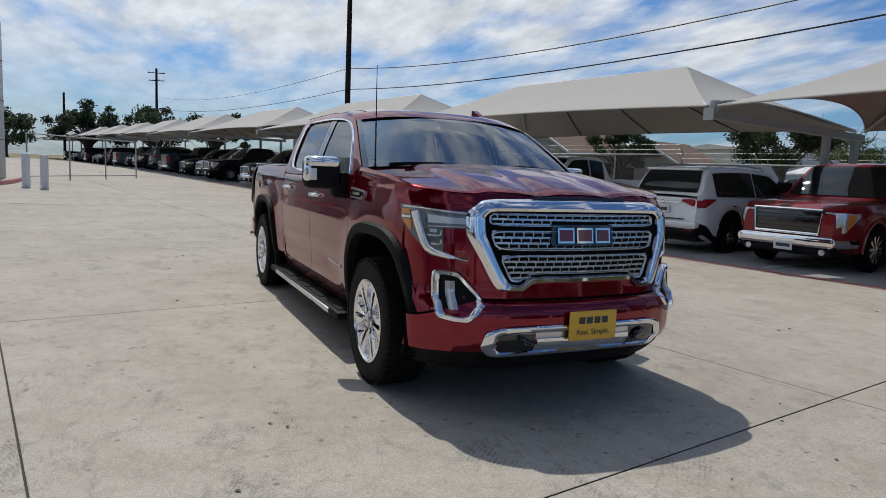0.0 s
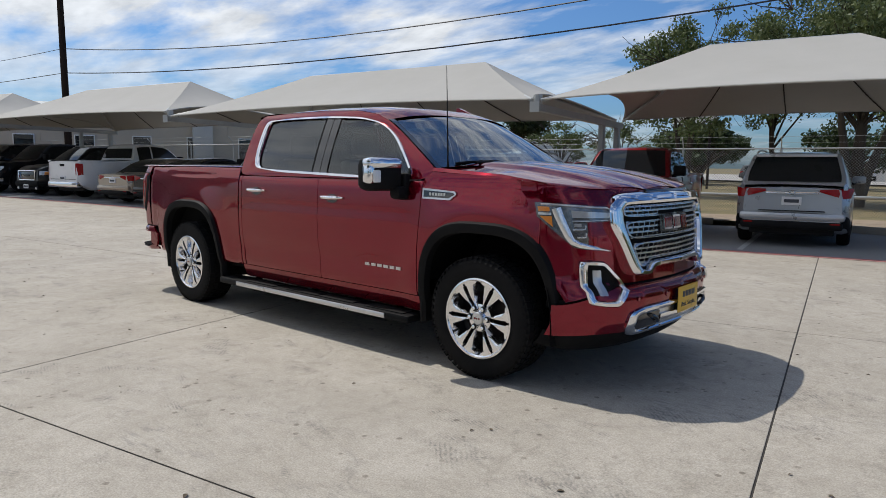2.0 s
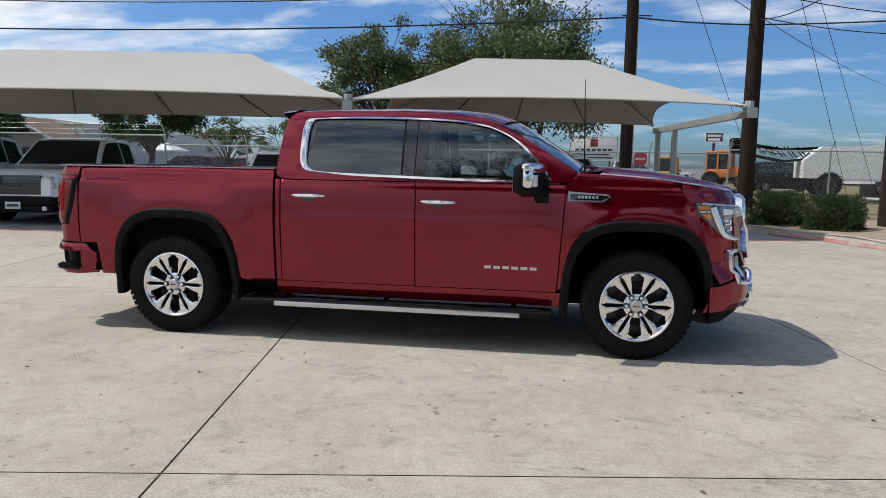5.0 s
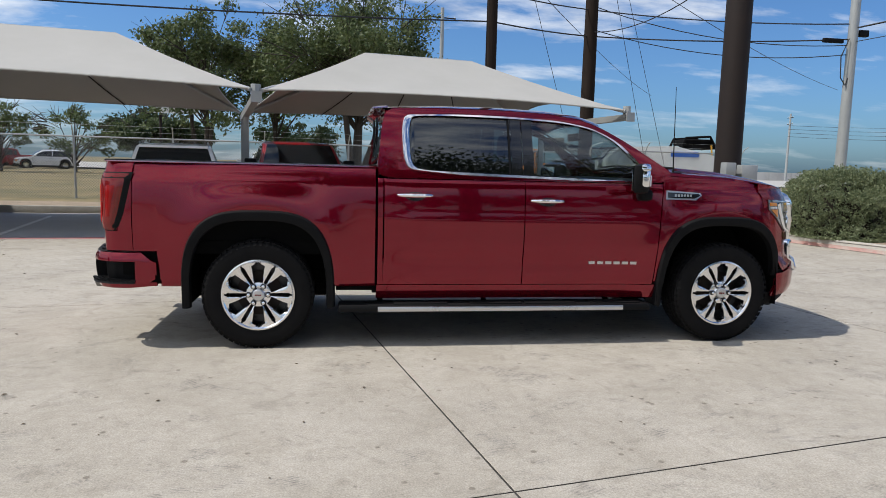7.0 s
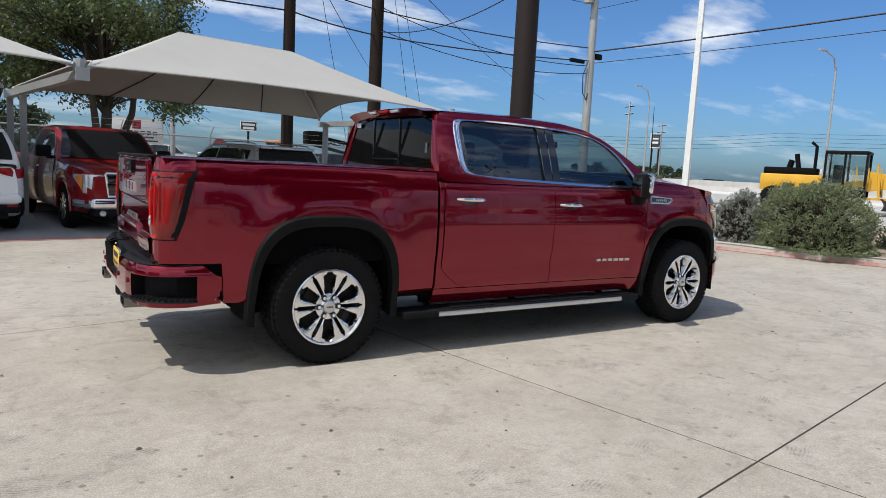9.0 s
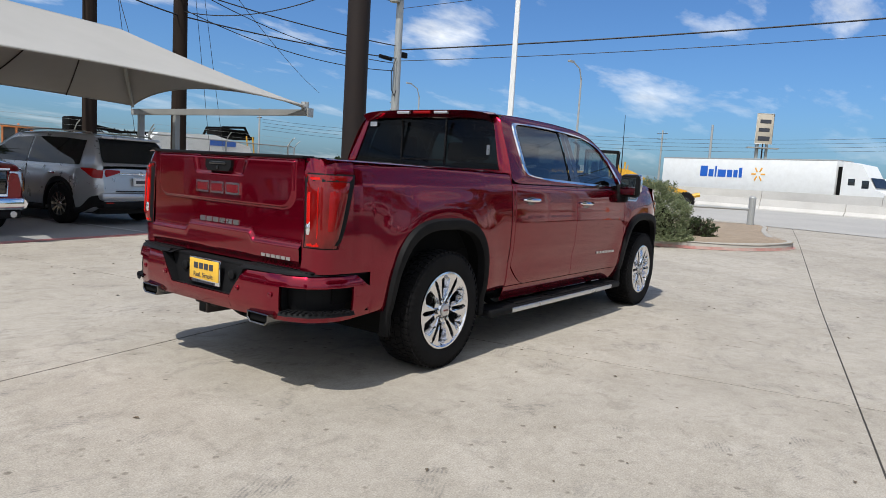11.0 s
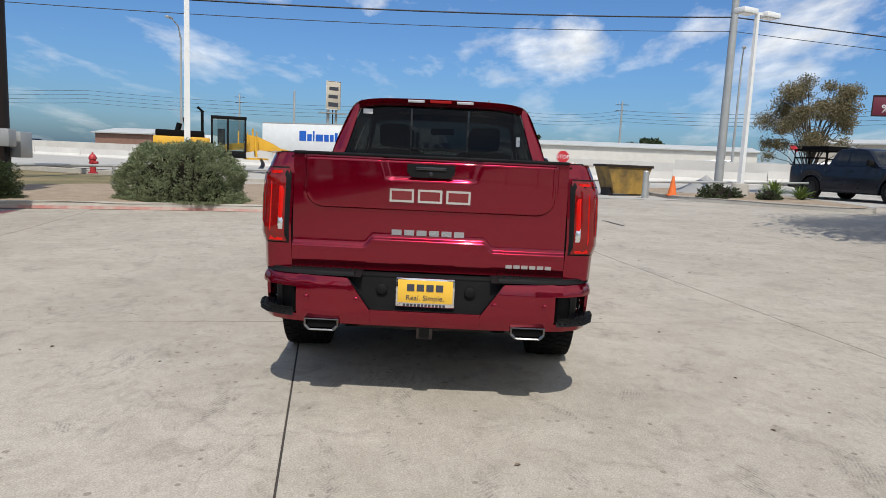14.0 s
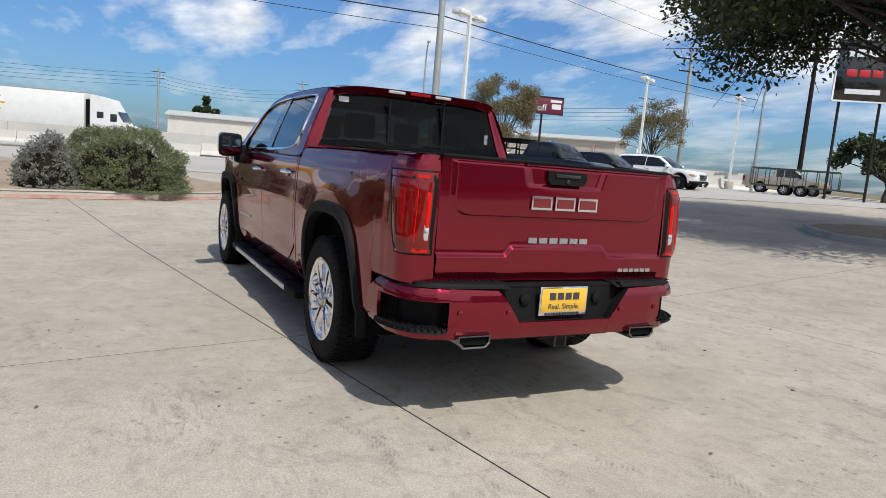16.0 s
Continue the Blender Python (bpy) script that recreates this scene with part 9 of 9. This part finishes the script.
ch = board_sign(4.45, 54.4, 3, 4.0, 2.0, 2.1, "white contractor board with a red square and dark lettering", "white", [(-.40 + k * .117, -.315 + k * .117, .36, .50) for k in range(7)] + [(-.30, .32, .22, .28), (-.42, .40, .08, .14)], "ink")
part("emblem", G().box(-.33, .33, -.15, -.12, 3.25, 3.95, .02), M["signred"], ch)
part("emblem_bars", G().box(-.2, .22, -.165, -.15, 3.36, 3.46).box(-.2, .22, -.165, -.15, 3.72, 3.82).box(-.2, -.08, -.165, -.15, 3.36, 3.82), M["ink"], ch)
board_sign(-11.3, 37.4, 10, 2.6, 1.2, 4.1, "white sign with a blue and green emblem", "white", ((-.2, .0, .35, .7), (0.02, .3, .35, .6)), "signblue", 2)
board_sign(17.2, 67.3, -8, 1.65, .95, 4.1, "dark blue sign with pale lettering", "ink", ((-.4, .4, .55, .8), (-.35, .35, .15, .4)), "plate_white", 1)
bb = board_sign(53.0, -39.1, -110, 4.4, 1.75, 6.1, "dark maroon billboard with white lettering", "maroon", ((0.22, .44, .30, .60), (.18, .46, .70, .84)), "plate_white", 1, back="darksteel")
text_mesh("% off", .95, M["plate_white"], bb, Matrix.Translation((-.55, -.16, 6.7)) @ pose(0, 0, 0, 90, 0, 0), "word", .01)
ys = board_sign(121.5, 22.5, -60, 2.8, 5.2, 9.8, "tall faded yellow roadside sign on a lattice pole", "tanwall", ((-.35, .35, .1, .25), (-.35, .3, .4, .52), (-.3, .35, .68, .8)), "ink", 1)
part("service_deck", G().box(-2.6, 2.6, -.6, .6, 9.0, 9.2), M["galv"], ys)
part("pole_pair", G().tube([(-.8, .4, 0), (-.8, .4, 14)], .3, 8).tube([(.8, .4, 0), (.8, .4, 12)], .25, 8), M["galv"], ys)
board_sign(41.9, 33.6, -60, .8, 1.15, 3.85, "dark sign on a lattice mast", "ink", ((-.3, .3, .3, .45), (-.3, .3, .6, .7)), "plate_white", 2)
pn = board_sign(17.7, -35.9, -130, 3.0, 3.4, 5.6, "black dealership pylon sign with pale letter blocks", "gloss_black", ((-.38, -.22, .72, .84), (-.18, -.02, .72, .84), (.02, .18, .72, .84), (.22, .38, .72, .84), (-.3, .3, .12, .2)), "plate_white", 2)
mk = G()
for k in range(3):
    mk.box(-.95 + k * .66, -.40 + k * .66, -.155, -.12, 6.95, 7.35, .02)
part("maker_blocks", mk, M["signred"], pn)
for k in range(5):
    x, y = hw(-28 - k * 5, 22)
    fl = thing("flag", "small flag on a pole beyond the highway", "flag", "distant flags", pose(x, y, gz(x, y)))
    part("pole", G().tube([(0, 0, 0), (0, 0, 3.5)], .03, 6), M["white"], fl)
    part("cloth", G().grid(lambda u, v: (.06 * math.sin(u * 7), -u * .8, 2.9 + v * .5 + .1 * math.sin(u * 5)), 8, 3), M[("signred", "white", "signblue")[k % 3]], fl)

# ---- trailers south of the lot ----
tr = thing("utility_trailer", "dark green mesh-sided utility trailer", "trailer", "", pose(21.0, -36.0, gz(21, -36), 0, 0, -150))
M["darkgreen"] = material("dark_green_paint", (.05, .07, .05), .6)
part("deck", G().box(-2.4, 2.4, -.95, .95, .5, .62, .02), M["darkgreen"], tr)
for s in (-1, 1):
    part("side_frame", G().tube([(-2.4, s * .95, .6), (-2.4, s * .95, 1.6), (2.4, s * .95, 1.6), (2.4, s * .95, .6)], .04, 4, sq=True), M["darkgreen"], tr)
    for k in range(7):
        part("side_slat", G().box(-2.3 + k * .7, -2.25 + k * .7, s * .95 - .02, s * .95 + .02, .6, 1.6), M["darkgreen"], tr)
    for x in (-.45, .45):
        wheel_parts(tr, x, s * 1.08, .34, .2, s, "rim", 8)
part("ramp", G().box(-2.5, -2.42, -.9, .9, .6, 1.9), M["link"], tr)
part("drawbar", G().tube([(2.4, 0, .55), (3.8, 0, .5)], .06, 4, sq=True), M["darkgreen"], tr)
# bed rack of the black pickup
rk = thing("bed_rack", "black steel rack over the pickup bed", "rack", "", on(19.0, -16.0, -162))
for x in (-2.75, -2.0, -1.2):
    part("hoop", G().tube([(x, -.85, 1.32), (x, -.85, 1.92), (x, .85, 1.92), (x, .85, 1.32)], .035, 4, sq=True), M["under"], rk)
for y in (-.85, .85):
    for z in (1.60, 1.92):
        part("side_bar", G().tube([(-2.75, y, z), (-1.2, y, z)], .03, 4, sq=True), M["under"], rk)
part("roof_box", G().box(-2.6, -1.3, -.7, .7, 1.95, 2.08, .03), M["under"], rk)
# little things lying on the concrete
rng0 = np.random.default_rng(77)
M["deadleaf"] = material("dead_leaf", (.17, .13, .085), .8, color2=(.07, .055, .04), scale=30)
for i in range(240):
    x, y = rng0.uniform(-8, 7), rng0.uniform(-7, 6)
    if -3.2 < x < 3 and -1.1 < y < 1.1:
        continue
    s, a = rng0.uniform(.006, .020), rng0.uniform(0, 6.28)
    g = G().grid(lambda u, v: (x + math.cos(a) * (u - .5) * 2 * s - math.sin(a) * (v - .5) * s * math.sin(math.pi * max(.05, u)), y + math.sin(a) * (u - .5) * 2 * s + math.cos(a) * (v - .5) * s * math.sin(math.pi * max(.05, u)), gz(x, y) + .003 + s * .35 * abs(2 * v - 1) * math.sin(math.pi * u)), 4, 2)
    solid("dead_leaf", g, M["deadleaf"], "small dry brown leaf on concrete", "leaf", group="leaves scattered on the lot", smooth=0, fix=False)

# ---- concrete slabs of the lot ----
def concrete_material():
    """Broom-finished concrete, stained and scuffed, with tread smudges."""
    m = bpy.data.materials.new("lot_concrete")
    m.use_nodes = True
    nt = m.node_tree
    N, Lk = nt.nodes.new, nt.links.new
    b = nt.nodes["Principled BSDF"]
    geo = N("ShaderNodeNewGeometry")
    pos = geo.outputs["Position"]

    def noise_at(scale, detail=5, rough=.6, dist=0.0, vec=None):
        n = N("ShaderNodeTexNoise")
        n.inputs["Scale"].default_value, n.inputs["Detail"].default_value = scale, detail
        n.inputs["Roughness"].default_value, n.inputs["Distortion"].default_value = rough, dist
        Lk(vec or pos, n.inputs["Vector"])
        return n.outputs["Fac"]

    def ramp(fac, p0, p1, c0, c1):
        r = N("ShaderNodeValToRGB")
        r.color_ramp.elements[0].position, r.color_ramp.elements[1].position = p0, p1
        r.color_ramp.elements[0].color, r.color_ramp.elements[1].color = (*c0, 1), (*c1, 1)
        Lk(fac, r.inputs[0])
        return r.outputs[0]

    def mix(kind, fac, a, b2):
        x = N("ShaderNodeMix"); x.data_type = "RGBA"; x.blend_type = kind
        if hasattr(fac, "links"):
            Lk(fac, x.inputs["Factor"])
        else:
            x.inputs["Factor"].default_value = fac
        Lk(a, x.inputs[6])
        if hasattr(b2, "links"):
            Lk(b2, x.inputs[7])
        else:
            x.inputs[7].default_value = (*b2, 1)
        return x.outputs[2]

    base = ramp(noise_at(0.22, 6, .6), .32, .68, (0.385, 0.346, 0.289), (0.458, 0.416, 0.354))
    base = mix("MULTIPLY", .85, base, ramp(noise_at(1.7, 8, .72, .6), .36, .62, (0.84, 0.83, 0.81), (1, 1, 1)))
    # scuffs: sparse patches of dark streaks
    patch = ramp(noise_at(0.9, 3, .5), .56, .68, (0, 0, 0), (1, 1, 1))
    st = N("ShaderNodeMapping")
    st.inputs["Rotation"].default_value, st.inputs["Scale"].default_value = (0, 0, .6), (7, 30, 1)
    Lk(pos, st.inputs["Vector"])
    streak = ramp(noise_at(1.0, 4, .6, .8, st.outputs[0]), .50, .64, (0, 0, 0), (1, 1, 1))
    fac = mix("MULTIPLY", 1.0, patch, streak)
    base = mix("MIX", mix("MULTIPLY", 1.0, fac, (.52, .52, .52)), base, (0.215, 0.2, 0.18))
    # tread prints: short ribbed smudges in bent patches
    for turn, off, sc in ((.9, 3.0, 1.5), (-.5, 11.0, 1.25), (2.1, 23.0, 1.8)):
        mp = N("ShaderNodeMapping")
        mp.inputs["Rotation"].default_value, mp.inputs["Location"].default_value, mp.inputs["Scale"].default_value = (0, 0, turn), (off, off * .7, 0), (1, 1.7, 1)
        Lk(pos, mp.inputs["Vector"])
        spot = ramp(noise_at(sc, 4, .62, .5, mp.outputs[0]), .60, .68, (0, 0, 0), (1, 1, 1))
        rib = N("ShaderNodeTexWave")
        rib.inputs["Scale"].default_value, rib.inputs["Distortion"].default_value, rib.inputs["Detail"].default_value, rib.inputs["Detail Scale"].default_value = 10.5, 4.0, 3, 1.5
        Lk(mp.outputs[0], rib.inputs["Vector"])
        lines = mix("MULTIPLY", 1.0, ramp(rib.outputs["Fac"], .35, .8, (.25, .25, .25), (1, 1, 1)), ramp(noise_at(16, 4, .7), .42, .58, (.1, .1, .1), (1, 1, 1)))
        base = mix("MIX", mix("MULTIPLY", 1.0, mix("MULTIPLY", 1.0, spot, lines), (.70, .70, .70)), base, (0.175, 0.162, 0.145))
    # hairline cracks
    wob = N("ShaderNodeTexNoise")
    wob.inputs["Scale"].default_value, wob.inputs["Detail"].default_value = 1.3, 5
    Lk(pos, wob.inputs["Vector"])
    wadd = N("ShaderNodeVectorMath"); wadd.operation = "ADD"
    Lk(pos, wadd.inputs[0]); Lk(wob.outputs["Color"], wadd.inputs[1])
    hair = N("ShaderNodeTexVoronoi"); hair.feature = "DISTANCE_TO_EDGE"
    hair.inputs["Scale"].default_value = .42
    Lk(wadd.outputs[0], hair.inputs["Vector"])
    gate = ramp(noise_at(.5, 2), .50, .58, (0, 0, 0), (1, 1, 1))
    crack = mix("MULTIPLY", 1.0, ramp(hair.outputs["Distance"], .0015, .005, (.30, .30, .30), (0, 0, 0)), gate)
    base = mix("MIX", crack, base, (0.17, 0.155, 0.14))
    base = mix("MULTIPLY", .8, base, ramp(noise_at(9, 6, .7), .40, .56, (.90, .895, .885), (1, 1, 1)))
    # old tyre tracks sweeping across
    wv = N("ShaderNodeTexWave")
    wv.wave_type, wv.rings_direction = "RINGS", "Z"
    wv.inputs["Scale"].default_value, wv.inputs["Distortion"].default_value, wv.inputs["Detail"].default_value = .11, 2.5, 3
    Lk(pos, wv.inputs["Vector"])
    base = mix("MULTIPLY", .45, base, ramp(wv.outputs["Fac"], .0, .35, (.88, .88, .88), (1, 1, 1)))
    sp = N("ShaderNodeTexVoronoi")
    sp.inputs["Scale"].default_value = 3.2
    Lk(pos, sp.inputs["Vector"])
    base = mix("MULTIPLY", .5, base, ramp(sp.outputs["Distance"], .03, .06, (.35, .33, .3), (1, 1, 1)))
    # pocks and grit
    pk = N("ShaderNodeTexVoronoi")
    pk.inputs["Scale"].default_value = 8.5
    Lk(pos, pk.inputs["Vector"])
    base = mix("MULTIPLY", ramp(noise_at(1.1, 3), .46, .56, (0, 0, 0), (.75, .75, .75)), base, ramp(pk.outputs["Distance"], .10, .16, (.42, .40, .37), (1, 1, 1)))
    base = mix("MULTIPLY", .7, base, ramp(noise_at(4.2, 6, .7, 1.0), .54, .66, (1, 1, 1), (.78, .775, .765)))
    base = mix("OVERLAY", .16, base, ramp(noise_at(38, 4, .7), .25, .75, (.15, .15, .15), (.85, .85, .85)))
    base = mix("OVERLAY", .42, base, ramp(noise_at(110, 3), .2, .8, (.1, .1, .1), (.9, .9, .9)))
    Lk(base, b.inputs["Base Color"])
    b.inputs["Roughness"].default_value = 0.82
    b.inputs["Specular IOR Level"].default_value = 0.35
    bp = N("ShaderNodeBump")
    bp.inputs["Strength"].default_value, bp.inputs["Distance"].default_value = .12, .01
    Lk(noise_at(90, 5), bp.inputs["Height"])
    Lk(bp.outputs[0], b.inputs["Normal"])
    return m


M["concrete"] = concrete_material()
M["joint"] = material("joint_dirt", (0.055, 0.048, 0.041), 0.95, color2=(0.03, 0.027, 0.023), scale=6)


def build_slabs():
    S, gap = 4.52, 0.0054
    root = thing("pavement", "pale concrete lot in large jointed slabs", "pavement", kind="structure")
    rows = [(-j * S, -(j - 1) * S) for j in range(9, 0, -1)] + [(0, S), (S, 2 * S), (2 * S, RED_V)]
    for i in range(-20, 12):
        for a, b in rows:
            u0, u1 = i * S, (i + 1) * S
            cx, cy = lot((u0 + u1) / 2, (a + b) / 2)
            if cx > 34 or cy < -42:
                continue
            near = abs(cx) < 16 and abs(cy) < 14
            n = 4 if near else 2
            ch = 0.003
            g = G()
            us = [u0 + gap, u0 + gap + ch] + [lerp(u0, u1, k / n) for k in range(1, n)] + [u1 - gap - ch, u1 - gap]
            vs = [a + gap, a + gap + ch] + [lerp(a, b, k / n) for k in range(1, n)] + [b - gap - ch, b - gap]

            def z(k, l, x, y):
                edge = k in (0, len(us) - 1) or l in (0, len(vs) - 1)
                return gz(x, y) - (0.002 if edge else 0)
            pts = []
            for k, u in enumerate(us):
                for l, v in enumerate(vs):
                    x, y = lot(u, v)
                    pts.append((x, y, z(k, l, x, y)))
            w = len(vs)
            fs = [(k * w + l, (k + 1) * w + l, (k + 1) * w + l + 1, k * w + l + 1) for k in range(len(us) - 1) for l in range(w - 1)]
            nb = len(pts)
            ring = [k * w for k in range(len(us))] + [(len(us) - 1) * w + l for l in range(1, w)] + [k * w + w - 1 for k in range(len(us) - 2, -1, -1)] + [l for l in range(w - 2, 0, -1)]
            pts += [(pts[r][0], pts[r][1], pts[r][2] - 0.05) for r in ring]
            fs += [(ring[k], nb + k, nb + (k + 1) % len(ring), ring[(k + 1) % len(ring)]) for k in range(len(ring))]
            g.add(pts, fs)
            top = len(fs) - len(ring)
            slab = part("slab", g, M["concrete"], root, smooth=0, fix=False)
            slab.data.materials.append(M["joint"])
            for f in slab.data.polygons[top:]:
                f.material_index = 1
    q = [lot(-20 * S, -9 * S), lot(12 * S, -9 * S), lot(12 * S, RED_V), lot(-20 * S, RED_V)]
    sheet("joint_bed", q, M["joint"], "dirt in the joints between slabs", -0.006, 160, 50)


build_slabs()
